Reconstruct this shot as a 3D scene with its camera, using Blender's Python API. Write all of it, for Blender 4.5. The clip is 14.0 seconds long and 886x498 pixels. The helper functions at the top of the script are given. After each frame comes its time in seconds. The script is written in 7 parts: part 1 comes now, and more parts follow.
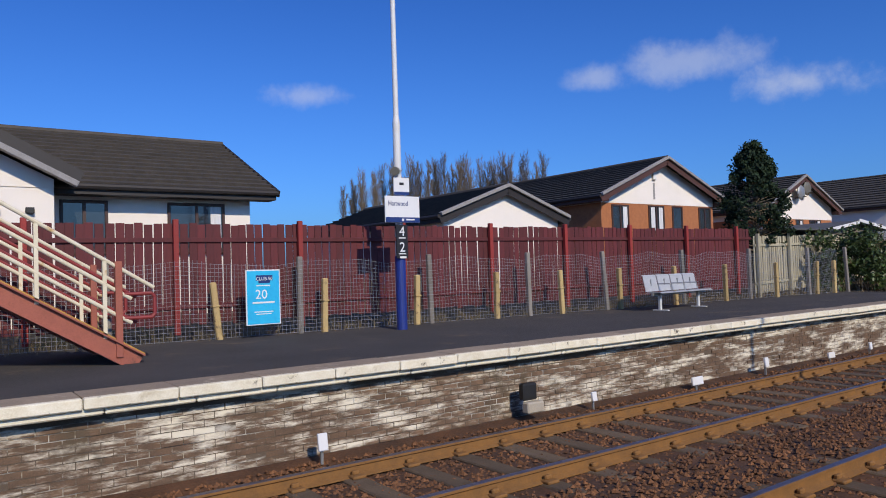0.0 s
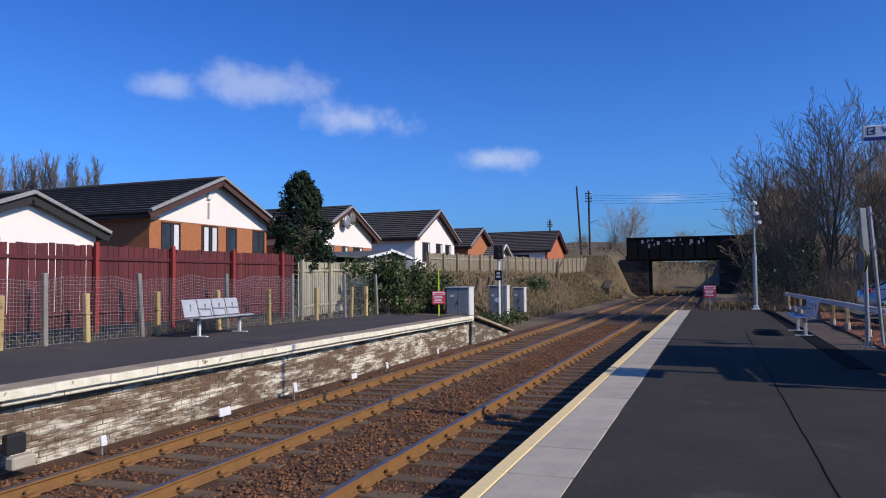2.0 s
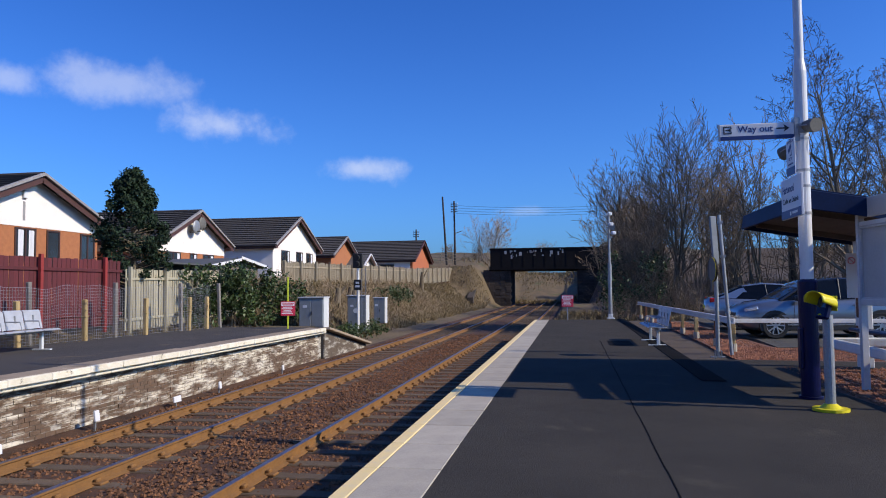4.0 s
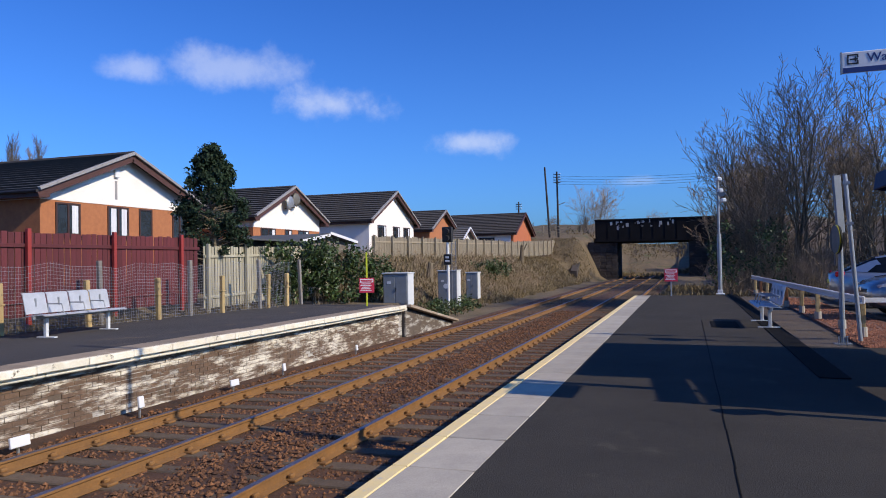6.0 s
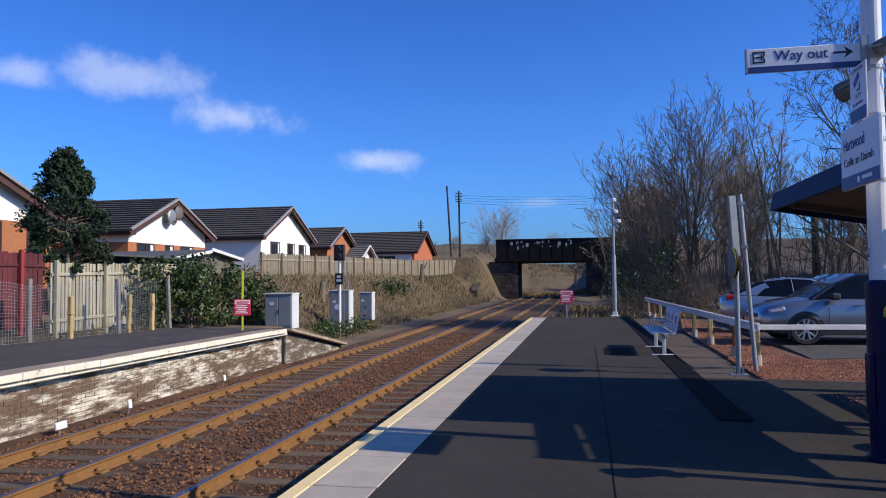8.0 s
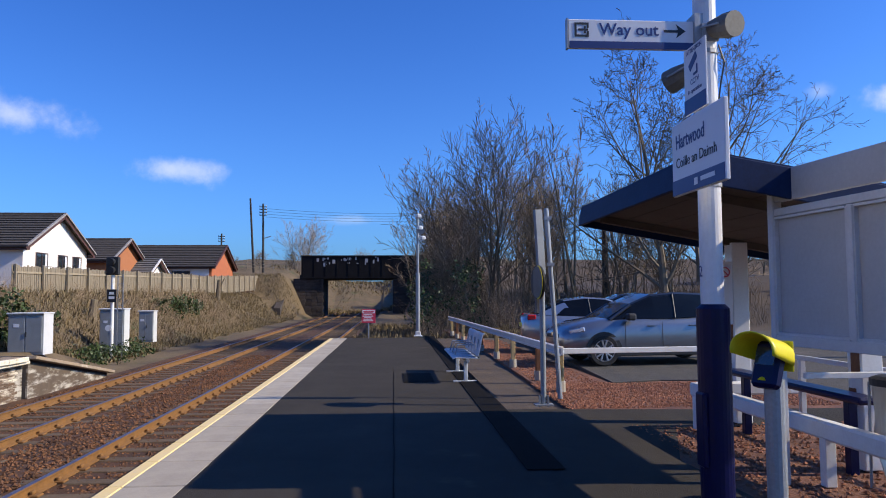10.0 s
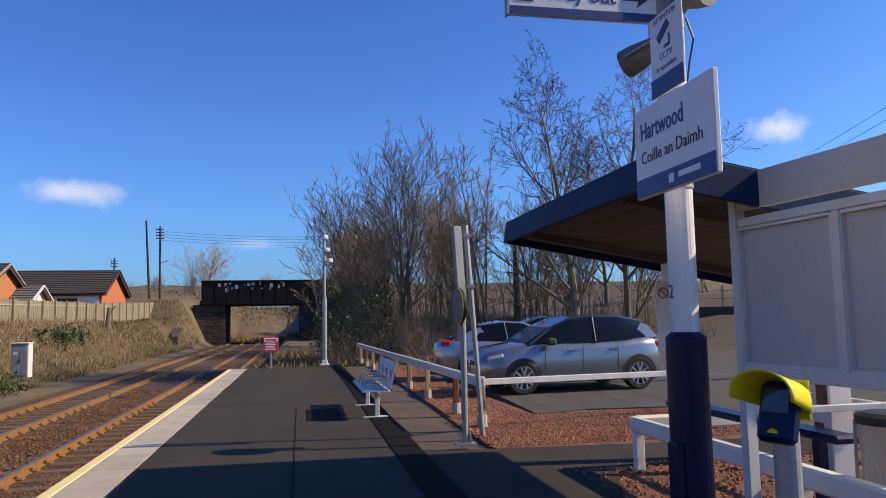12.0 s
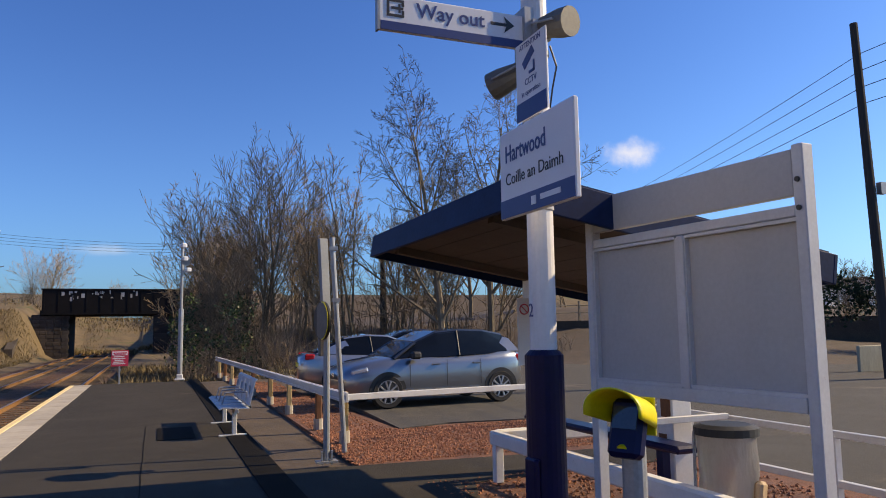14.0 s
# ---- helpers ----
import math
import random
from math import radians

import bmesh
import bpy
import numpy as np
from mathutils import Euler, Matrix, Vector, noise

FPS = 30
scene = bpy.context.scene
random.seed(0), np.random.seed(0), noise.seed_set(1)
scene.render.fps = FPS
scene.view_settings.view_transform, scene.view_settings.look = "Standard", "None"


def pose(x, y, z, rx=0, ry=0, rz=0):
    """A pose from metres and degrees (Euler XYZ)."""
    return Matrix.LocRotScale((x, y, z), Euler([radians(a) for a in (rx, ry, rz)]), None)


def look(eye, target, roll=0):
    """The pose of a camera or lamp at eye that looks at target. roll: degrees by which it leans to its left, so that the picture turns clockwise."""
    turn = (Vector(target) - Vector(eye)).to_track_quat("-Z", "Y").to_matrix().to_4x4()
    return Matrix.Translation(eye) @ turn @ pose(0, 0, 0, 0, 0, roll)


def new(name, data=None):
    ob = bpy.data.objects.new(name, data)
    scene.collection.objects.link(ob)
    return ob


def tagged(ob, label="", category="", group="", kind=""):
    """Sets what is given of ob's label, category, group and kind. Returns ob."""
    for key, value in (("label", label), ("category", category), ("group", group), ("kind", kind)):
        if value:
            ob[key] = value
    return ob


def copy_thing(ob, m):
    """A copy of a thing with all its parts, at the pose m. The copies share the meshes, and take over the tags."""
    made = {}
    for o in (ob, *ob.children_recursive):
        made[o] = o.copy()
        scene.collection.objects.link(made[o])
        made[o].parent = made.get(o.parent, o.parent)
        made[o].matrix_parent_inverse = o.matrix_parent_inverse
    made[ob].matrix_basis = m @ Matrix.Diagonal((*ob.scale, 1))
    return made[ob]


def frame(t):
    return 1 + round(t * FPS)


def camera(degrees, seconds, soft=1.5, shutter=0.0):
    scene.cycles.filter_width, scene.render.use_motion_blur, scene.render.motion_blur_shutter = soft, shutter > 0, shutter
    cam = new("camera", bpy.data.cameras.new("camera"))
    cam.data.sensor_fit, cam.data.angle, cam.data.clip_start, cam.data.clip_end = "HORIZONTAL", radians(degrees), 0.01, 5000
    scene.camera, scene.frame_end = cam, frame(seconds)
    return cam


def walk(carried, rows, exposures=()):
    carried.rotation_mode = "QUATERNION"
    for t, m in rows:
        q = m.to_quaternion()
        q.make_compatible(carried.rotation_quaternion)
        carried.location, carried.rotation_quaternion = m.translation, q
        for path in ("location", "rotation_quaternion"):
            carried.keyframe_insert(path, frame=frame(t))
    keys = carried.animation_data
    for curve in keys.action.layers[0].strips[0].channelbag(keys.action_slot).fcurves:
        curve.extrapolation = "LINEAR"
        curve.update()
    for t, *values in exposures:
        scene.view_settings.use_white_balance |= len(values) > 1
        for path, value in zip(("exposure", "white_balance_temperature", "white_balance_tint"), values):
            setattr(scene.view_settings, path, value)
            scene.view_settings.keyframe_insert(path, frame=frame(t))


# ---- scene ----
cam = camera(63.04, 14.0, soft=1.0)
PATH = [
    (0.0, pose(1.413, -5.993, 1.264, 91.73, 1.84, 54.07)),
    (0.5, pose(1.524, -5.829, 1.311, 91.42, 1.45, 43.70)),
    (1.0, pose(1.546, -5.657, 1.355, 91.63, 0.99, 35.34)),
    (1.5, pose(1.606, -5.559, 1.402, 92.01, 0.71, 27.79)),
    (2.0, pose(1.602, -5.357, 1.432, 92.39, 0.52, 20.55)),
    (2.5, pose(1.542, -5.040, 1.441, 92.73, 0.52, 14.42)),
    (3.0, pose(1.493, -4.670, 1.391, 93.24, 0.36, 11.23)),
    (3.2, pose(1.513, -4.554, 1.381, 93.44, 0.49, 10.06)),
    (5.3, pose(1.924, -2.735, 1.440, 91.91, 0.63, 12.13)),
    (5.5, pose(1.967, -2.620, 1.441, 91.75, 0.73, 14.06)),
    (6.0, pose(2.051, -2.257, 1.445, 91.10, 0.99, 18.70)),
    (6.5, pose(2.091, -1.814, 1.435, 90.62, 1.39, 21.38)),
    (7.0, pose(2.115, -1.368, 1.434, 91.05, 1.44, 21.67)),
    (7.5, pose(2.145, -1.021, 1.470, 91.95, 0.90, 17.75)),
    (8.0, pose(2.147, -0.769, 1.507, 92.45, 0.59, 11.15)),
    (8.5, pose(2.183, -0.345, 1.508, 92.71, 0.57, 4.89)),
    (9.0, pose(2.212, 0.027, 1.514, 93.05, 0.35, 0.33)),
    (9.2, pose(2.221, 0.178, 1.518, 93.19, 0.39, -1.06)),
    (11.3, pose(2.496, 1.907, 1.570, 95.00, 0.81, -6.82)),
    (11.5, pose(2.468, 1.968, 1.572, 95.25, 1.11, -7.90)),
    (12.0, pose(2.405, 2.029, 1.571, 95.50, 1.14, -11.11)),
    (12.5, pose(2.396, 2.067, 1.580, 95.51, 1.29, -15.35)),
    (13.0, pose(2.414, 2.062, 1.589, 95.67, 1.22, -19.50)),
    (13.5, pose(2.444, 2.084, 1.602, 95.93, 1.05, -21.44)),
    (14.0, pose(2.436, 2.074, 1.601, 96.27, 0.89, -21.62)),
]
walk(cam, PATH, [(0.0, -0.4, 6500, 10), (1.0, -0.38, 6480, 10), (1.5, -0.28, 6450, 10), (3.0, -0.04, 6400, 10), (6.5, 0.0, 6450, 10), (9.0, 0.15, 6500, 10), (11.5, 0.3, 7700, 10), (14.0, 0.32, 9300, 10)])

# world, sun
SUN = Vector((1.54, -0.21, 1.0)).normalized()
world = bpy.data.worlds.new("sky")
scene.world = world
world.use_nodes = True
wn, wl = world.node_tree.nodes, world.node_tree.links
wn.clear()


def wnode(kind, **sets):
    n = wn.new(kind)
    for k, v in sets.items():
        n.inputs[k].default_value = v
    return n


sky = wn.new("ShaderNodeTexSky")
sky.sky_type = "NISHITA"
sky.sun_disc = False
sky.sun_elevation = math.asin(SUN.z)
sky.sun_rotation = math.atan2(SUN.x, SUN.y)
sky.altitude = 200
sky.air_density = 1.0
sky.dust_density = 1.8
sky.ozone_density = 3.0
# small fair-weather clouds: direction (yaw to the left of +y, height), half sizes, in degrees
CLOUDS = [(34.8, 14.9, 4.8, 1.6, 0.38), (27.3, 12.4, 3.8, 1.6, 0.5), (41.8, 14.4, 2.3, 1.1, 0.38), (16.9, 9.4, 3.2, 1.15, 0.5),
          (64.2, 13.8, 3.8, 1.0, 0.36), (3.0, 6.0, 3.2, 0.45, 0.2), (-36.4, 13.2, 2.6, 1.2, 0.7), (70.0, 22.0, 3.2, 1.5, 0.2), (-32.0, 14.0, 1.2, 0.7, 0.25)]
tc = wn.new("ShaderNodeTexCoord")
sep = wn.new("ShaderNodeSeparateXYZ")
wl.new(tc.outputs["Generated"], sep.inputs[0])


def wmath(op, a, b=None):
    n = wn.new("ShaderNodeMath")
    n.operation = op
    for i, v in enumerate((a, b)):
        if v is None:
            continue
        if isinstance(v, (int, float)):
            n.inputs[i].default_value = v
        else:
            wl.new(v, n.inputs[i])
    return n.outputs[0]


yaw = wmath("ARCTAN2", wmath("MULTIPLY", sep.outputs[0], -1.0), sep.outputs[1])
high = wmath("ARCSINE", sep.outputs[2])
fluff = wnode("ShaderNodeTexNoise", Scale=14.0, Detail=6.0, Roughness=0.62)
wl.new(tc.outputs["Generated"], fluff.inputs["Vector"])
cover = None
for cy, ch, ry, rh, amount in CLOUDS:
    u = wmath("DIVIDE", wmath("SUBTRACT", yaw, radians(cy)), radians(ry))
    v = wmath("DIVIDE", wmath("SUBTRACT", high, radians(ch)), radians(rh))
    d = wmath("SQRT", wmath("ADD", wmath("MULTIPLY", u, u), wmath("MULTIPLY", v, v)))
    body = wmath("SUBTRACT", 1.25, d)
    body = wmath("ADD", body, wmath("MULTIPLY", wmath("SUBTRACT", fluff.outputs[0], 0.5), 2.6))
    ramp = wn.new("ShaderNodeMapRange")
    ramp.interpolation_type = "SMOOTHSTEP"
    ramp.inputs[1].default_value, ramp.inputs[2].default_value = 0.1, 1.3
    ramp.inputs[3].default_value, ramp.inputs[4].default_value = 0.0, amount
    wl.new(body, ramp.inputs[0])
    cover = ramp.outputs[0] if cover is None else wmath("MAXIMUM", cover, ramp.outputs[0])
mix = wn.new("ShaderNodeMix")
mix.data_type = "RGBA"
mix.inputs[7].default_value = (7.0, 7.3, 8.2, 1)
tint = wn.new("ShaderNodeMix")
tint.data_type, tint.blend_type = "RGBA", "MULTIPLY"
tint.inputs[0].default_value = 1.0
# paler air towards the horizon
air = wn.new("ShaderNodeMapRange")
air.interpolation_type = "SMOOTHSTEP"
air.inputs[1].default_value, air.inputs[2].default_value = 0.0, 0.5
wl.new(high, air.inputs[0])
pale = wn.new("ShaderNodeMix")
pale.data_type = "RGBA"
pale.inputs[6].default_value, pale.inputs[7].default_value = (0.40, 0.84, 1.62, 1), (0.24, 0.62, 1.40, 1)
wl.new(air.outputs[0], pale.inputs[0])
wl.new(pale.outputs[2], tint.inputs[7])
wl.new(sky.outputs[0], tint.inputs[6])
wl.new(tint.outputs[2], mix.inputs[6])
wl.new(cover, mix.inputs[0])
bg = wnode("ShaderNodeBackground", Strength=0.122)
wl.new(mix.outputs[2], bg.inputs[0])
wout = wn.new("ShaderNodeOutputWorld")
wl.new(bg.outputs[0], wout.inputs[0])

lamp = bpy.data.lights.new("sun", "SUN")
lamp.energy, lamp.angle, lamp.color = 5.0, radians(0.53), (1.0, 0.87, 0.68)
sun = new("sun", lamp)
sun.matrix_world = look(SUN * 60, (0, 0, 0))

# ---- materials ----


def material(name, colour, colour2=None, rough=0.8, metal=0.0, scale=4.0, amount=1.0, fine=60.0, bump=0.15, bump_scale=None, spread=0.0, spec=0.5, stretch=(1, 1, 1), coat=0.0):
    """Two scales of variation between two colours, fine relief, and per-object spread of brightness."""
    m = bpy.data.materials.new(name)
    m.use_nodes = True
    nt = m.node_tree
    bsdf = nt.nodes["Principled BSDF"]
    colour2 = colour2 or tuple(c * 0.75 for c in colour)
    co = nt.nodes.new("ShaderNodeTexCoord")
    mp = nt.nodes.new("ShaderNodeMapping")
    mp.inputs["Scale"].default_value = stretch
    nt.links.new(co.outputs["Object"], mp.inputs[0])
    big, small = nt.nodes.new("ShaderNodeTexNoise"), nt.nodes.new("ShaderNodeTexNoise")
    for n, s, dt in ((big, scale, 5.0), (small, fine, 3.0)):
        n.inputs["Scale"].default_value, n.inputs["Detail"].default_value = s, dt
        n.inputs["Roughness"].default_value = 0.65
        nt.links.new(mp.outputs[0], n.inputs["Vector"])
    add = nt.nodes.new("ShaderNodeMix")
    add.inputs[0].default_value = 0.4
    nt.links.new(big.outputs[0], add.inputs[2])
    nt.links.new(small.outputs[0], add.inputs[3])
    rng = nt.nodes.new("ShaderNodeMapRange")
    rng.inputs[1].default_value, rng.inputs[2].default_value = 0.36, 0.64
    rng.inputs[3].default_value, rng.inputs[4].default_value = 0.5 - amount / 2, 0.5 + amount / 2
    nt.links.new(add.outputs[0], rng.inputs[0])
    mx = nt.nodes.new("ShaderNodeMix")
    mx.data_type = "RGBA"
    mx.inputs[6].default_value, mx.inputs[7].default_value = (*colour, 1), (*colour2, 1)
    nt.links.new(rng.outputs[0], mx.inputs[0])
    out = mx.outputs[2]
    if spread:
        info = nt.nodes.new("ShaderNodeObjectInfo")
        r2 = nt.nodes.new("ShaderNodeMapRange")
        r2.inputs[3].default_value, r2.inputs[4].default_value = 1 - spread, 1 + spread
        nt.links.new(info.outputs["Random"], r2.inputs[0])
        hs = nt.nodes.new("ShaderNodeHueSaturation")
        nt.links.new(r2.outputs[0], hs.inputs["Value"])
        nt.links.new(out, hs.inputs["Color"])
        out = hs.outputs[0]
    nt.links.new(out, bsdf.inputs["Base Color"])
    bsdf.inputs["Roughness"].default_value = rough
    bsdf.inputs["Metallic"].default_value = metal
    bsdf.inputs["Specular IOR Level"].default_value = spec
    bsdf.inputs["Coat Weight"].default_value = coat
    if bump:
        bp = nt.nodes.new("ShaderNodeBump")
        bp.inputs["Strength"].default_value, bp.inputs["Distance"].default_value = bump, 0.02
        nt.links.new(small.outputs[0], bp.inputs["Height"])
        nt.links.new(bp.outputs[0], bsdf.inputs["Normal"])
    return m


def worn(m, colour, scale, low, high, stretch=(1, 1, 1), rough=None):
    """Lays patches of a second colour over a material: flaked paint, whitewash, rust, dirt."""
    nt = m.node_tree
    bsdf = nt.nodes["Principled BSDF"]
    old = bsdf.inputs["Base Color"].links[0].from_socket
    co = nt.nodes.new("ShaderNodeNewGeometry")
    mp = nt.nodes.new("ShaderNodeMapping")
    mp.inputs["Scale"].default_value = stretch
    nt.links.new(co.outputs["Position"], mp.inputs[0])
    n = nt.nodes.new("ShaderNodeTexNoise")
    n.inputs["Scale"].default_value, n.inputs["Detail"].default_value, n.inputs["Roughness"].default_value = scale, 7.0, 0.7
    nt.links.new(mp.outputs[0], n.inputs["Vector"])
    r = nt.nodes.new("ShaderNodeMapRange")
    r.interpolation_type = "SMOOTHSTEP"
    r.inputs[1].default_value, r.inputs[2].default_value = low, high
    nt.links.new(n.outputs[0], r.inputs[0])
    mx = nt.nodes.new("ShaderNodeMix")
    mx.data_type = "RGBA"
    mx.inputs[7].default_value = (*colour, 1)
    nt.links.new(r.outputs[0], mx.inputs[0])
    nt.links.new(old, mx.inputs[6])
    nt.links.new(mx.outputs[2], bsdf.inputs["Base Color"])
    return m


def island(m, spread):
    """Brightness that varies from loose piece to loose piece inside one mesh."""
    nt = m.node_tree
    bsdf = nt.nodes["Principled BSDF"]
    old = bsdf.inputs["Base Color"].links[0].from_socket
    geo = nt.nodes.new("ShaderNodeNewGeometry")
    r = nt.nodes.new("ShaderNodeMapRange")
    r.inputs[3].default_value, r.inputs[4].default_value = 1 - spread, 1 + spread
    nt.links.new(geo.outputs["Random Per Island"], r.inputs[0])
    hs = nt.nodes.new("ShaderNodeHueSaturation")
    nt.links.new(r.outputs[0], hs.inputs["Value"])
    nt.links.new(old, hs.inputs["Color"])
    nt.links.new(hs.outputs[0], bsdf.inputs["Base Color"])
    return m


TARMAC = worn(worn(material("tarmac", (0.056, 0.050, 0.043), (0.036, 0.033, 0.029), 0.93, scale=0.7, fine=90, bump=0.5, spec=0.12), (0.085, 0.073, 0.058), 0.9, 0.56, 0.75), (0.20, 0.18, 0.15), 28.0, 0.66, 0.71)
TARMAC_FAR = worn(material("tarmac_far", (0.075, 0.068, 0.066), (0.05, 0.047, 0.047), 0.93, scale=0.6, fine=90, bump=0.5, spec=0.25), (0.14, 0.105, 0.075), 0.8, 0.55, 0.75)
PARKING = worn(material("parking_tarmac", (0.085, 0.08, 0.072), (0.06, 0.056, 0.05), 0.95, scale=0.5, fine=80, bump=0.5, spec=0.25), (0.14, 0.12, 0.10), 0.5, 0.52, 0.75)
MATT_BLACK = material("matt_black", (0.006, 0.006, 0.006), (0.012, 0.011, 0.010), 0.9, scale=3, fine=80, bump=0.3, spec=0.08)
SLAB = worn(material("concrete_slab", (0.42, 0.37, 0.295), (0.31, 0.275, 0.225), 0.9, scale=2.5, fine=70, bump=0.2, spread=0.1), (0.22, 0.21, 0.19), 3.0, 0.6, 0.8)
COPING_WHITE = worn(worn(material("white_coping", (0.80, 0.75, 0.62), (0.64, 0.57, 0.42), 0.85, scale=3, fine=60, bump=0.3, spread=0.06), (0.10, 0.08, 0.055), 5.0, 0.60, 0.70), (0.45, 0.38, 0.26), 1.6, 0.55, 0.75)
COPING_TOP = worn(material("stone_coping_top", (0.34, 0.26, 0.18), (0.23, 0.18, 0.13), 0.9, scale=2.2, fine=60, bump=0.3, spread=0.15), (0.55, 0.47, 0.36), 2.0, 0.58, 0.72)
YELLOW_LINE = worn(material("yellow_line", (0.76, 0.58, 0.24), (0.68, 0.54, 0.30), 0.8, scale=6, fine=60, bump=0.15), (0.5, 0.47, 0.4), 7.0, 0.58, 0.7)
BRICK_WALL = worn(worn(material("platform_brick", (0.19, 0.115, 0.07), (0.10, 0.066, 0.044), 0.9, scale=5, fine=70, bump=0.35, spread=0.2), (0.70, 0.64, 0.52), 2.2, 0.46, 0.64, (1, 0.5, 2.6)), (0.09, 0.065, 0.04), 0.9, 0.54, 0.70)
MORTAR = worn(material("mortar", (0.13, 0.095, 0.065), (0.08, 0.06, 0.045), 0.95, scale=4, fine=80), (0.45, 0.42, 0.36), 1.7, 0.475, 0.62, (1, 0.6, 2.4))
BALLAST = island(material("ballast", (0.20, 0.088, 0.036), (0.065, 0.031, 0.016), 0.95, scale=1.2, fine=26, bump=0.6), 0.45)
BALLAST_BED = material("ballast_bed", (0.11, 0.048, 0.021), (0.028, 0.014, 0.008), 0.95, scale=1.0, fine=24, bump=1.0)
SLEEPER = material("sleeper", (0.13, 0.09, 0.055), (0.07, 0.048, 0.03), 0.95, scale=3, fine=40, bump=0.4, spread=0.2)
RAIL_SIDE = material("rail_rust", (0.24, 0.115, 0.03), (0.15, 0.075, 0.025), 0.85, scale=4, fine=50, bump=0.2)
RAIL_TOP = material("rail_steel", (0.24, 0.22, 0.26), (0.16, 0.13, 0.12), 0.42, 0.8, scale=3, fine=40, bump=0.05)
RED_GRAVEL = island(material("red_gravel", (0.33, 0.135, 0.07), (0.19, 0.075, 0.042), 0.95, scale=2, fine=30, bump=0.5), 0.4)
RED_BED = material("red_gravel_bed", (0.21, 0.085, 0.048), (0.09, 0.04, 0.025), 0.95, scale=1.5, fine=30, bump=1.0)
FENCE_RED = worn(material("red_stained_wood", (0.115, 0.017, 0.020), (0.07, 0.012, 0.015), 0.75, scale=3, fine=40, bump=0.25, spread=0.22, stretch=(1, 1, 0.15)), (0.05, 0.02, 0.02), 2.0, 0.62, 0.8)
FENCE_POST_RED = material("red_post", (0.30, 0.028, 0.022), (0.2, 0.022, 0.02), 0.7, scale=3, fine=40, bump=0.2, spread=0.1)
FENCE_PALE = material("pale_fence_wood", (0.40, 0.355, 0.25), (0.27, 0.25, 0.18), 0.9, scale=3, fine=40, bump=0.3, spread=0.18, stretch=(1, 1, 0.15))
FENCE_GREY = material("grey_fence_wood", (0.33, 0.275, 0.19), (0.21, 0.175, 0.125), 0.9, scale=3, fine=40, bump=0.3, spread=0.2, stretch=(1, 1, 0.15))
CONCRETE_POST = worn(material("concrete_post", (0.24, 0.215, 0.19), (0.15, 0.135, 0.12), 0.9, scale=5, fine=60, bump=0.3, spread=0.15), (0.09, 0.08, 0.06), 4.0, 0.58, 0.75)
YELLOW_POST = worn(material("ochre_timber_post", (0.46, 0.33, 0.14), (0.33, 0.24, 0.12), 0.9, scale=5, fine=50, bump=0.3, spread=0.2), (0.13, 0.09, 0.055), 5.0, 0.54, 0.66)
WIRE = material("wire", (0.34, 0.35, 0.38), (0.22, 0.23, 0.26), 0.6, 0.0, scale=8, bump=0)
RENDER_WHITE = worn(material("white_render", (0.80, 0.74, 0.69), (0.74, 0.69, 0.64), 0.92, scale=1.2, fine=90, bump=0.25), (0.6, 0.52, 0.46), 0.7, 0.63, 0.85)
HOUSE_BRICK = material("orange_brick", (0.43, 0.165, 0.065), (0.31, 0.115, 0.05), 0.9, scale=6, fine=40, bump=0.25, spread=0.15)
HOUSE_BRICK2 = material("plain_orange_wall", (0.46, 0.14, 0.055), (0.36, 0.11, 0.05), 0.9, scale=2, fine=40, bump=0.25)
ROOF = material("roof_tile", (0.072, 0.060, 0.050), (0.045, 0.039, 0.034), 0.85, scale=2.5, fine=18, bump=0.3, spread=0.1)
ROOF_GREY = material("grey_roof", (0.125, 0.125, 0.13), (0.09, 0.09, 0.095), 0.9, scale=2.5, fine=18, bump=0.3)
VERGE = material("verge_tile", (0.30, 0.285, 0.28), (0.22, 0.21, 0.21), 0.85, scale=5, fine=40, bump=0.2)
FASCIA = material("brown_fascia", (0.085, 0.035, 0.026), (0.06, 0.026, 0.02), 0.6, scale=4, fine=40, bump=0.1)
DARK_FASCIA = material("dark_fascia", (0.025, 0.02, 0.02), (0.018, 0.015, 0.015), 0.6, scale=4, fine=40, bump=0.1)
WINDOW_FRAME = material("brown_window_frame", (0.055, 0.024, 0.018), (0.04, 0.02, 0.015), 0.5, scale=5, bump=0.05)
WHITE_FRAME = material("white_window_frame", (0.7, 0.7, 0.7), (0.6, 0.6, 0.6), 0.5, scale=5, bump=0.05)
CURTAIN = material("curtain", (0.72, 0.72, 0.74), (0.5, 0.5, 0.53), 0.95, scale=9, fine=50, bump=0.2, stretch=(1, 1, 0.1))
DARK_ROOM = material("dark_interior", (0.02, 0.02, 0.022), (0.012, 0.012, 0.013), 0.95, scale=2, bump=0)
GLASS = material("window_glass", (0.03, 0.036, 0.045), (0.02, 0.025, 0.03), 0.05, 0.0, scale=2, bump=0, spec=0.9)
STEEL_GALV = material("galvanised_steel", (0.36, 0.37, 0.38), (0.27, 0.275, 0.28), 0.5, 0.55, scale=6, fine=50, bump=0.08)
BENCH_STEEL = material("bench_steel", (0.50, 0.51, 0.53), (0.40, 0.41, 0.43), 0.5, 0.25, scale=6, fine=50, bump=0.05)
WHITE_PAINT = worn(material("white_paint", (0.72, 0.71, 0.68), (0.62, 0.61, 0.58), 0.5, scale=4, fine=40, bump=0.08), (0.28, 0.15, 0.07), 5.0, 0.66, 0.74)
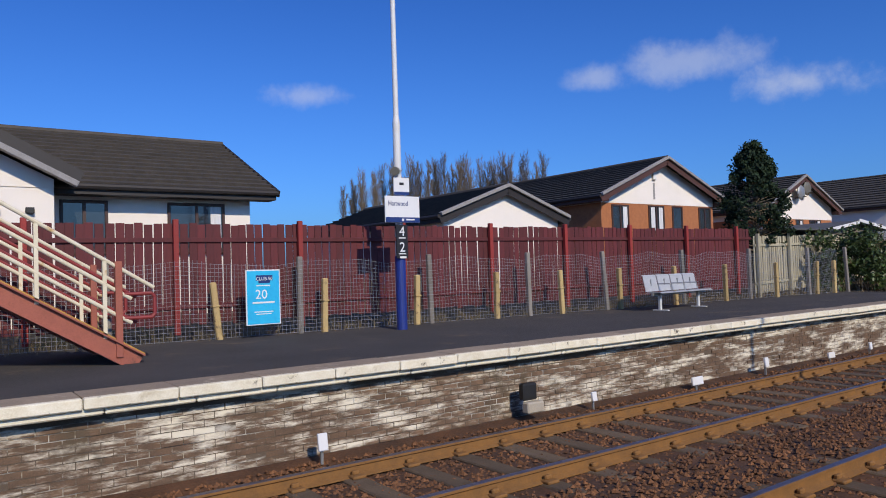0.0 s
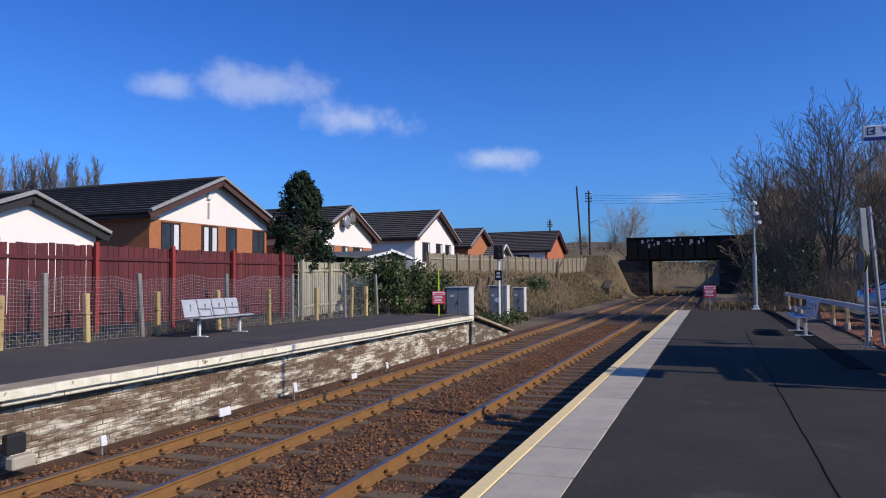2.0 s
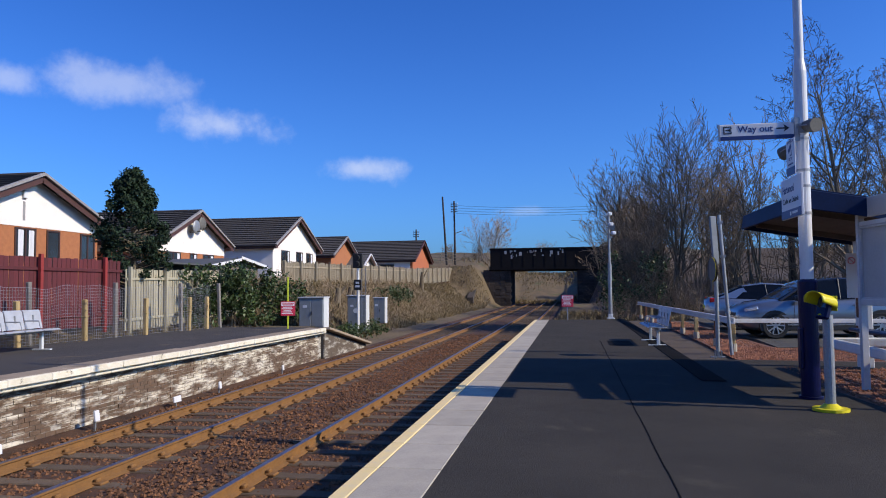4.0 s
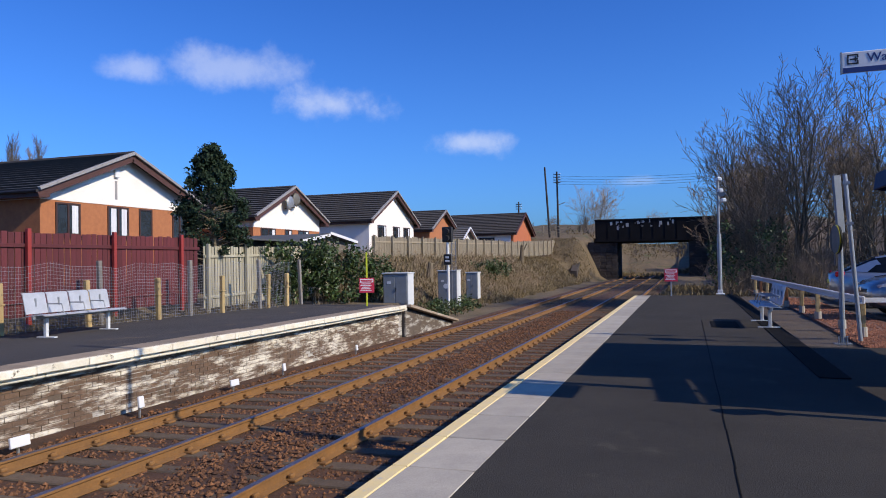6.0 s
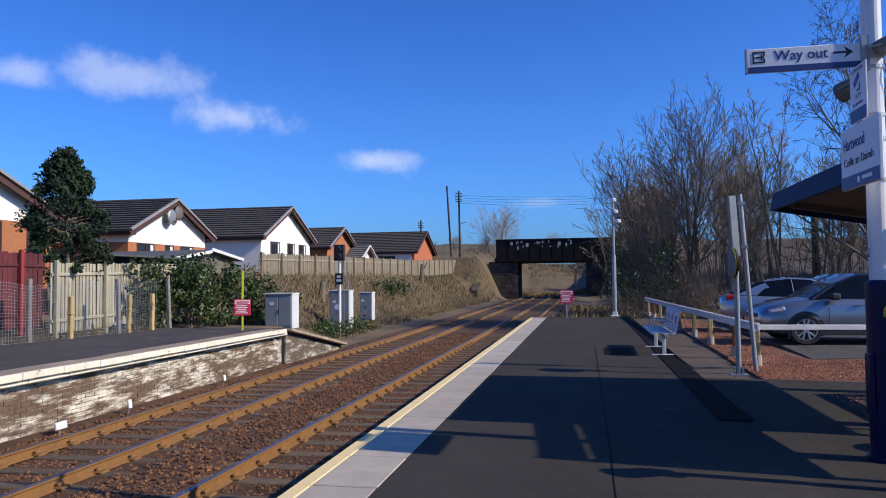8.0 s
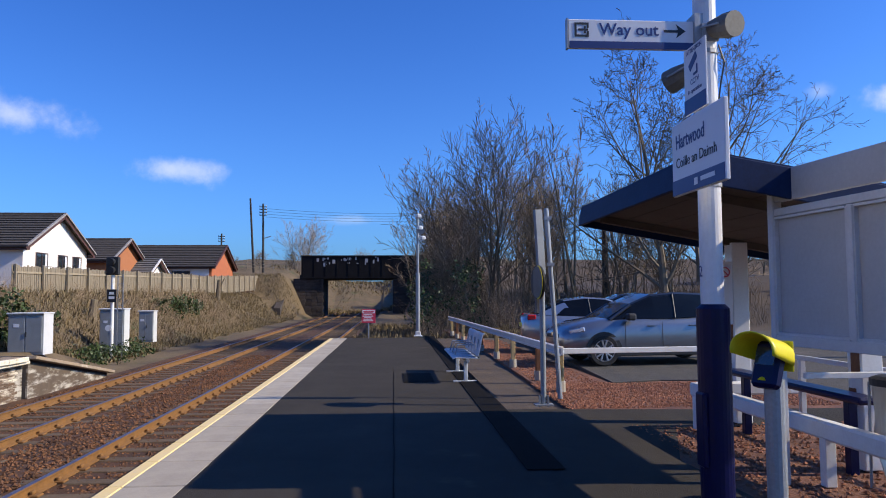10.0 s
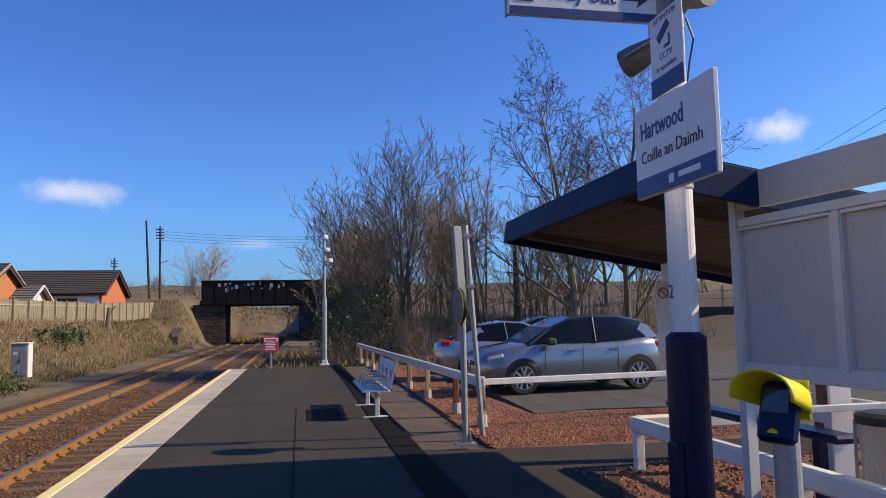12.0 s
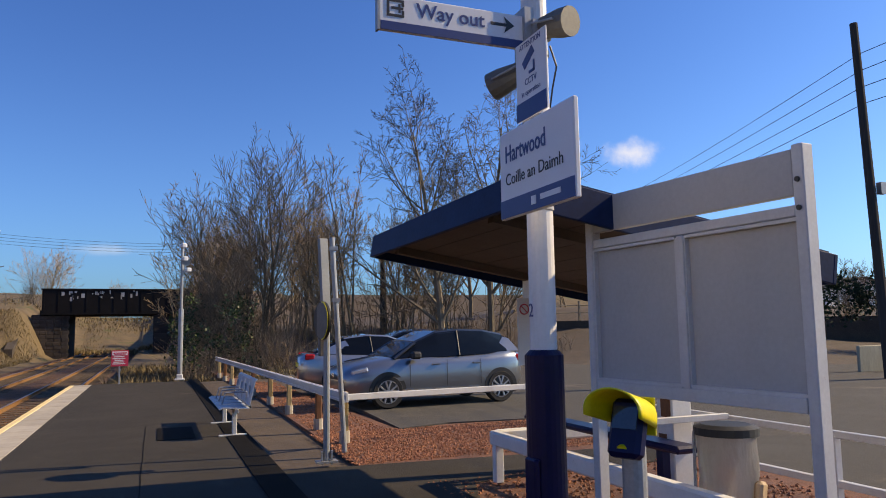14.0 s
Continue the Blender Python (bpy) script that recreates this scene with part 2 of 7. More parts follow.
GREY_PAINT = worn(material("grey_white_paint", (0.55, 0.55, 0.55), (0.45, 0.45, 0.455), 0.5, scale=4, fine=40, bump=0.08), (0.25, 0.14, 0.075), 6.0, 0.66, 0.73)
POLE_WHITE = worn(material("white_pole_paint", (0.66, 0.66, 0.66), (0.58, 0.58, 0.585), 0.4, scale=3, fine=40, bump=0.04), (0.42, 0.38, 0.33), 4.0, 0.66, 0.8)
BLUE_PAINT = material("dark_blue_paint", (0.004, 0.006, 0.05), (0.003, 0.005, 0.032), 0.35, scale=4, fine=40, bump=0.05, spec=0.2)
BLUE_BRIGHT = material("royal_blue_paint", (0.016, 0.035, 0.22), (0.012, 0.026, 0.16), 0.45, scale=4, fine=40, bump=0.05)
ROOF_BLUE = material("blue_roof_sheet", (0.006, 0.022, 0.075), (0.004, 0.014, 0.05), 0.6, scale=3, fine=30, bump=0.05, spec=0.15)
SOFFIT = material("brown_soffit", (0.10, 0.08, 0.065), (0.07, 0.055, 0.045), 0.85, scale=2, fine=30, bump=0.1)
SIGN_WHITE = material("sign_white", (0.70, 0.70, 0.71), (0.66, 0.66, 0.67), 0.45, scale=3, bump=0)
SIGN_BLUE = material("sign_blue", (0.012, 0.035, 0.16), (0.010, 0.03, 0.14), 0.45, scale=3, bump=0)
SIGN_BLACK = material("sign_black", (0.012, 0.012, 0.015), (0.01, 0.01, 0.012), 0.5, scale=3, bump=0)
SPEAKER = material("speaker_grey", (0.15, 0.14, 0.12), (0.10, 0.095, 0.08), 0.6, scale=5, fine=40, bump=0.05)
SIGN_RED = material("sign_red", (0.55, 0.03, 0.07), (0.45, 0.025, 0.055), 0.5, scale=3, bump=0)
PANEL_GREY = worn(material("grey_panel", (0.42, 0.415, 0.41), (0.35, 0.345, 0.34), 0.55, scale=1.2, fine=30, bump=0.03), (0.27, 0.26, 0.25), 1.4, 0.6, 0.8)
CABINET_GREY = material("cabinet_grey", (0.26, 0.28, 0.29), (0.2, 0.215, 0.225), 0.55, scale=3, fine=40, bump=0.05)
CABINET_LIGHT = material("cabinet_light", (0.62, 0.63, 0.63), (0.52, 0.53, 0.53), 0.55, scale=3, fine=40, bump=0.05)
YELLOW = material("yellow_plastic", (0.72, 0.62, 0.015), (0.62, 0.53, 0.012), 0.4, scale=4, bump=0.02)
YELLOW_GREEN = material("lime_yellow_paint", (0.55, 0.6, 0.03), (0.46, 0.5, 0.03), 0.5, scale=4, bump=0.02)
BLACK = material("black_plastic", (0.012, 0.012, 0.013), (0.018, 0.018, 0.018), 0.55, scale=5, bump=0.03)
STAIR_RED = worn(material("red_oxide_steel", (0.34, 0.10, 0.065), (0.25, 0.075, 0.05), 0.7, scale=3, fine=40, bump=0.2), (0.11, 0.045, 0.03), 3.5, 0.6, 0.72)
STAIR_DARKRED = material("dark_red_rail", (0.26, 0.03, 0.03), (0.18, 0.025, 0.025), 0.6, scale=4, bump=0.1)
STAIR_CREAM = worn(material("cream_paint", (0.68, 0.62, 0.48), (0.6, 0.52, 0.36), 0.6, scale=3, fine=40, bump=0.1), (0.45, 0.24, 0.05), 2.5, 0.57, 0.7)
STAIR_YELLOW = material("yellow_rust_edge", (0.48, 0.28, 0.04), (0.3, 0.15, 0.04), 0.7, scale=8, bump=0.1)
POSTER = material("cyan_poster", (0.02, 0.36, 0.66), (0.03, 0.48, 0.76), 0.35, scale=1.6, fine=5, bump=0)
BRIDGE_DARK = worn(material("bridge_iron", (0.016, 0.015, 0.016), (0.010, 0.010, 0.011), 0.8, scale=0.8, fine=10, bump=0.2, spec=0.1), (0.04, 0.034, 0.03), 0.6, 0.6, 0.8)
BRIDGE_STONE = worn(material("bridge_stone", (0.075, 0.06, 0.05), (0.045, 0.036, 0.03), 0.95, scale=1.2, fine=10, bump=0.4, spread=0.25), (0.02, 0.018, 0.016), 0.5, 0.5, 0.7)
GRASS = worn(worn(material("rough_grass_soil", (0.165, 0.118, 0.062), (0.085, 0.062, 0.036), 0.95, scale=0.6, fine=9, bump=1.0), (0.065, 0.08, 0.022), 0.35, 0.55, 0.7), (0.07, 0.05, 0.03), 0.9, 0.58, 0.7)
LITTER = worn(material("leaf_litter", (0.085, 0.06, 0.042), (0.05, 0.037, 0.028), 0.95, scale=1.2, fine=16, bump=1.0), (0.13, 0.09, 0.055), 0.8, 0.56, 0.7)
DRY_GRASS = island(material("dry_grass", (0.215, 0.16, 0.08), (0.125, 0.095, 0.05), 0.95, scale=1.5, fine=9, bump=0), 0.4)
BARK = material("bark", (0.22, 0.175, 0.115), (0.13, 0.10, 0.068), 0.95, scale=6, fine=40, bump=0.3, spread=0.2)
TWIG = material("twigs", (0.30, 0.22, 0.14), (0.19, 0.14, 0.09), 0.95, scale=1.5, fine=20, bump=0, spread=0.15)
TWIG_GREY = material("grey_twigs", (0.17, 0.135, 0.105), (0.10, 0.084, 0.068), 0.95, scale=1.5, fine=20, bump=0, spread=0.15)
LEAF_DARK = island(material("conifer_leaf", (0.022, 0.042, 0.018), (0.012, 0.025, 0.012), 0.8, scale=1.0, fine=9, bump=0, spec=0.3), 0.5)
LEAF_IVY = island(material("ivy_leaf", (0.055, 0.085, 0.02), (0.025, 0.045, 0.012), 0.5, scale=1.0, fine=9, bump=0, spec=0.4), 0.5)
CAR_BLUEGREY = material("car_paint", (0.21, 0.225, 0.25), (0.195, 0.21, 0.235), 0.28, 0.7, scale=1, bump=0, coat=1.0)
CAR_SILVER = material("car_paint_silver", (0.34, 0.36, 0.38), (0.33, 0.35, 0.37), 0.3, 0.75, scale=1, bump=0, coat=1.0)
CAR_DARK = material("car_paint_dark", (0.02, 0.022, 0.028), (0.018, 0.02, 0.025), 0.3, 0.3, scale=1, bump=0, coat=1.0)
CAR_GLASS = material("car_glass", (0.006, 0.007, 0.008), (0.005, 0.006, 0.007), 0.04, 0.0, scale=1, bump=0, spec=0.3)
TYRE = material("tyre", (0.016, 0.016, 0.016), (0.022, 0.021, 0.02), 0.85, scale=8, bump=0.1)
ALLOY = material("alloy", (0.58, 0.58, 0.59), (0.5, 0.5, 0.51), 0.3, 0.85, scale=4, bump=0)
LAMP_RED = material("tail_lamp", (0.45, 0.012, 0.012), (0.35, 0.01, 0.01), 0.15, scale=4, bump=0)
LAMP_CLEAR = material("headlamp", (0.55, 0.57, 0.6), (0.4, 0.42, 0.45), 0.08, 0.3, scale=12, bump=0)
CHROME = material("chrome", (0.72, 0.72, 0.73), (0.6, 0.6, 0.61), 0.15, 1.0, scale=4, bump=0)
BAG = material("clear_bag", (0.62, 0.6, 0.57), (0.5, 0.47, 0.43), 0.3, scale=5, fine=25, bump=0.5, stretch=(1, 1, 0.3))
BAG.node_tree.nodes["Principled BSDF"].inputs["Transmission Weight"].default_value = 0.78
LITTER_BROWN = material("brown_paper", (0.42, 0.29, 0.17), (0.3, 0.2, 0.11), 0.8, scale=9, bump=0.2)
POLE_WOOD = material("tarred_pole", (0.05, 0.042, 0.036), (0.033, 0.028, 0.025), 0.9, scale=3, fine=30, bump=0.3, stretch=(1, 1, 0.1))
HEDGE_DARK = material("hedge", (0.03, 0.045, 0.018), (0.016, 0.026, 0.011), 0.9, scale=2, fine=15, bump=1.0)
BROWN_PLANK = material("weathered_plank", (0.20, 0.17, 0.14), (0.13, 0.11, 0.09), 0.9, scale=4, fine=30, bump=0.3, spread=0.15, stretch=(1, 0.15, 1))
RUST = material("rust", (0.22, 0.09, 0.035), (0.13, 0.055, 0.025), 0.9, scale=6, fine=40, bump=0.3)
FELT = material("shed_felt", (0.085, 0.088, 0.094), (0.06, 0.062, 0.067), 0.9, scale=2, fine=40, bump=0.2)

# ---- mesh helpers ----


def thing(name, at=(0, 0, 0), rz=0.0, label="", category="", group="", kind=""):
    ob = new(name)
    ob.matrix_basis = pose(*at, 0, 0, rz)
    ob.empty_display_size = 0.2
    return tagged(ob, label, category, group, kind)


def mesh_of(bm, name, mat, smooth=False):
    me = bpy.data.meshes.new(name)
    bm.to_mesh(me)
    bm.free()
    mats = mat if isinstance(mat, (list, tuple)) else [mat]
    for m in mats:
        me.materials.append(m)
    if smooth:
        for p in me.polygons:
            p.use_smooth = True
    return me


def part(name, bm, mat, parent=None, label="", smooth=False, kind=""):
    ob = new(name, mesh_of(bm, name, mat, smooth))
    if parent is not None:
        ob.parent = parent
    return tagged(ob, label, kind=kind)


def piece(name, me, parent, m):
    ob = new(name, me)
    ob.parent = parent
    ob.matrix_basis = m
    return ob


def raw(name, verts, faces, mat, parent=None, label="", kind="", smooth=False):
    me = bpy.data.meshes.new(name)
    me.from_pydata([tuple(map(float, v)) for v in verts], [], [tuple(map(int, f)) for f in faces])
    me.materials.append(mat)
    if smooth:
        for p in me.polygons:
            p.use_smooth = True
    ob = new(name, me)
    if parent is not None:
        ob.parent = parent
    return tagged(ob, label, kind=kind)


def box(bm, c, s, m=None, bevel=0.0, mi=0):
    mat = (m or Matrix()) @ Matrix.Translation(c) @ Matrix.Diagonal((*s, 1))
    r = bmesh.ops.create_cube(bm, size=1.0, matrix=mat)
    vs = r["verts"]
    faces = list({f for v in vs for f in v.link_faces})
    for f in faces:
        f.material_index = mi
    if bevel:
        es = list({e for v in vs for e in v.link_edges})
        rr = bmesh.ops.bevel(bm, geom=es, offset=bevel, segments=1, affect="EDGES", profile=0.5)
        for f in rr["faces"]:
            f.material_index = mi
    return bm


def boxes(*items, bevel=0.0):
    bm = bmesh.new()
    for c, s in items:
        box(bm, c, s, bevel=bevel)
    return bm


def tube(bm, a, b, r, r2=None, n=10, cap=True):
    a, b = Vector(a), Vector(b)
    d = b - a
    if d.length < 1e-6:
        return bm
    q = d.to_track_quat("Z", "Y").to_matrix().to_4x4()
    m = Matrix.Translation((a + b) / 2) @ q
    bmesh.ops.create_cone(bm, cap_ends=cap, segments=n, radius1=r, radius2=r if r2 is None else r2, depth=d.length, matrix=m)
    return bm


def tubes(*items, n=10):
    bm = bmesh.new()
    for it in items:
        tube(bm, *it, n=n)
    return bm


def prism(bm, profile, x0, x1, axis="y", mi=0):
    """Extrudes a closed outline (pairs) along an axis from x0 to x1."""
    def pt(u, v, w):
        return {"y": (u, w, v), "x": (w, u, v), "z": (u, v, w)}[axis]
    a = [bm.verts.new(pt(u, v, x0)) for u, v in profile]
    b = [bm.verts.new(pt(u, v, x1)) for u, v in profile]
    n = len(profile)
    fs = [bm.faces.new(a), bm.faces.new(b[::-1])]
    for i in range(n):
        fs.append(bm.faces.new((a[i], b[i], b[(i + 1) % n], a[(i + 1) % n])))
    for f in fs:
        f.material_index = mi
    bmesh.ops.recalc_face_normals(bm, faces=fs)
    return bm


def smooth01(a, b, x):
    t = np.clip((x - a) / (b - a), 0, 1)
    return t * t * (3 - 2 * t)



# ---- ground and tracks ----
ZF = 0.134   # far platform's level
ZR = -0.78   # rail tops
XF = -6.35   # far platform's edge


def height(x, y):
    left_flat = 0.0 + 0.35 * smooth01(12.2, 15, -x) + 0.6 * smooth01(15, 22, -x)
    left_bank = -0.95 + 2.75 * smooth01(8.6, 13.5, -x) + 0.6 * smooth01(15, 30, -x)
    left = left_flat + (left_bank - left_flat) * smooth01(22.5, 29, y)
    corridor = smooth01(6.9, 8.2, -x)
    z = -0.98 + (left + 0.98) * corridor
    right = -0.06 + 1.9 * smooth01(29, 43, y) * smooth01(3.5, 9, x) + 1.0 * smooth01(16, 28, x) * smooth01(20, 34, y)
    right = right - 0.5 * smooth01(28.0, 31, y) * (1 - smooth01(4, 8, x))
    rside = smooth01(0.3, 0.7, x)
    z = z + (right + 0.98) * rside
    road = 5.4 * smooth01(77, 86, y) * (1 - smooth01(98, 110, y)) * smooth01(5.2, 8.5, np.abs(x + 2.2)) * (1 - smooth01(13, 26, x))
    beyond = smooth01(92, 104, y) * (smooth01(0.8, 9, x) * 4.2 + smooth01(6.5, 14, -x) * 2.5)
    z = np.maximum(z, road - 1.1) + beyond * 0.9 + 5.0 * smooth01(112, 136, y - 0.8 * np.abs(x + 6))
    far = smooth01(120, 400, np.hypot(x, y))
    return z * (1 - far) + 2.0 * far


gx = np.unique(np.concatenate([np.arange(-36, 40, 0.9), np.array([-1800, -900, -450, -250, -150, -100, -75, -58, -46, 48, 60, 80, 110, 160, 260, 450, 900, 1800]), np.array([-7.3, -6.6, 0.3, 0.5, 0.72])]))
gy = np.unique(np.concatenate([np.arange(-14, 116, 1.0), np.array([-1500, -700, -300, -120, -60, -36, -24, 130, 150, 185, 240, 330, 500, 900, 1900])]))
GX, GY = np.meshgrid(gx, gy, indexing="ij")
GZ = height(GX, GY)
rough = np.random.default_rng(3).normal(0, 0.05, GZ.shape)
mask = ((GX < -13) | (GX > 5.5) | (GY > 33)) & ~((GX > -8) & (GX < 0.8))
GZ = GZ + rough * mask * ((GX > 5.5) & (GY < 27) == 0)
nx, ny = GX.shape
ids = np.arange(nx * ny).reshape(nx, ny)
quads = np.stack([ids[:-1, :-1], ids[1:, :-1], ids[1:, 1:], ids[:-1, 1:]], -1).reshape(-1, 4)
ground = raw("ground", np.stack([GX, GY, GZ], -1).reshape(-1, 3), quads, GRASS, kind="structure", smooth=True, label="rough dry grass and brown soil banks beside the railway")

ground.data.materials.append(LITTER)
for p in ground.data.polygons:
    c = p.center
    if c.x > 3.2 and 9 < c.y < 112 and c.x < 60:
        p.material_index = 1

bm = bmesh.new()
prism(bm, [(-6.6, -1.1), (-6.6, -0.90), (-6.2, -0.95), (-5.9, -0.965), (-3.15, -0.94), (-0.5, -0.965), (0.3, -0.965), (0.3, -1.1)], -60, 118)
ballast_bed = tagged(part("track_bed", bm, BALLAST_BED), "rust-brown ballast bed under both tracks", kind="structure")

# loose stones
rng = np.random.default_rng(11)


def stones(name, xs, ys, zs, size, mat, parent, label):
    base = np.array([(1, 0, 0), (-1, 0, 0), (0, 1, 0), (0, -1, 0), (0, 0, 1), (0, 0, -0.6)], float)
    tris = np.array([(0, 2, 4), (2, 1, 4), (1, 3, 4), (3, 0, 4), (2, 0, 5), (1, 2, 5), (3, 1, 5), (0, 3, 5)])
    n = len(xs)
    s = size * rng.uniform(0.55, 1.3, (n, 1, 1)) * rng.uniform(0.6, 1.3, (n, 6, 1))
    a = rng.uniform(0, 2 * np.pi, n)
    c, sn = np.cos(a), np.sin(a)
    v = base[None] * s * np.array([1, 1, 0.75])
    w = np.stack([v[..., 0] * c[:, None] - v[..., 1] * sn[:, None], v[..., 0] * sn[:, None] + v[..., 1] * c[:, None], v[..., 2]], -1)
    w += np.stack([xs, ys, zs], -1)[:, None]
    f = tris[None] + (np.arange(n) * 6)[:, None, None]
    return raw(name, w.reshape(-1, 3), f.reshape(-1, 3), mat, parent, label, "stuff")


n = 56000
sy = -6 + 38 * rng.random(n) ** 1.4
sx = rng.uniform(-6.35, -0.1, n)
stones("ballast_stones", sx, sy, np.where(sx < -6.0, -0.93, np.where(np.abs(sx + 3.15) < 0.6, -0.935, -0.962)) + rng.normal(0, 0.01, n), 0.034, BALLAST, None, "loose rust-brown ballast stones between and beside the rails").data.materials[0] = BALLAST

# rails and sleepers
TRACKS = [(-1.4525, "near"), (-4.8525, "far")]
sleeper_me = mesh_of(box(bmesh.new(), (0, 0, 0), (2.55, 0.25, 0.13), bevel=0.015), "sleeper", SLEEPER)
bm = bmesh.new()
box(bm, (0.09, 0, 0), (0.13, 0.16, 0.035), bevel=0.01)
box(bm, (0.055, 0, 0.035), (0.05, 0.09, 0.05), bevel=0.012)
chair_me = mesh_of(bm, "rail_chair", RAIL_SIDE)
RAIL_PROFILE = [(-0.07, -0.155), (-0.07, -0.143), (-0.012, -0.12), (-0.010, -0.045), (-0.036, -0.032), (-0.036, -0.006), (-0.028, 0.0), (0.028, 0.0), (0.036, -0.006), (0.036, -0.032), (0.010, -0.045), (0.012, -0.12), (0.07, -0.143), (0.07, -0.155)]
for tx, which in TRACKS:
    track = thing("railway_track", (tx, 0, ZR), label="railway track with rusty rails on weathered sleepers in brown ballast", category="railway track", group="railway tracks")
    for side in (-1, 1):
        bm = bmesh.new()
        prism(bm, RAIL_PROFILE, -40, 116)
        for f in bm.faces:
            if f.normal.z > 0.7 and f.calc_center_median().z > -0.004:
                f.material_index = 1
        rail = part("rail", bm, [RAIL_SIDE, RAIL_TOP], track, "rust-brown steel rail with a worn top")
        rail.location = (side * 0.7525, 0, 0)
        for k in range(46):
            for s2 in (-1, 1):
                m = Matrix.Translation((side * 0.7525, -5.0 + 0.7 * k, -0.135)) @ pose(0, 0, 0, 0, 0, 0 if s2 > 0 else 180)
                piece("rail_chair", chair_me, track, m)
    for k in range(150):
        y = -7.8 + 0.7 * k
        piece("sleeper", sleeper_me, track, Matrix.Translation((rng.normal(0, 0.02), y + rng.normal(0, 0.02), -0.215)) @ pose(0, 0, 0, 0, 0, rng.normal(0, 0.6)))

# ---- near platform ----
bm = bmesh.new()
prism(bm, [(0.62, -0.9), (0.62, 0.0), (3.72, 0.0), (3.72, -0.9)], -40, 27.8)
near_platform = tagged(part("platform_near", bm, TARMAC), "dark grey tarmac station platform with patched surface", kind="structure")
bm = bmesh.new()
prism(bm, [(0.16, -1.0), (0.16, -0.1), (0.3, -0.1), (0.3, -1.0)], -40, 27.8)
part("platform_wall", bm, MORTAR, near_platform, "dark shaded platform wall")
# near-black strip laid over the back of the platform
bm = bmesh.new()
prism(bm, [(3.5, 0.004), (3.5, 0.012), (3.84, 0.012), (3.84, 0.004)], 7.3, 28.4)
part("back_strip", bm, MATT_BLACK, near_platform, "black strip along the back of the platform")
# near-black rectangle on the tarmac beside the bench
bm = boxes(((2.78, 14.6, 0.006), (0.55, 1.45, 0.006)))
part("black_patch", bm, MATT_BLACK, near_platform, "square black patch")
bm = bmesh.new()
for k in range(40):
    y = -8 + 0.6 * k
    box(bm, (2.33 + 0.004 * math.sin(k * 1.7), y, 0.003), (0.009, 0.61, 0.004))
part("seam", bm, MATT_BLACK, near_platform, "tar seam between two widths of tarmac")
slab_me = mesh_of(box(bmesh.new(), (0, 0, 0), (0.50, 0.876, 0.07), bevel=0.008), "coping_slab", SLAB)
edge_me = mesh_of(box(bmesh.new(), (0, 0, 0), (0.125, 0.885, 0.09), bevel=0.008), "edge_stone", YELLOW_LINE)
for k in range(44):
    y = -11.4 + 0.9 * k
    piece("coping_slab", slab_me, near_platform, Matrix.Translation((0.385, y, -0.031 + rng.normal(0, 0.0015))))
    piece("edge_stone", edge_me, near_platform, Matrix.Translation((0.0655, y + 0.004, -0.041)))

# ground on the station's side: tarmac apron, red gravel, parking
bm = bmesh.new()
prism(bm, [(3.72, -40), (3.72, 10.75), (6.9, 10.45), (12.5, 10.3), (12.5, 9.6), (5.6, 9.2), (5.0, 7.6), (5.2, 3.5), (5.2, -40)], -0.3, -0.004, "z")
apron = tagged(part("pavement_apron", bm, TARMAC), "dark tarmac apron leading off the platform", kind="structure")
bm = bmesh.new()
prism(bm, [(4.75, 10.62), (4.85, 20), (4.6, 34), (5.0, 34), (5.9, 20), (6.1, 16.2), (6.15, 13.4), (7.1, 13.7), (8.1, 13.6), (13, 13.3), (13, 10.3), (6.9, 10.45)], -0.3, -0.012, "z")
gravel = tagged(part("gravel_bed", bm, RED_BED), "bed of red-brown gravel along the barrier", kind="structure")
bm = bmesh.new()
prism(bm, [(5.2, -40), (5.2, 3.5), (5.0, 7.6), (5.6, 9.2), (12.5, 9.6), (12.5, -40)], -0.3, -0.016, "z")
gravel2 = tagged(part("gravel_bed_shelter", bm, RED_BED), "bed of red-brown gravel beside the shelter", kind="structure")
bm = bmesh.new()
prism(bm, [(6.3, 16.2), (6.15, 13.4), (7.1, 13.7), (9, 13.5), (8.95, 9.5), (8.85, 7), (8.8, -30), (46, -30), (46, 36), (24, 35), (14, 30.5), (6.6, 30)], -0.3, 0.012, "z")
parking = tagged(part("parking_ground", bm, PARKING), "weathered grey tarmac of the station car park", kind="structure")
n = 9000
a, b = rng.uniform(4.3, 8.6, n), rng.uniform(10.7, 14.2, n)
keep = (b < 13.5) & (a > 4.7)
a, b = a[keep], b[keep]
n2 = 5000
a2, b2 = rng.uniform(4.9, 8.5, n2), rng.uniform(2.5, 9.4, n2)
keep2 = a2 > 5.15
n3 = 3500
a3, b3 = rng.uniform(4.85, 6.0, n3), rng.uniform(13, 26, n3)
sx, sy = np.concatenate([a, a2[keep2], a3]), np.concatenate([b, b2[keep2], b3])
stones("gravel_stones", sx, sy, np.full(len(sx), -0.008), 0.022, RED_GRAVEL, None, "loose red-brown gravel stones")

# ---- far platform ----


def fence_x(y):
    return -11.7 + 0.075 * y


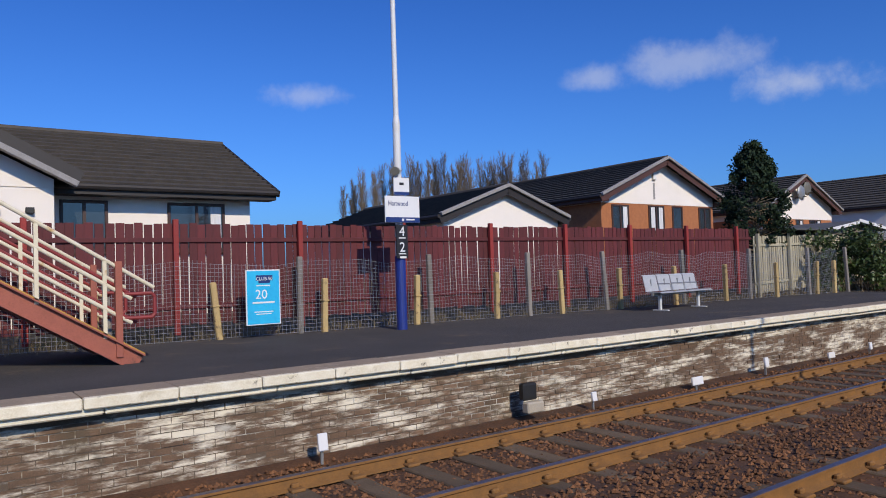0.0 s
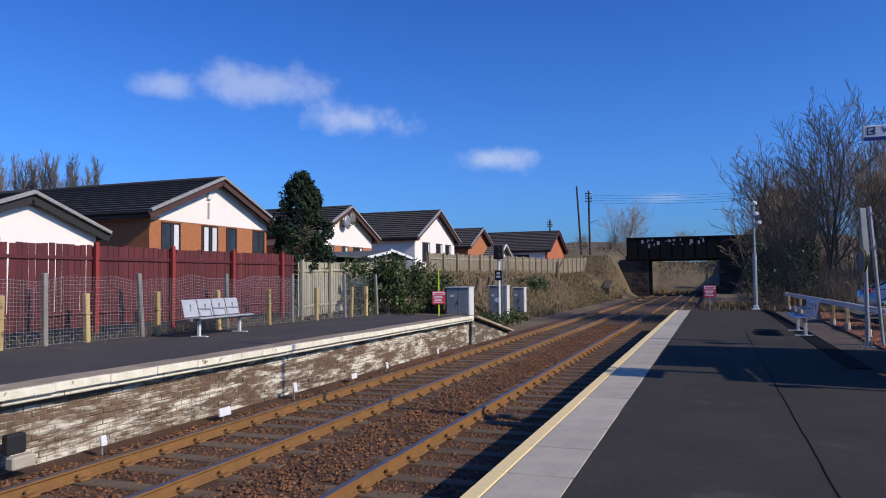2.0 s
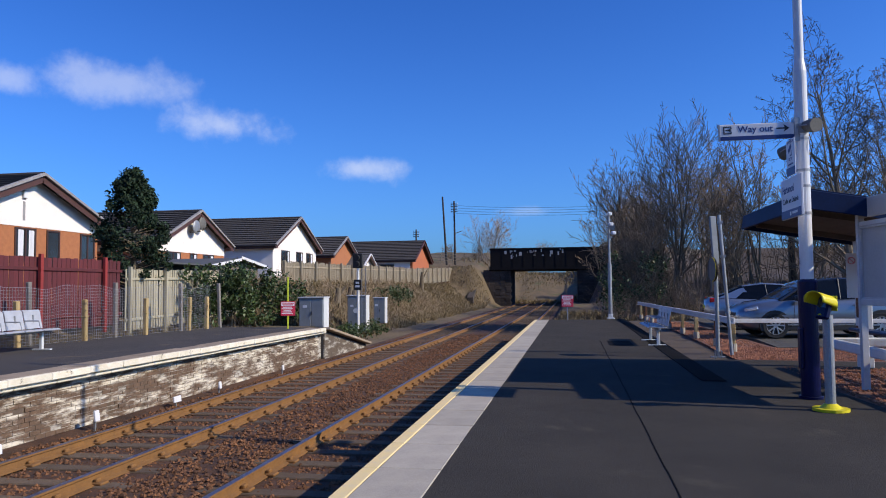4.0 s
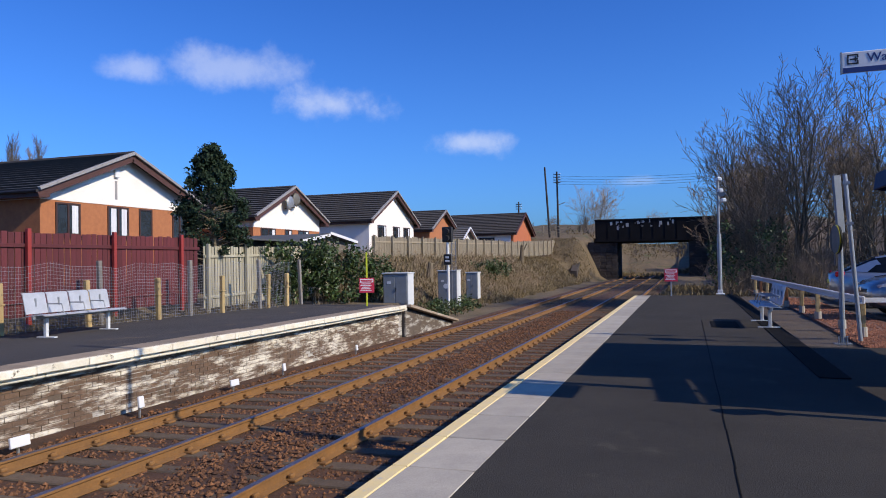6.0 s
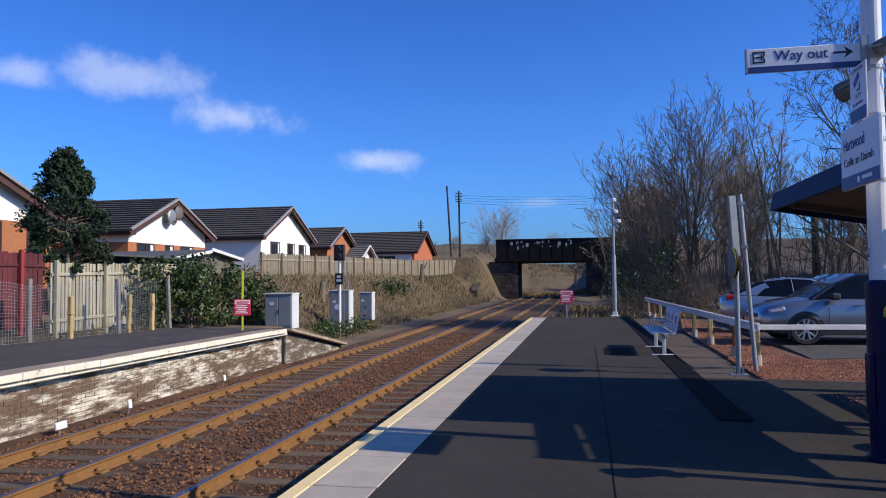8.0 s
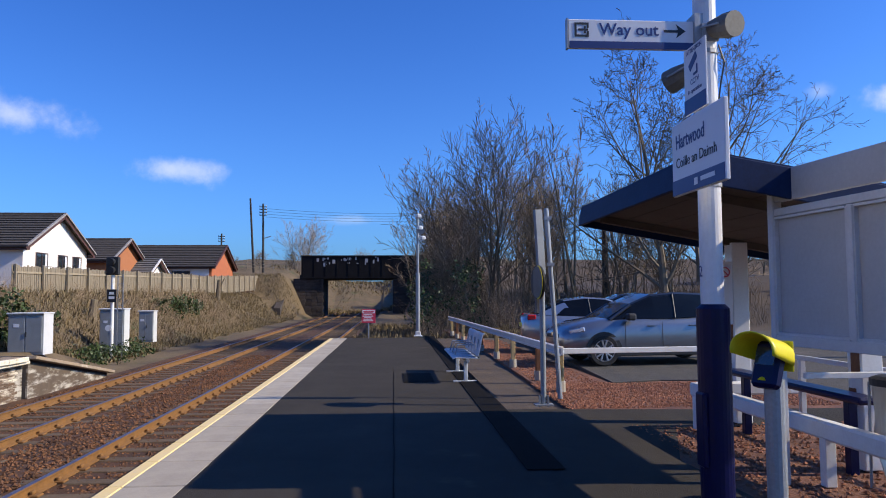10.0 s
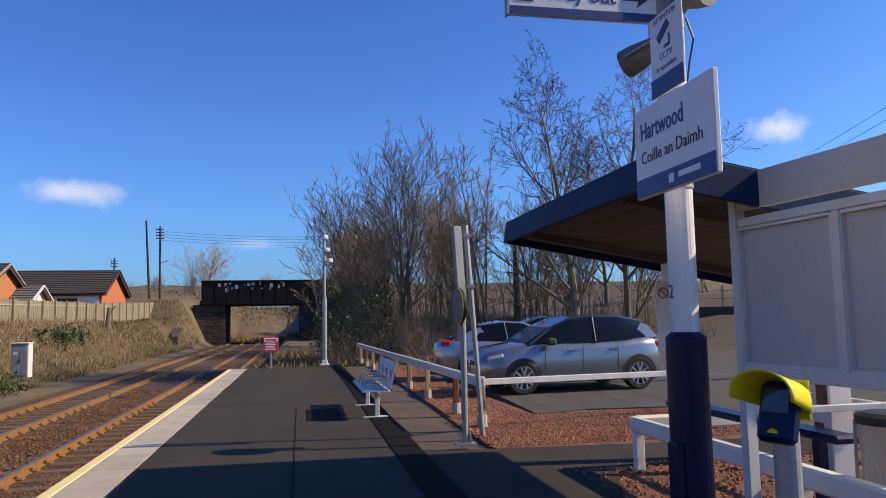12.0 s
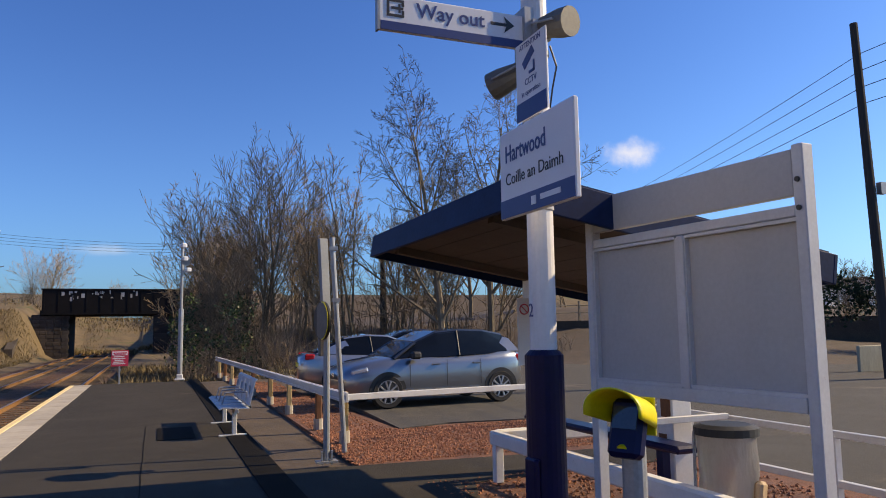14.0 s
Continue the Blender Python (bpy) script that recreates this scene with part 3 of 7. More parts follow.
bm = bmesh.new()
prism(bm, [(XF - 0.55, -30), (XF - 0.55, 19.2), (fence_x(19.2) - 0.4, 19.2), (fence_x(-30) - 0.6, -30)], -0.6, ZF, "z")
far_platform = tagged(part("platform_far", bm, TARMAC_FAR), "worn grey tarmac of the opposite station platform", kind="structure")
bm = bmesh.new()
prism(bm, [(19.2, -1.1), (19.2, ZF - 0.002), (24.2, -0.72), (24.2, -1.1)], -8.2, XF - 0.2, "x")
part("ramp", bm, TARMAC_FAR, far_platform, "sloping tarmac platform ramp")
bm = bmesh.new()
prism(bm, [(19.2, -1.1), (19.2, ZF - 0.16), (24.1, -0.86), (24.1, -1.1)], XF - 0.2, XF - 0.16, "x")
part("ramp_wall", bm, MORTAR, far_platform, "dark side wall of the ramp")
d = Vector((0, 5.0, -0.72 - ZF))
m = Matrix.Translation((XF - 0.08, 21.7, (ZF - 0.72) / 2 - 0.035)) @ Matrix.Rotation(math.atan2(d.z, d.y), 4, "X")
part("ramp_edge", box(bmesh.new(), (0, 0, 0), (0.24, d.length, 0.085), m, bevel=0.01), COPING_TOP, far_platform, "worn stone edge of the ramp")
bm = bmesh.new()
prism(bm, [(XF - 0.6, -1.1), (XF - 0.6, ZF - 0.06), (XF - 0.279, ZF - 0.06), (XF - 0.279, -1.1)], -30, 19.18)
part("wall_core", bm, MORTAR, far_platform, "mortar of the platform wall")
cope_me = mesh_of(box(bmesh.new(), (0, 0, 0), (0.09, 0.9, 0.115), bevel=0.012), "coping_face", COPING_WHITE)
cope2_me = mesh_of(box(bmesh.new(), (0, 0, 0), (0.12, 0.9, 0.075), bevel=0.015), "coping_under", COPING_WHITE)
copet_me = mesh_of(box(bmesh.new(), (0, 0, 0), (0.50, 0.9, 0.06), bevel=0.006), "coping_top", COPING_TOP)
for k in range(40):
    y = -17 + 0.91 * k
    if y > 18.9:
        break
    dz = rng.normal(0, 0.003)
    piece("coping_face", cope_me, far_platform, Matrix.Translation((XF - 0.045 + rng.normal(0, 0.004), y, ZF - 0.052 + dz)))
    piece("coping_under", cope2_me, far_platform, Matrix.Translation((XF - 0.13, y + 0.2, ZF - 0.149)))
    piece("coping_top", copet_me, far_platform, Matrix.Translation((XF - 0.345, y, ZF - 0.024 + dz)))

# ---- fences ----
mesh_fence = thing("mesh_fence", label="sagging wire mesh fence on leaning concrete and ochre timber posts", category="fence")
posts = [(-9.4, 0), (-6.4, 0), (-3.4, 0), (0.03, 0), (3.0, 0), (5.7, 0), (8.2, 0), (11.1, 0), (14.0, 0), (17.0, 0), (19.2, 0)]
posts += [(y, 1) for y in (-9.7, -7.6, -5.6, -3.6, -1.55, 0.5, 2.6, 4.7, 6.65, 8.6, 10.7, 12.8, 15.2, 17.3, 18.3)]
for y, kind_of in posts:
    bm = bmesh.new()
    lean = rng.normal(0, 2.2)
    if kind_of == 0:
        box(bm, (0, 0, 0.72), (0.10, 0.11, 1.56), bevel=0.015)
        ob = part("concrete_post", bm, CONCRETE_POST, mesh_fence, "weathered grey concrete post")
    else:
        box(bm, (0, 0, 0.5), (0.12, 0.115, 1.12), bevel=0.02)
        box(bm, (0.0, 0, 0.62), (0.15, 0.14, 0.03), bevel=0.006)
        ob = part("timber_post", bm, YELLOW_POST, mesh_fence, "ochre flaking timber post")
    ob.matrix_basis = pose(fence_x(y) + (0.06 if kind_of else 0), y, ZF, lean, rng.normal(0, 1.0), 0)
vv, ff = [], []


def wire(p, q, r=0.0034):
    p, q = np.array(p, float), np.array(q, float)
    d = q - p
    u = np.cross(d, (1, 0.3, 0.2))
    u /= np.linalg.norm(u)
    w = np.cross(d, u)
    w /= np.linalg.norm(w)
    i = len(vv)
    for c in (p, q):
        for k in range(3):
            a = 2 * math.pi * k / 3
            vv.append(c + r * (math.cos(a) * u + math.sin(a) * w))
    for k in range(3):
        ff.append((i + k, i + (k + 1) % 3, i + 3 + (k + 1) % 3, i + 3 + k))


def sag(y):
    return 1.40 + 0.05 * math.sin(y * 2.1) + 0.03 * math.sin(y * 5.3)


ys = np.arange(-9.5, 18.6, 0.075)
for y in ys:
    x = fence_x(y) + 0.06 + 0.025 * math.sin(y * 1.9)
    wire((x, y, ZF + 0.02), (x - 0.02, y + 0.02 * math.sin(y * 3), ZF + sag(y)))
for k in range(19):
    z = 0.03 + 0.075 * k
    pts = np.arange(-9.5, 18.7, 0.6)
    for y0, y1 in zip(pts[:-1], pts[1:]):
        f0, f1 = sag(y0) / 1.4, sag(y1) / 1.4
        wire((fence_x(y0) + 0.06 + 0.025 * math.sin(y0 * 1.9), y0, ZF + z * f0), (fence_x(y1) + 0.06 + 0.025 * math.sin(y1 * 1.9), y1, ZF + z * f1))
raw("wire_mesh", vv, ff, WIRE, mesh_fence, "pale grey wire mesh")


def board_fence(name, p, q, z0, z1, width, gap, mats, post_mat, label, every=2.4, rails=2, side=1, top_jitter=0.01, stuff=False, thing_kind="fence", z0b=None, z1b=None):
    """Upright boards on rails and posts from p to q; the rails and posts stand on the camera's side."""
    z0b, z1b = z0 if z0b is None else z0b, z1 if z1b is None else z1b
    p, q = Vector((*p, 0)), Vector((*q, 0))
    d = (q - p)
    length = d.length
    ang = math.degrees(math.atan2(d.y, d.x))
    fence = thing(name, (p.x, p.y, 0), ang, label, thing_kind)
    hgt = z1 - z0
    me = mesh_of(box(bmesh.new(), (0, 0, hgt / 2), (width, 0.02, hgt), bevel=0.004), "board", mats)
    bm_all = bmesh.new() if stuff else None
    k, s = 0, width / 2
    while s < length:
        f = s / length
        zz = z0 + (z0b - z0) * f + rng.normal(0, top_jitter)
        m = Matrix.Translation((s, rng.normal(0, 0.003), zz)) @ pose(0, 0, 0, 0, rng.normal(0, 0.4), 0)
        if stuff:
            box(bm_all, (0, 0, hgt / 2), (width, 0.02, hgt), m)
        else:
            piece("board", me, fence, m)
        s += width + gap * rng.uniform(0.5, 1.6)
    if stuff:
        part("boarding", bm_all, mats, fence, kind="stuff")
    slope = math.atan2(z0b - z0, length)
    for r in range(rails):
        z = z0 + hgt * (0.18 + 0.66 * r / max(1, rails - 1))
        bm = box(bmesh.new(), (length / 2, -side * 0.032, 0), (length, 0.04, 0.085), bevel=0.006)
        ob = part("rail", bm, mats, fence)
        ob.matrix_basis = Matrix.Translation((0, 0, z)) @ Matrix.Rotation(-slope, 4, "Y")
    k = 0.1
    while k < length:
        zz = z0 + (z0b - z0) * k / length
        bm = box(bmesh.new(), (0, 0, (hgt + 0.3) / 2 - 0.2), (0.095, 0.095, hgt + 0.25), bevel=0.008)
        part("post", bm, post_mat, fence).location = (k, -side * 0.1, zz)
        k += every
    return fence


board_fence("red_board_fence", (-12.45, -9.5), (-11.45, 15.4), 0.42, 2.28, 0.145, 0.012, FENCE_RED, FENCE_POST_RED, "dark red stained board fence with bright red posts behind the platform", side=1)
board_fence("pale_board_fence", (-11.5, 15.7), (-12.1, 24.5), 0.2, 2.05, 0.12, 0.03, FENCE_PALE, FENCE_PALE, "weathered pale timber board fence at the platform end", every=2.2, side=1, z0b=0.35)
board_fence("grey_board_fence", (-13.05, 31.2), (-13.3, 60), 1.15, 2.85, 0.14, 0.02, FENCE_GREY, FENCE_GREY, "old grey timber garden fence on top of the bank", every=2.4, side=1, stuff=True, top_jitter=0.03, z0b=1.6)
board_fence("brown_board_fence", (-13.3, 60), (-13.0, 84), 1.6, 3.2, 0.14, 0.02, FENCE_GREY, FENCE_GREY, "brown timber garden fence on top of the bank", every=2.4, side=1, stuff=True, top_jitter=0.03, z0b=2.3)

# ---- houses ----


def tiled_slope(bm, a, b, c, d, courses, thick=0.075, mi=0):
    """A roof slope as stepped courses: a-b along the eave, d-c along the ridge."""
    a, b, c, d = map(Vector, (a, b, c, d))
    nrm = (b - a).cross(d - a).normalized()
    if nrm.z < 0:
        nrm = -nrm
    rows = []
    for k in range(courses):
        f0, f1 = k / courses, (k + 1) / courses
        rows += [(f0, thick if k else 0.0), (f0, thick), (f1, 0.006)] if k == 0 else [(f0, thick), (f1, 0.006)]
    made = [(bm.verts.new(a.lerp(d, f) + nrm * up), bm.verts.new(b.lerp(c, f) + nrm * up)) for f, up in rows]
    for (p0, p1), (q0, q1) in zip(made[:-1], made[1:]):
        bm.faces.new((p0, p1, q1, q0)).material_index = mi
    return bm


def window(parent, x, y0, y1, z0, z1, frame_mat=None, lights=2, curtain=0, door=False):
    """A window or glazed door in a wall that faces +x, set back a little."""
    frame_mat = frame_mat or WINDOW_FRAME
    w = new("door" if door else "window")
    w.parent = parent
    yc, zc, t = (y0 + y1) / 2, (z0 + z1) / 2, 0.07
    bm = boxes(((x - 0.03, y0 + t / 2, zc), (0.09, t, z1 - z0)), ((x - 0.03, y1 - t / 2, zc), (0.09, t, z1 - z0)), ((x - 0.03, yc, z0 + t / 2), (0.09, y1 - y0 - 2 * t, t)), ((x - 0.03, yc, z1 - t / 2), (0.09, y1 - y0 - 2 * t, t)), bevel=0.008)
    part("door_frame" if door else "window_frame", bm, frame_mat, w)
    step = (y1 - y0) / lights
    for k in range(1, lights):
        part("mullion", boxes(((x - 0.03, y0 + k * step, zc), (0.08, t, z1 - z0 - 2 * t))), frame_mat, w)
    for k in range(lights):
        part("pane", boxes(((x - 0.02, y0 + (k + 0.5) * step, zc), (0.012, step - 0.05, z1 - z0 - 2 * t))), GLASS, w)
    if curtain:
        for k in range(curtain):
            part("curtain", boxes(((x - 0.008, y1 - t - 0.16 - k * step, zc), (0.008, 0.26, z1 - z0 - 2 * t - 0.02))), CURTAIN, w, "pale drawn curtain")
    if not door:
        part("window_sill", boxes(((x + 0.02, yc, z0 - 0.03), (0.16, y1 - y0 + 0.1, 0.06)), bevel=0.01), frame_mat, w)
    return w


def gable_house(name, x, y0, y1, zg, ze, zr, back, label, split=None, wall=None, low=None, courses=13, verge=None, fascia=None, over=0.45, roof=None, box_eave=True):
    """A house whose gable faces +x at x, its ridge running back along -x."""
    wall, low, verge, fascia, roof = wall or RENDER_WHITE, low or HOUSE_BRICK, verge or VERGE, fascia or FASCIA, roof or ROOF
    h = thing(name, (0, 0, 0), 0, label, "house", "houses behind the railway")
    ym = (y0 + y1) / 2
    wy0, wy1 = y0 + over, y1 - over
    rise = (zr - ze) / (ym - y0)
    zw = ze + rise * over - 0.06
    split = split if split is not None else zg
    if split > zg:
        part("brick_wall", boxes(((x - back / 2, (wy0 + wy1) / 2, (zg + split) / 2), (back, wy1 - wy0, split - zg))), low, h, "orange brick lower wall")
    bm = bmesh.new()
    prism(bm, [(wy0 + 0.003, split), (wy1 - 0.003, split), (wy1 - 0.003, zw), (ym, zr - 0.08), (wy0 + 0.003, zw)], x - back, x + 0.02, "x")
    if split > zg:
        part("gable_wall", bm, wall, h, "pale rendered gable")
    else:
        part("wall", bm, wall, h, "rendered wall")
    for s, ya in ((-1, y0), (1, y1)):
        bm = bmesh.new()
        xa, xb = x + over, x - back - 0.3
        tiled_slope(bm, (xa, ya, ze), (xb, ya, ze), (xb, ym, zr), (xa, ym, zr), courses)
        vs = [bm.verts.new(v) for v in ((xa, ya, ze - 0.03), (xb, ya, ze - 0.03), (xb, ym, zr - 0.03), (xa, ym, zr - 0.03))]
        bm.faces.new(vs)
        part("roof_slope", bm, roof, h, "dark brown concrete roof tiles in courses")
        # stepped verge tiles along the gable edge
        for k in range(courses):
            f0, f1 = k / courses, (k + 1) / courses
            p0, p1 = Vector((xa + 0.02, ya + (ym - ya) * f0, ze + (zr - ze) * f0)), Vector((xa + 0.02, ya + (ym - ya) * f1, ze + (zr - ze) * f1))
            bm = bmesh.new()
            d = (p1 - p0)
            m = Matrix.Translation((p0 + p1) / 2 + Vector((0, 0, 0.03))) @ Matrix.Rotation(math.atan2(d.z, d.y), 4, "X")
            box(bm, (0, 0, 0), (0.16, d.length * 1.03, 0.11), m, bevel=0.012)
            part("verge_tile", bm, verge, h)
        p0, p1 = Vector((xa - 0.02, ya, ze - 0.16)), Vector((xa - 0.02, ym, zr - 0.16))
        d = p1 - p0
        m = Matrix.Translation((p0 + p1) / 2) @ Matrix.Rotation(math.atan2(d.z, d.y), 4, "X")
        part("barge_board", box(bmesh.new(), (0, 0, 0), (0.03, d.length, 0.24), m), fascia, h)
        if box_eave:
            part("eave_box", boxes(((x - back / 2 + over / 2, ya - s * over / 2, ze - 0.12), (back + over, over - 0.05, 0.2))), fascia, h)
        part("gutter", tubes(((xa, ya + s * 0.05, ze - 0.04), (xb, ya + s * 0.05, ze - 0.04), 0.06), n=8), DARK_FASCIA, h, "dark plastic gutter")
    part("ridge", tubes(((x + over + 0.03, ym, zr + 0.03), (x - back - 0.3, ym, zr + 0.03), 0.09), n=8), roof, h, "ridge tiles")
    return h


# bungalow with the front-facing eave
h1 = thing("bungalow", (0, -0.4, 0.05), label="white rendered bungalow with a dark brown tiled roof and brown windows", category="house", group="houses behind the railway")
part("wall", boxes(((-20.1, -1.15, 1.7), (7.0, 5.0, 3.2))), RENDER_WHITE, h1, "white rendered wall")
bm = bmesh.new()
prism(bm, [(-23.6, 3.3), (-16.6, 3.3), (-20.1, 5.05)], -3.6, 1.32)
part("gable_wall", bm, RENDER_WHITE, h1)
for xa in (-16.05, -24.1):
    bm = bmesh.new()
    tiled_slope(bm, (xa, -11, 3.38), (xa, 1.85, 3.38), (-20.1, 1.85, 5.22), (-20.1, -11, 5.22), 13)
    vs = [bm.verts.new(v) for v in ((xa, -11, 3.35), (xa, 1.85, 3.35), (-20.1, 1.85, 5.19), (-20.1, -11, 5.19))]
    bm.faces.new(vs)
    part("roof_slope", bm, ROOF, h1, "dark brown concrete roof tiles in courses")
part("ridge", tubes(((-20.1, -11, 5.25), (-20.1, 1.88, 5.25), 0.09), n=8), ROOF, h1)
part("verge", box(bmesh.new(), (0, 0, 0), (4.6, 0.06, 0.16), Matrix.Translation((-18.05, 1.88, 4.26)) @ Matrix.Rotation(math.atan2(1.84, 4.05), 4, "Y")), DARK_FASCIA, h1)
part("eave_box", boxes(((-16.3, -0.85, 3.26), (0.5, 5.4, 0.2))), DARK_FASCIA, h1, "dark eaves board")
part("gutter", tubes(((-16.0, -3.5, 3.33), (-16.0, 1.9, 3.33), 0.07), n=8), DARK_FASCIA, h1)
window(h1, -16.57, -3.05, -2.05, 1.9, 3.08)
window(h1, -16.57, -0.72, 0.68, 1.9, 3.08, lights=2, curtain=1)
# its front wing
part("wing_wall", boxes(((-17.5, -6.45, 1.6), (4.0, 6.3, 3.3))), RENDER_WHITE, h1, "white rendered wing")
bm = bmesh.new()
prism(bm, [(-9.6, 3.2), (-3.3, 3.2), (-3.3, 3.38), (-6.45, 4.95), (-9.6, 3.38)], -19.5, -15.48, "x")
part("wing_gable", bm, RENDER_WHITE, h1)
for ya in (-10.0, -2.9):
    bm = bmesh.new()
    tiled_slope(bm, (-15.05, ya, 3.3), (-21, ya, 3.3), (-21, -6.45, 5.12), (-15.05, -6.45, 5.12), 13)
    part("wing_roof", bm, ROOF, h1)
    p0, p1 = Vector((-15.02, ya, 3.28)), Vector((-15.02, -6.45, 5.1))
    d = p1 - p0
    m = Matrix.Translation((p0 + p1) / 2) @ Matrix.Rotation(math.atan2(d.z, d.y), 4, "X")
    part("verge_tile", box(bmesh.new(), (0, 0, 0.05), (0.2, d.length, 0.12), m, bevel=0.01), VERGE, h1, "pale grey verge tiles")
    part("barge_board", box(bmesh.new(), (0, 0, -0.13), (0.03, d.length, 0.24), m), DARK_FASCIA, h1)
for y in (-5.1, -4.35, -3.75):
    part("wall_vent", boxes(((-15.44, y, 2.72 if y > -4.9 else 2.5), (0.12, 0.16, 0.12)), bevel=0.01), BLACK if y != -4.35 else RENDER_WHITE, h1)
window(h1, -15.45, -6.0, -5.0, 1.4, 2.6)
part("downpipe", tubes(((-16.5, -3.22, 3.2), (-16.5, -3.22, 0.4), 0.05), n=8), BLACK, h1)

gable_house("garage", -17.0, 7.1, 12.75, 0.4, 3.0, 4.02, 9.0, "low white rendered gable building with a dark tiled roof", courses=9, fascia=DARK_FASCIA, over=0.3)
hb = gable_house("brick_bungalow", -18.0, 15.45, 23.85, 0.9, 4.02, 5.72, 11.0, "bungalow of orange brick with a white gable and brown windows", split=3.78)
window(hb, -17.97, 16.5, 17.55, 2.6, 3.72, curtain=1)
window(hb, -17.97, 18.8, 19.85, 2.6, 3.74, curtain=2)
window(hb, -17.97, 20.4, 21.12, 1.6, 3.74, lights=1, door=True)
window(hb, -17.97, 22.3, 23.2, 2.6, 3.74)
part("alarm_box", boxes(((-17.92, 19.2, 4.95), (0.1, 0.2, 0.28)), bevel=0.02), SIGN_WHITE, hb, "white alarm box")
part("stain", boxes(((-17.975, 19.22, 4.35), (0.004, 0.12, 0.7))), VERGE, hb, "thin rust stain")

link = thing("link_roof_house", label="low brick house wing with a dark tiled roof", category="house", group="houses behind the railway")
part("wall", boxes(((-27, 27.6, 2.4), (6, 9, 3.4))), HOUSE_BRICK, link, "orange brick wall")
bm = bmesh.new()
tiled_slope(bm, (-23.4, 22.5, 4.1), (-23.4, 32.0, 4.1), (-27, 32.0, 5.75), (-27, 22.5, 5.75), 11)
part("roof_slope", bm, ROOF, link)
part("gutter", tubes(((-23.35, 22.5, 4.05), (-23.35, 32, 4.05), 0.07), n=8), DARK_FASCIA, link)
window(link, -23.97, 24.6, 25.8, 2.7, 3.9)
window(link, -23.97, 28.0, 29.0, 2.7, 3.9)

hc = gable_house("gable_bungalow", -20.0, 30.75, 39.0, 1.2, 4.1, 6.0, 10.0, "orange brick bungalow with a white gable and two satellite dishes", split=3.55)
for y0, y1 in ((31.9, 33.4), (34.4, 35.2), (35.9, 37.2)):
    window(hc, -19.97, y0, y1, 2.5, 3.55, curtain=1)
for dy, dz, mm in ((34.4, 5.05, STEEL_GALV), (35.1, 5.3, SPEAKER)):
    dish = bmesh.new()
    bmesh.ops.create_uvsphere(dish, u_segments=14, v_segments=6, radius=0.42)
    bmesh.ops.scale(dish, vec=(0.22, 1, 1), verts=dish.verts)
    bmesh.ops.translate(dish, vec=(-19.6, dy, dz), verts=dish.verts)
    part("satellite_dish", dish, mm, hc, "round satellite dish on the gable", smooth=True)
    part("dish_arm", tubes(((-20, dy, dz - 0.3), (-19.3, dy, dz - 0.25), 0.02), n=6), BLACK, hc)
hd = gable_house("white_bungalow", -20.0, 45.6, 55.6, 1.6, 4.65, 7.1, 11.0, "white rendered bungalow with dark windows and a tiled roof", split=None)
for y0, y1 in ((47.6, 49.2), (50.6, 52.0), (52.8, 54.2)):
    window(hd, -19.95, y0, y1, 2.9, 4.4, curtain=1)
part("balcony_rail", boxes(*[((-18.8, 46 + 0.35 * k, 3.1), (0.02, 0.02, 0.7)) for k in range(27)], ((-18.8, 50.6, 3.45), (0.03, 9.4, 0.03)), ((-18.8, 50.6, 2.8), (0.03, 9.4, 0.03))), BLACK, hd, "black wrought iron railing")
gable_house("far_bungalow", -21.0, 61.5, 70, 1.8, 4.6, 6.6, 8.0, "far bungalow with a brown tiled roof", wall=HOUSE_BRICK, courses=10)
he = gable_house("orange_house", -16.0, 74.8, 85.2, 2.0, 4.6, 7.0, 11.0, "house with a plain orange brick gable and a grey-brown roof", wall=HOUSE_BRICK2, verge=FASCIA, courses=12)
part("side_wall", boxes(((-21.5, 75.22, 3.2), (10.5, 0.03, 2.4))), RENDER_WHITE, he, "side painted paler as the sunlit face wall")
part("side_window", boxes(((-19.0, 75.19, 3.7), (1.8, 0.03, 0.9))), GLASS, he)
gable_house("small_outbuilding", -19.5, 66.5, 71.5, 2.0, 3.7, 5.0, 5.0, "small pale outbuilding with a grey roof", roof=ROOF_GREY, verge=SIGN_WHITE, courses=6)

# garden shed
shed = thing("garden_shed", label="timber garden shed with a grey felt roof", category="shed")
bm = bmesh.new()
prism(bm, [(25.6, 0.6), (30.6, 0.6), (30.6, 2.5), (28.05, 2.82), (25.6, 2.5)], -18.5, -14.1, "x")
part("wall", bm, BROWN_PLANK, shed, "weathered board wall")
for k in range(12):
    part("board", boxes(((-14.08, 28.1, 1.3 + 0.1 * k), (0.02, 4.8, 0.092))), BROWN_PLANK, shed)
for ya in (25.2, 31.0):
    bm = bmesh.new()
    d = Vector((0, 28.05 - ya, 0.38))
    m = Matrix.Translation((-16.2, (ya + 28.05) / 2, 2.70)) @ Matrix.Rotation(math.atan2(d.z, d.y), 4, "X")
    part("roof_panel", box(bm, (0, 0, 0), (4.9, d.length + 0.02, 0.06), m, bevel=0.01), FELT, shed, "grey felt roof")
    part("fascia", box(bmesh.new(), (2.46, 0, -0.05), (0.03, d.length, 0.13), m), SIGN_WHITE, shed, "white fascia board")
bm = box(bmesh.new(), (-14.9, 23.2, 2.47), (2.6, 4.6, 0.07), bevel=0.01)
part("lean_to_roof", bm, FELT, shed, "flat grey lean-to roof")
# near-black block painted as the shaded inside of the lean-to
part("lean_to_dark", boxes(((-15.1, 23.3, 1.4), (2.0, 4.0, 2.1))), DARK_ROOM, shed)

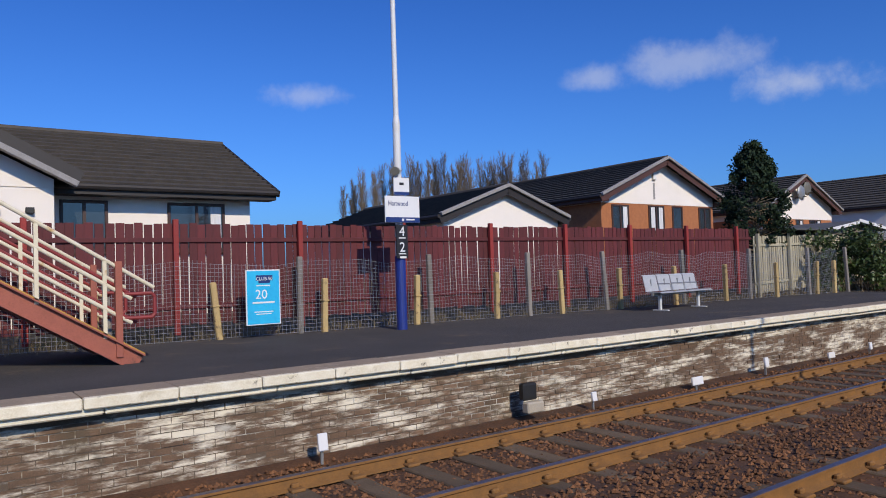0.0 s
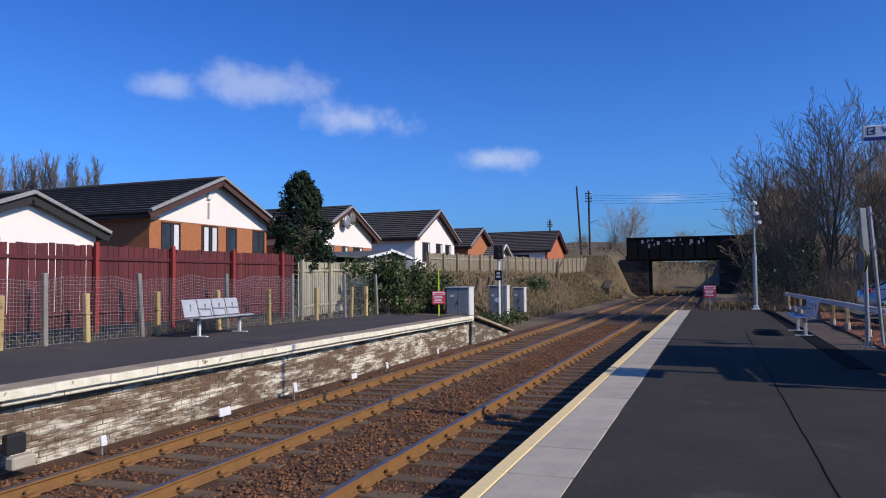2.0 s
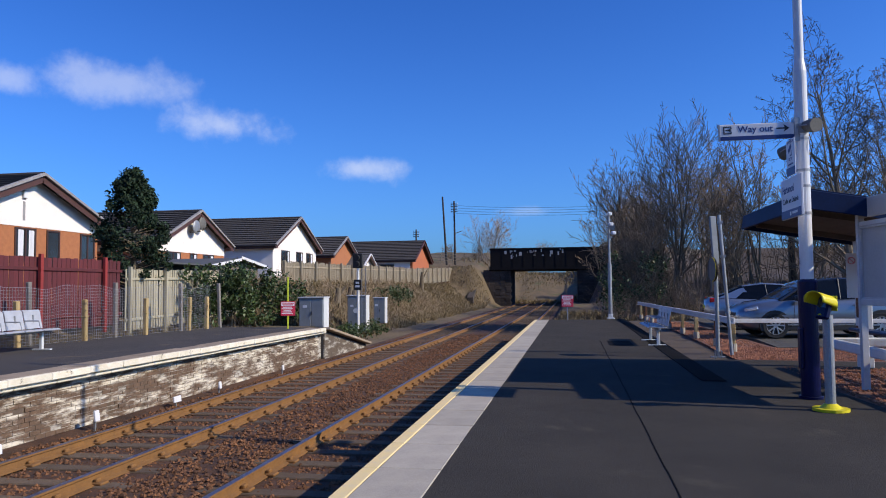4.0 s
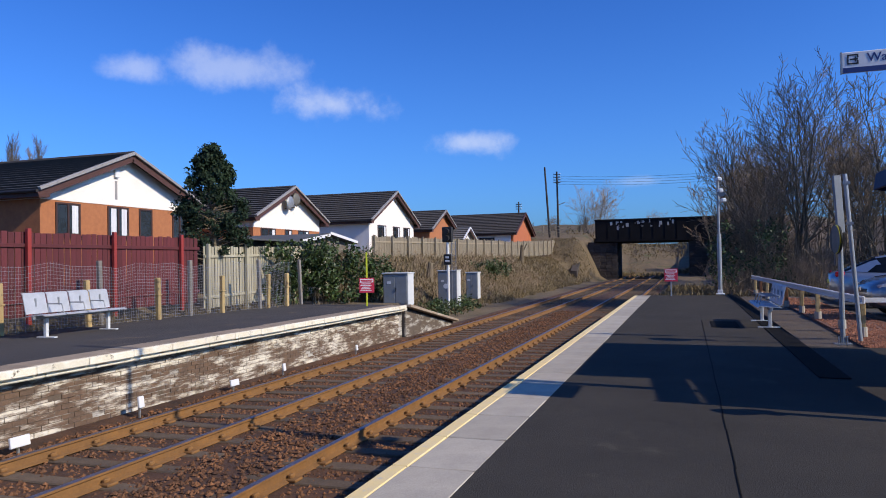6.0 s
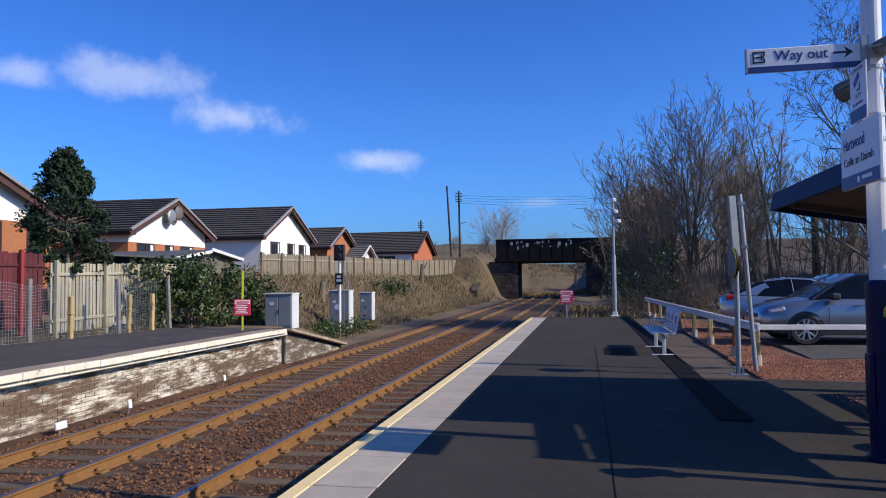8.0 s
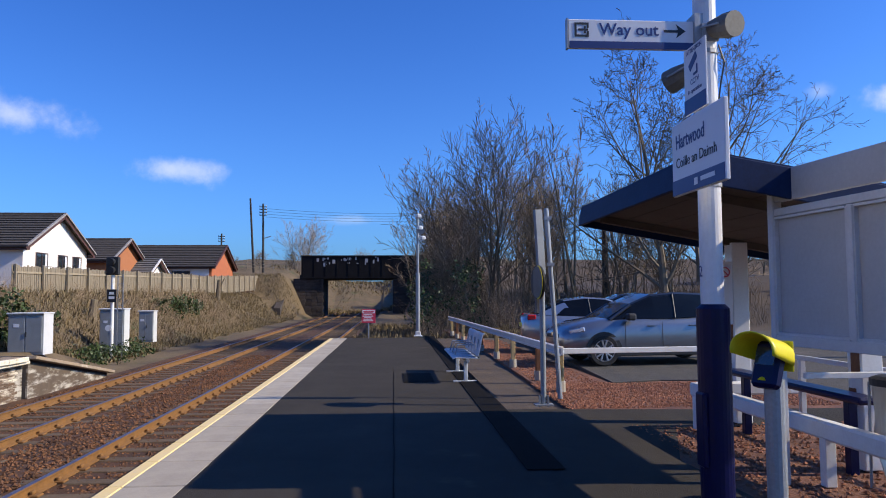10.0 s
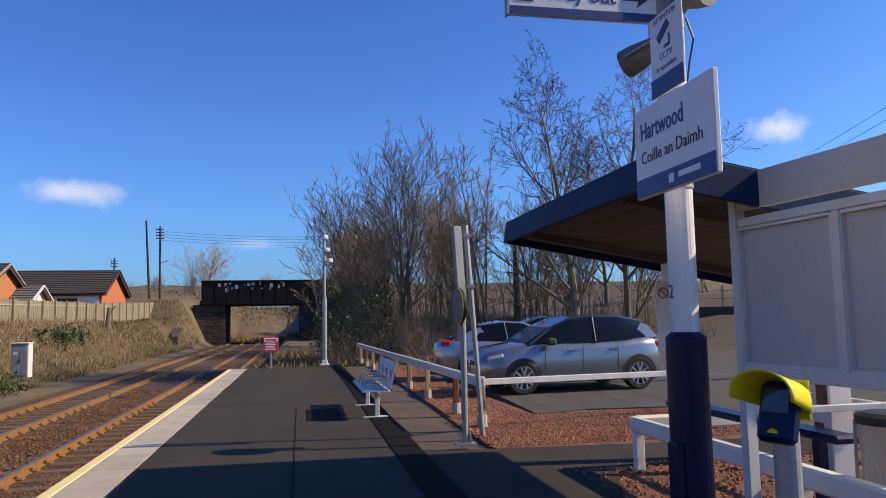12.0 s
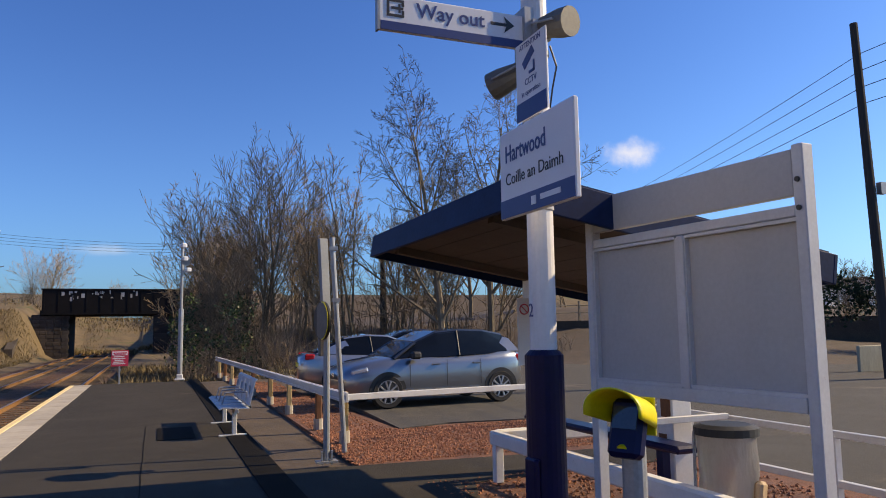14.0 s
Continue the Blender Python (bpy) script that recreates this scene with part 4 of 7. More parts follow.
# ---- road bridge ----
bridge = thing("road_bridge", label="dark iron road bridge on stone abutments over the tracks", category="bridge")
BY = 88.0
bm = boxes(((-1.0, BY + 4, 3.85), (15.6, 8.0, 0.55)))
part("deck", bm, BRIDGE_DARK, bridge)
for yy in (BY - 0.15, BY + 8.15):
    bm = boxes(((-1.0, yy, 5.05), (15.2, 0.3, 2.5)), ((-1.0, yy, 6.32), (15.4, 0.45, 0.16)), ((-1.0, yy, 3.75), (15.4, 0.5, 0.2)))
    for k in range(12):
        box(bm, (-8.4 + 1.34 * k, yy, 5.0), (0.10, 0.36, 2.4))
    part("girder", bm, BRIDGE_DARK, bridge, "black riveted parapet girder")
bm = bmesh.new()
for k in range(22):
    box(bm, (rng.uniform(-7, 1), BY - 0.31, rng.uniform(5.2, 6.2)), (rng.uniform(0.08, 0.35), 0.012, rng.uniform(0.1, 0.5)))
part("flaked_paint", bm, PANEL_GREY, bridge, "pale patches of flaked paint", kind="stuff")
for xa, xb in ((-9.6, -6.1), (2.2, 6.0)):
    ab = part("abutment", boxes((((xa + xb) / 2, BY + 4, 1.2), (xb - xa - 0.1, 8.0, 4.9))), BRIDGE_STONE, bridge, "soot-dark stone abutment")
    me = mesh_of(box(bmesh.new(), (0, 0, 0), (0.66, 0.12, 0.36), bevel=0.02), "stone_block", BRIDGE_STONE)
    for r in range(12):
        for c in range(int((xb - xa) / 0.7)):
            piece("stone_block", me, ab, Matrix.Translation((xa + 0.4 + 0.7 * c + 0.1 * (r % 2), BY - 0.03 + rng.normal(0, 0.01), -0.95 + 0.39 * r)))
bm = bmesh.new()
prism(bm, [(BY, -1), (BY, 3.4), (BY - 9, 0.3), (BY - 9, -1)], -10.4, -9.7, "x")
part("wing_wall", bm, BRIDGE_STONE, bridge, "dark sloping wing wall")
bm = bmesh.new()
for k in range(16):
    box(bm, (-10.5 - 1.6 * k, BY + 1, 5.3), (0.12, 0.1, 1.3))
for z in (5.0, 5.4, 5.8):
    box(bm, (-22.5, BY + 1, z), (25, 0.05, 0.05))
tagged(part("road_fence", bm, FENCE_GREY), "thin post and rail fence along the bridge approach", "fence")

# ---- station furniture ----


def text(body_text, size, m, mat, parent, name="lettering", align="LEFT", depth=0.0015, bold=0.0):
    cu = bpy.data.curves.new(name, "FONT")
    cu.body, cu.size, cu.align_x, cu.extrude, cu.resolution_u, cu.offset = body_text, size, align, depth, 3, bold * size
    tmp = bpy.data.objects.new(name, cu)
    me = bpy.data.meshes.new_from_object(tmp)
    bpy.data.objects.remove(tmp)
    me.materials.clear()
    me.materials.append(mat)
    ob = new(name, me)
    ob.parent = parent
    ob.matrix_basis = m
    return ob


FACE_MX = pose(0, 0, 0, 90, 0, -90)   # lettering on a board that faces -x
FACE_PX = pose(0, 0, 0, 90, 0, 90)    # lettering on a board that faces +x
FACE_MY = pose(0, 0, 0, 90, 0, 0)     # lettering on a board that faces -y


def bars(bm, rows, make):
    for u, v, w, h in rows:
        make(bm, u, v, w, h)
    return bm


def name_board(parent, x, y_mid, z_mid, facing, w=0.80, h=0.50, second=True):
    """A station name board parallel to the track, facing -1 or +1 along x."""
    b = new("name_board")
    b.parent = parent
    part("panel", boxes(((x, y_mid, z_mid), (0.03, w, h)), bevel=0.006), SIGN_WHITE, b, "white station name panel")
    fx = x + facing * 0.017
    part("band", boxes(((fx, y_mid, z_mid - h / 2 + 0.055), (0.004, w - 0.012, 0.10))), SIGN_BLUE, b, "blue band")
    face = FACE_MX if facing < 0 else FACE_PX
    y_start = y_mid + (w / 2 - 0.07) * (1 if facing < 0 else -1)
    text("Hartwood", 0.135, Matrix.Translation((fx, y_start, z_mid + 0.07)) @ face @ Matrix.Diagonal((0.80, 1, 1, 1)), SIGN_BLUE, b, align="LEFT", depth=0.001, bold=0.012)
    if second:
        text("Coille an Daimh", 0.095, Matrix.Translation((fx, y_start, z_mid - 0.06)) @ face, SIGN_BLACK, b, align="LEFT", depth=0.001)
    ys = y_mid + (w / 2 - 0.30) * (-1 if facing < 0 else 1)
    bm = boxes(((fx + facing * 0.003, ys + 0.1 * (-1 if facing > 0 else 1), z_mid - h / 2 + 0.055), (0.003, 0.05, 0.045)), ((fx + facing * 0.003, ys - 0.07 * (-1 if facing > 0 else 1), z_mid - h / 2 + 0.06), (0.003, 0.20, 0.028)))
    part("mark", bm, SIGN_WHITE, b, "pale mark on the band")
    return b


def speaker(parent, at, aim):
    s = new("loudspeaker")
    s.parent = parent
    s.matrix_basis = Matrix.Translation(at) @ Vector(aim).to_track_quat("Z", "Y").to_matrix().to_4x4()
    bm = bmesh.new()
    tube(bm, (0, 0, -0.12), (0, 0, 0.02), 0.06, 0.085, 14)
    tube(bm, (0, 0, 0.02), (0, 0, 0.10), 0.085, 0.088, 14)
    part("horn", bm, SPEAKER, s, "grey round horn")
    part("bracket", tubes(((0.095, 0, 0.05), (0.095, 0, -0.12), 0.008), ((-0.095, 0, 0.05), (-0.095, 0, -0.12), 0.008), ((0.095, 0, -0.12), (-0.095, 0, -0.12), 0.008), n=6), STEEL_GALV, s)
    return s


# tall lamp post with signs on the near platform
PX, PY = 4.53, 5.78
post = thing("lamp_post", (PX, PY, 0), label="tall white lamp post with a dark blue sleeve and station signs", category="lamp post", group="lamp posts")
bm = bmesh.new()
tube(bm, (0, 0, 0), (0, 0, 1.44), 0.112, n=24)
tube(bm, (0, 0, 1.44), (0, 0, 1.47), 0.112, 0.08, n=24)
tube(bm, (0, 0, 0), (0, 0, 0.03), 0.14, n=24)
part("sleeve", bm, BLUE_PAINT, post, "dark blue painted sleeve", smooth=False)
part("door_box", boxes(((-0.105, -0.02, 0.62), (0.04, 0.12, 0.5)), bevel=0.01), BLUE_PAINT, post)
bm = bmesh.new()
tube(bm, (0, 0, 1.44), (0, 0, 4.1), 0.078, n=20)
tube(bm, (0, 0, 4.1), (0, 0, 4.25), 0.078, 0.056, n=20)
tube(bm, (0, 0, 4.25), (0, 0, 8.2), 0.056, 0.045, n=20)
part("pole", bm, POLE_WHITE, post, "white painted pole", smooth=False)
for z in (2.28, 2.62, 2.82, 3.22, 3.36):
    part("strap", tube(bmesh.new(), (0, 0, z), (0, 0, z + 0.03), 0.086, n=16), STEEL_GALV, post, "steel strap")
name_board(post, -0.27, -0.46, 2.445, -1, w=0.79, h=0.49)
b = new("camera_notice")
b.parent = post
part("panel", boxes(((-0.25, -0.40, 2.94), (0.012, 0.33, 0.44)), bevel=0.003), SIGN_WHITE, b, "white surveillance notice")
part("band", boxes(((-0.258, -0.40, 2.77), (0.004, 0.326, 0.10))), SIGN_BLUE, b)
text("ATTENTION", 0.042, Matrix.Translation((-0.257, -0.40, 3.115)) @ FACE_MX, SIGN_BLUE, b, align="CENTER", depth=0.0008)
text("CCTV", 0.05, Matrix.Translation((-0.257, -0.40, 2.905)) @ FACE_MX, SIGN_BLUE, b, align="CENTER", depth=0.0008)
text("in operation", 0.042, Matrix.Translation((-0.257, -0.40, 2.85)) @ FACE_MX, SIGN_BLUE, b, align="CENTER", depth=0.0008)
bm = box(bmesh.new(), (0, 0, 0), (0.004, 0.13, 0.05), Matrix.Translation((-0.257, -0.38, 3.05)) @ Matrix.Rotation(radians(-32), 4, "X"))
box(bm, (-0.257, -0.44, 2.99), (0.004, 0.015, 0.06))
box(bm, (-0.257, -0.415, 2.965), (0.004, 0.06, 0.015))
part("pictogram", bm, SIGN_BLUE, b, "camera pictogram")
w = new("way_out_sign")
w.parent = post
w.location = (0, 0, 0.06)
part("panel", boxes(((-0.54, -0.02, 3.29), (0.90, 0.035, 0.205)), bevel=0.006), SIGN_WHITE, w, "white direction sign")
part("band", boxes(((-0.54, -0.039, 3.212), (0.885, 0.004, 0.05))), SIGN_BLUE, w, "dark blue band")
part("edge", boxes(((-0.995, -0.02, 3.29), (0.012, 0.045, 0.215)), ((-0.085, -0.02, 3.29), (0.02, 0.05, 0.23))), STEEL_GALV, w)
text("Way out", 0.118, Matrix.Translation((-0.77, -0.039, 3.285)) @ FACE_MY, SIGN_BLUE, w, depth=0.001, bold=0.01)
bm = boxes(((-0.895, -0.039, 3.361), (0.10, 0.003, 0.014)), ((-0.895, -0.039, 3.275), (0.10, 0.003, 0.014)), ((-0.938, -0.039, 3.318), (0.014, 0.003, 0.072)), ((-0.852, -0.039, 3.342), (0.014, 0.003, 0.024)), ((-0.852, -0.039, 3.294), (0.014, 0.003, 0.024)), ((-0.885, -0.039, 3.318), (0.07, 0.003, 0.014)), ((-0.872, -0.039, 3.334), (0.012, 0.003, 0.018)), ((-0.872, -0.039, 3.302), (0.012, 0.003, 0.018)))
part("exit_pictogram", bm, SIGN_BLACK, w, "exit pictogram")
bm = boxes(((-0.25, -0.039, 3.318), (0.12, 0.003, 0.018)))
bm2 = bmesh.new()
vs = [bm2.verts.new(v) for v in ((-0.155, -0.0415, 3.318), (-0.225, -0.0415, 3.368), (-0.205, -0.0415, 3.318), (-0.225, -0.0415, 3.268))]
bm2.faces.new(vs)
part("arrow_head", bm2, SIGN_BLACK, w)
part("arrow", bm, SIGN_BLACK, w, "arrow")
part("bracket", boxes(((-0.07, 0.0, 3.29), (0.06, 0.14, 0.30)), ((0.0, -0.08, 3.3), (0.12, 0.03, 0.12))), STEEL_GALV, w)
speaker(post, (0.06, -0.17, 3.37), (0.35, -1.0, -0.15))
speaker(post, (-0.12, 0.16, 3.12), (-0.6, 0.8, -0.3))
text("2", 0.11, Matrix.Translation((-0.0805, 0.02, 1.66)) @ FACE_MX, SIGN_BLUE, post, "number", depth=0.001)
bm = bmesh.new()
pts = [(0.07, -0.06, 3.28), (0.10, -0.08, 3.15), (0.085, -0.05, 3.02), (0.075, -0.03, 2.9)]
for p, q in zip(pts[:-1], pts[1:]):
    tube(bm, p, q, 0.006, n=6)
part("cable", bm, BLACK, post)

# lamp post on the far platform
post_f = thing("lamp_post", (-10.66, 1.72, ZF), label="tall white lamp post with a blue sleeve and platform signs", category="lamp post", group="lamp posts")
bm = bmesh.new()
tube(bm, (0, 0, 0), (0, 0, 1.45), 0.105, n=20)
part("sleeve", bm, BLUE_BRIGHT, post_f, "royal blue painted sleeve")
bm = bmesh.new()
tube(bm, (0, 0, 1.45), (0, 0, 4.1), 0.075, n=16)
tube(bm, (0, 0, 4.1), (0, 0, 4.25), 0.075, 0.055, n=16)
tube(bm, (0, 0, 4.25), (0, 0, 8.4), 0.055, 0.045, n=16)
part("pole", bm, POLE_WHITE, post_f, "white painted pole")
name_board(post_f, 0.16, -0.02, 2.36, 1, w=0.80, h=0.52, second=False)
b = new("number_plate_sign")
b.parent = post_f
part("panel", boxes(((0.125, -0.03, 1.73), (0.03, 0.26, 0.66)), bevel=0.004), SIGN_BLACK, b, "black carriage stop panel")
text("4", 0.27, Matrix.Translation((0.142, -0.03, 1.84)) @ FACE_PX, SIGN_WHITE, b, align="CENTER", depth=0.001)
text("2", 0.27, Matrix.Translation((0.142, -0.03, 1.53)) @ FACE_PX, SIGN_WHITE, b, align="CENTER", depth=0.001)
part("bar", boxes(((0.142, -0.03, 1.80), (0.003, 0.16, 0.02)), ((0.142, -0.03, 1.49), (0.003, 0.16, 0.02)), ((0.142, -0.02, 1.42), (0.003, 0.15, 0.04))), SIGN_WHITE, b, "small unreadable line")
b = new("camera_notice")
b.parent = post_f
part("panel", boxes(((0.12, 0.0, 2.82), (0.02, 0.36, 0.34)), bevel=0.004), SIGN_WHITE, b, "white notice")
part("band", boxes(((0.132, 0.0, 2.68), (0.004, 0.35, 0.06))), SIGN_BLUE, b)
part("pictogram", boxes(((0.132, 0.0, 2.87), (0.003, 0.10, 0.05))), SIGN_BLACK, b)
speaker(post_f, (0.12, -0.12, 3.12), (0.7, -0.7, -0.2))

# poster board on the mesh fence
ad = thing("poster_board", (-11.3, -0.88, 0), label="bright blue advertising poster in a pale frame on the fence", category="poster")
part("panel", boxes(((0, 0, 0.885), (0.03, 0.66, 1.01)), bevel=0.005), SIGN_WHITE, ad, "pale frame")
part("sheet", boxes(((0.018, 0, 0.885), (0.004, 0.62, 0.97))), POSTER, ad, "cyan printed sheet")
part("badge", boxes(((0.022, 0.02, 1.24), (0.003, 0.32, 0.10)), ((0.022, 0.02, 1.17), (0.003, 0.22, 0.05))), SIGN_BLUE, ad, "dark blue badge")
text("CLUB 50", 0.085, Matrix.Translation((0.025, 0.02, 1.195)) @ FACE_PX, SIGN_WHITE, ad, align="CENTER", depth=0.0006)
text("20", 0.24, Matrix.Translation((0.022, -0.04, 0.86)) @ FACE_PX, SIGN_WHITE, ad, align="CENTER", depth=0.0006)
part("bar", boxes(((0.022, 0, 0.79), (0.003, 0.42, 0.03)), ((0.022, 0, 1.10), (0.003, 0.26, 0.02)), ((0.022, 0, 0.62), (0.003, 0.36, 0.016)), ((0.022, 0, 0.58), (0.003, 0.30, 0.014))), SIGN_WHITE, ad, "small unreadable lines")
part("stay", boxes(((-0.12, -0.25, 0.8), (0.2, 0.03, 0.03)), ((-0.12, 0.25, 0.8), (0.2, 0.03, 0.03))), STEEL_GALV, ad)


def steel_bench(at, rz):
    """Four joined steel seats on a beam with two legs; faces +x before it is turned."""
    b = thing("steel_bench", at, rz, "brushed steel four-seat bench with perforated backs on the platform", "bench", "platform benches")
    part("beam", boxes(((0, 0, 0.40), (0.06, 2.36, 0.06)), bevel=0.006), STEEL_GALV, b)
    for k in range(4):
        y = -0.87 + 0.58 * k
        seat = bmesh.new()
        prism(seat, [(-0.20, 0.435), (-0.18, 0.425), (0.20, 0.445), (0.25, 0.425), (0.255, 0.435), (0.20, 0.460), (-0.18, 0.440)], y - 0.27, y + 0.27)
        part("seat", seat, BENCH_STEEL, b, "brushed steel seat")
        back = bmesh.new()
        prism(back, [(-0.20, 0.47), (-0.185, 0.465), (-0.265, 0.84), (-0.30, 0.87), (-0.315, 0.865), (-0.28, 0.83)], y - 0.27, y + 0.27)
        part("backrest", back, BENCH_STEEL, b, "brushed steel backrest")
        part("bracket", boxes(((-0.1, y, 0.43), (0.3, 0.03, 0.05)), ((-0.225, y, 0.58), (0.025, 0.03, 0.36))), STEEL_GALV, b)
    for k in range(3):
        y = -0.58 + 0.58 * k
        part("armrest", tubes(((-0.20, y, 0.48), (-0.21, y, 0.64), 0.012), ((-0.21, y, 0.64), (0.12, y, 0.64), 0.014), ((0.12, y, 0.64), (0.17, y, 0.46), 0.012), n=8), STEEL_GALV, b)
    for y in (-0.85, 0.85):
        leg = part("leg", boxes(((0, y, 0.2), (0.07, 0.07, 0.38)), bevel=0.008), CABINET_LIGHT, b, "pale grey leg")
        part("foot", boxes(((0.02, y, 0.012), (0.42, 0.09, 0.024)), bevel=0.005), CABINET_LIGHT, leg)
    return b


steel_bench((-9.75, 9.35, ZF), 4)
steel_bench((3.62, 14.75, 0.0), 180)

# mast with cameras at the platform's end
mast = thing("camera_mast", (3.25, 28.3, 0), label="slim grey mast carrying white surveillance cameras", category="mast")
part("pole", tubes(((0, 0, 0), (0, 0, 2.4), 0.085), ((0, 0, 2.4), (0, 0, 4.7), 0.05)), STEEL_GALV, mast, "grey steel pole")
part("base_plate", boxes(((0, 0, 0.03), (0.32, 0.32, 0.06)), ((0, 0, 0.12), (0.2, 0.2, 0.16)), bevel=0.02), CABINET_LIGHT, mast)
for z, r, dx in ((4.55, 0.13, 0.0), (4.1, 0.16, 0.05), (3.72, 0.12, 0.16)):
    part("camera_housing", box(bmesh.new(), (dx, -0.12, z), (0.17, 0.34, 0.15), pose(0, 0, 0, 0, 0, 12), bevel=0.03), SIGN_WHITE, mast, "white camera housing")
part("speaker_disc", tubes(((0.12, -0.1, 4.02), (0.12, -0.2, 4.0), 0.14), n=14), CABINET_GREY, mast)


def red_notice(at, rz, w, h, z0, post_mat, post_top, label):
    s = thing("warning_sign", at, rz, label, "sign", "red warning signs")
    part("post", boxes(((0, 0.03, post_top / 2), (0.05, 0.05, post_top)), bevel=0.004), post_mat, s)
    part("panel", boxes(((0, 0, z0 + h / 2), (w, 0.02, h)), bevel=0.004), SIGN_RED, s, "red panel")
    part("header", boxes(((0, -0.012, z0 + h * 0.82), (w * 0.9, 0.004, h * 0.24))), SIGN_WHITE, s, "white header strip")
    part("bar", boxes(((0, -0.0145, z0 + h * 0.84), (w * 0.8, 0.003, h * 0.07)), ((0, -0.0145, z0 + h * 0.76), (w * 0.7, 0.003, h * 0.05))), SIGN_RED, s)
    part("line", boxes(*[((-0.05 * w, -0.012, z0 + h * (0.16 + 0.11 * k)), (w * (0.75 - 0.12 * (k % 3)), 0.003, h * 0.05)) for k in range(5)]), SIGN_WHITE, s, "small unreadable lines")
    return s


red_notice((1.42, 27.5, 0.0), 4, 0.5, 0.5, 0.56, STEEL_GALV, 0.9, "red warning sign on a short post at platform end")
red_notice((-7.45, 18.35, ZF), 20, 0.46, 0.46, 0.42, YELLOW_GREEN, 1.68, "red and white warning sign on a lime yellow post")

# cabinets, signal


def cabinet(at, w, d, h, label, rz=0.0):
    c = thing("equipment_cabinet", at, rz, label, "cabinet", "lineside cabinets")
    part("body", boxes(((0, d / 2, h / 2), (w, d, h)), bevel=0.012), CABINET_GREY, c)
    # sunlight put into the colour: the +x side is paler than the front
    part("sunlit_side", boxes(((w / 2 + 0.008, d / 2, h / 2), (0.016, d * 0.98, h))), CABINET_LIGHT, c, "side painted paler as the sunlit face")
    for k in (-1, 1):
        part("door", boxes(((k * w * 0.245, -0.012, h * 0.5), (w * 0.46, 0.024, h * 0.86)), bevel=0.006), CABINET_GREY, c)
    part("roof", boxes(((0, d / 2, h + 0.02), (w + 0.08, d + 0.1, 0.045)), bevel=0.01), CABINET_LIGHT, c)
    part("handle", boxes(((0.03, -0.035, h * 0.5), (0.02, 0.02, 0.14))), BLACK, c)
    part("plate", boxes(((-w * 0.25, -0.027, h * 0.72), (0.16, 0.006, 0.1))), SIGN_WHITE, c)
    return c


cabinet((-8.25, 22.6, -0.1), 0.98, 0.6, 1.17, "grey metal lineside cabinet at the platform end")
cabinet((-9.0, 31.0, -0.7), 0.95, 0.6, 1.75, "grey metal lineside cabinet with a white plate below the bank")
cabinet((-8.65, 34.0, -0.45), 0.62, 0.5, 1.35, "small grey metal lineside cabinet below the bank")
sig = thing("railway_signal", (-8.62, 30.0, -0.85), label="railway signal with a black lamp head on a white post", category="signal")
part("post", tubes(((0, 0, 0), (0, 0, 3.3), 0.07), n=12), WHITE_PAINT, sig, "white post")
part("head", boxes(((0, 0, 3.62), (0.5, 0.18, 0.72)), bevel=0.03), BLACK, sig, "black lamp head")
for dz in (3.78, 3.46):
    part("hood", tubes(((0.0, -0.08, dz), (0.0, -0.32, dz - 0.02), 0.13, 0.14), n=14), BLACK, sig)
part("plate", boxes(((0, -0.09, 2.45), (0.36, 0.02, 0.5)), bevel=0.005), SIGN_BLACK, sig, "black number plate")
part("bar", boxes(((0, -0.104, 2.55), (0.18, 0.004, 0.1)), ((0, -0.104, 2.38), (0.22, 0.004, 0.1))), SIGN_WHITE, sig)
part("disc", tubes(((-0.1, -0.08, 1.2), (-0.1, -0.1, 1.2), 0.12), n=14), SIGN_WHITE, sig)
part("ladder", boxes(((0.16, 0.1, 1.7), (0.03, 0.03, 3.2)), ((0.36, 0.1, 1.7), (0.03, 0.03, 3.2)), *[((0.26, 0.1, 0.4 + 0.28 * k), (0.2, 0.02, 0.02)) for k in range(11)]), STEEL_GALV, sig)

# footbridge stair
stair = thing("footbridge_stair", (-9.15, -3.55, ZF), label="red oxide steel footbridge stair with cream handrails", category="stair")
ang = math.atan2(1.04, 1.66)
run = 7.0


def along(s, up, x):
    return (x, -s * math.cos(ang), s * math.sin(ang) + up)


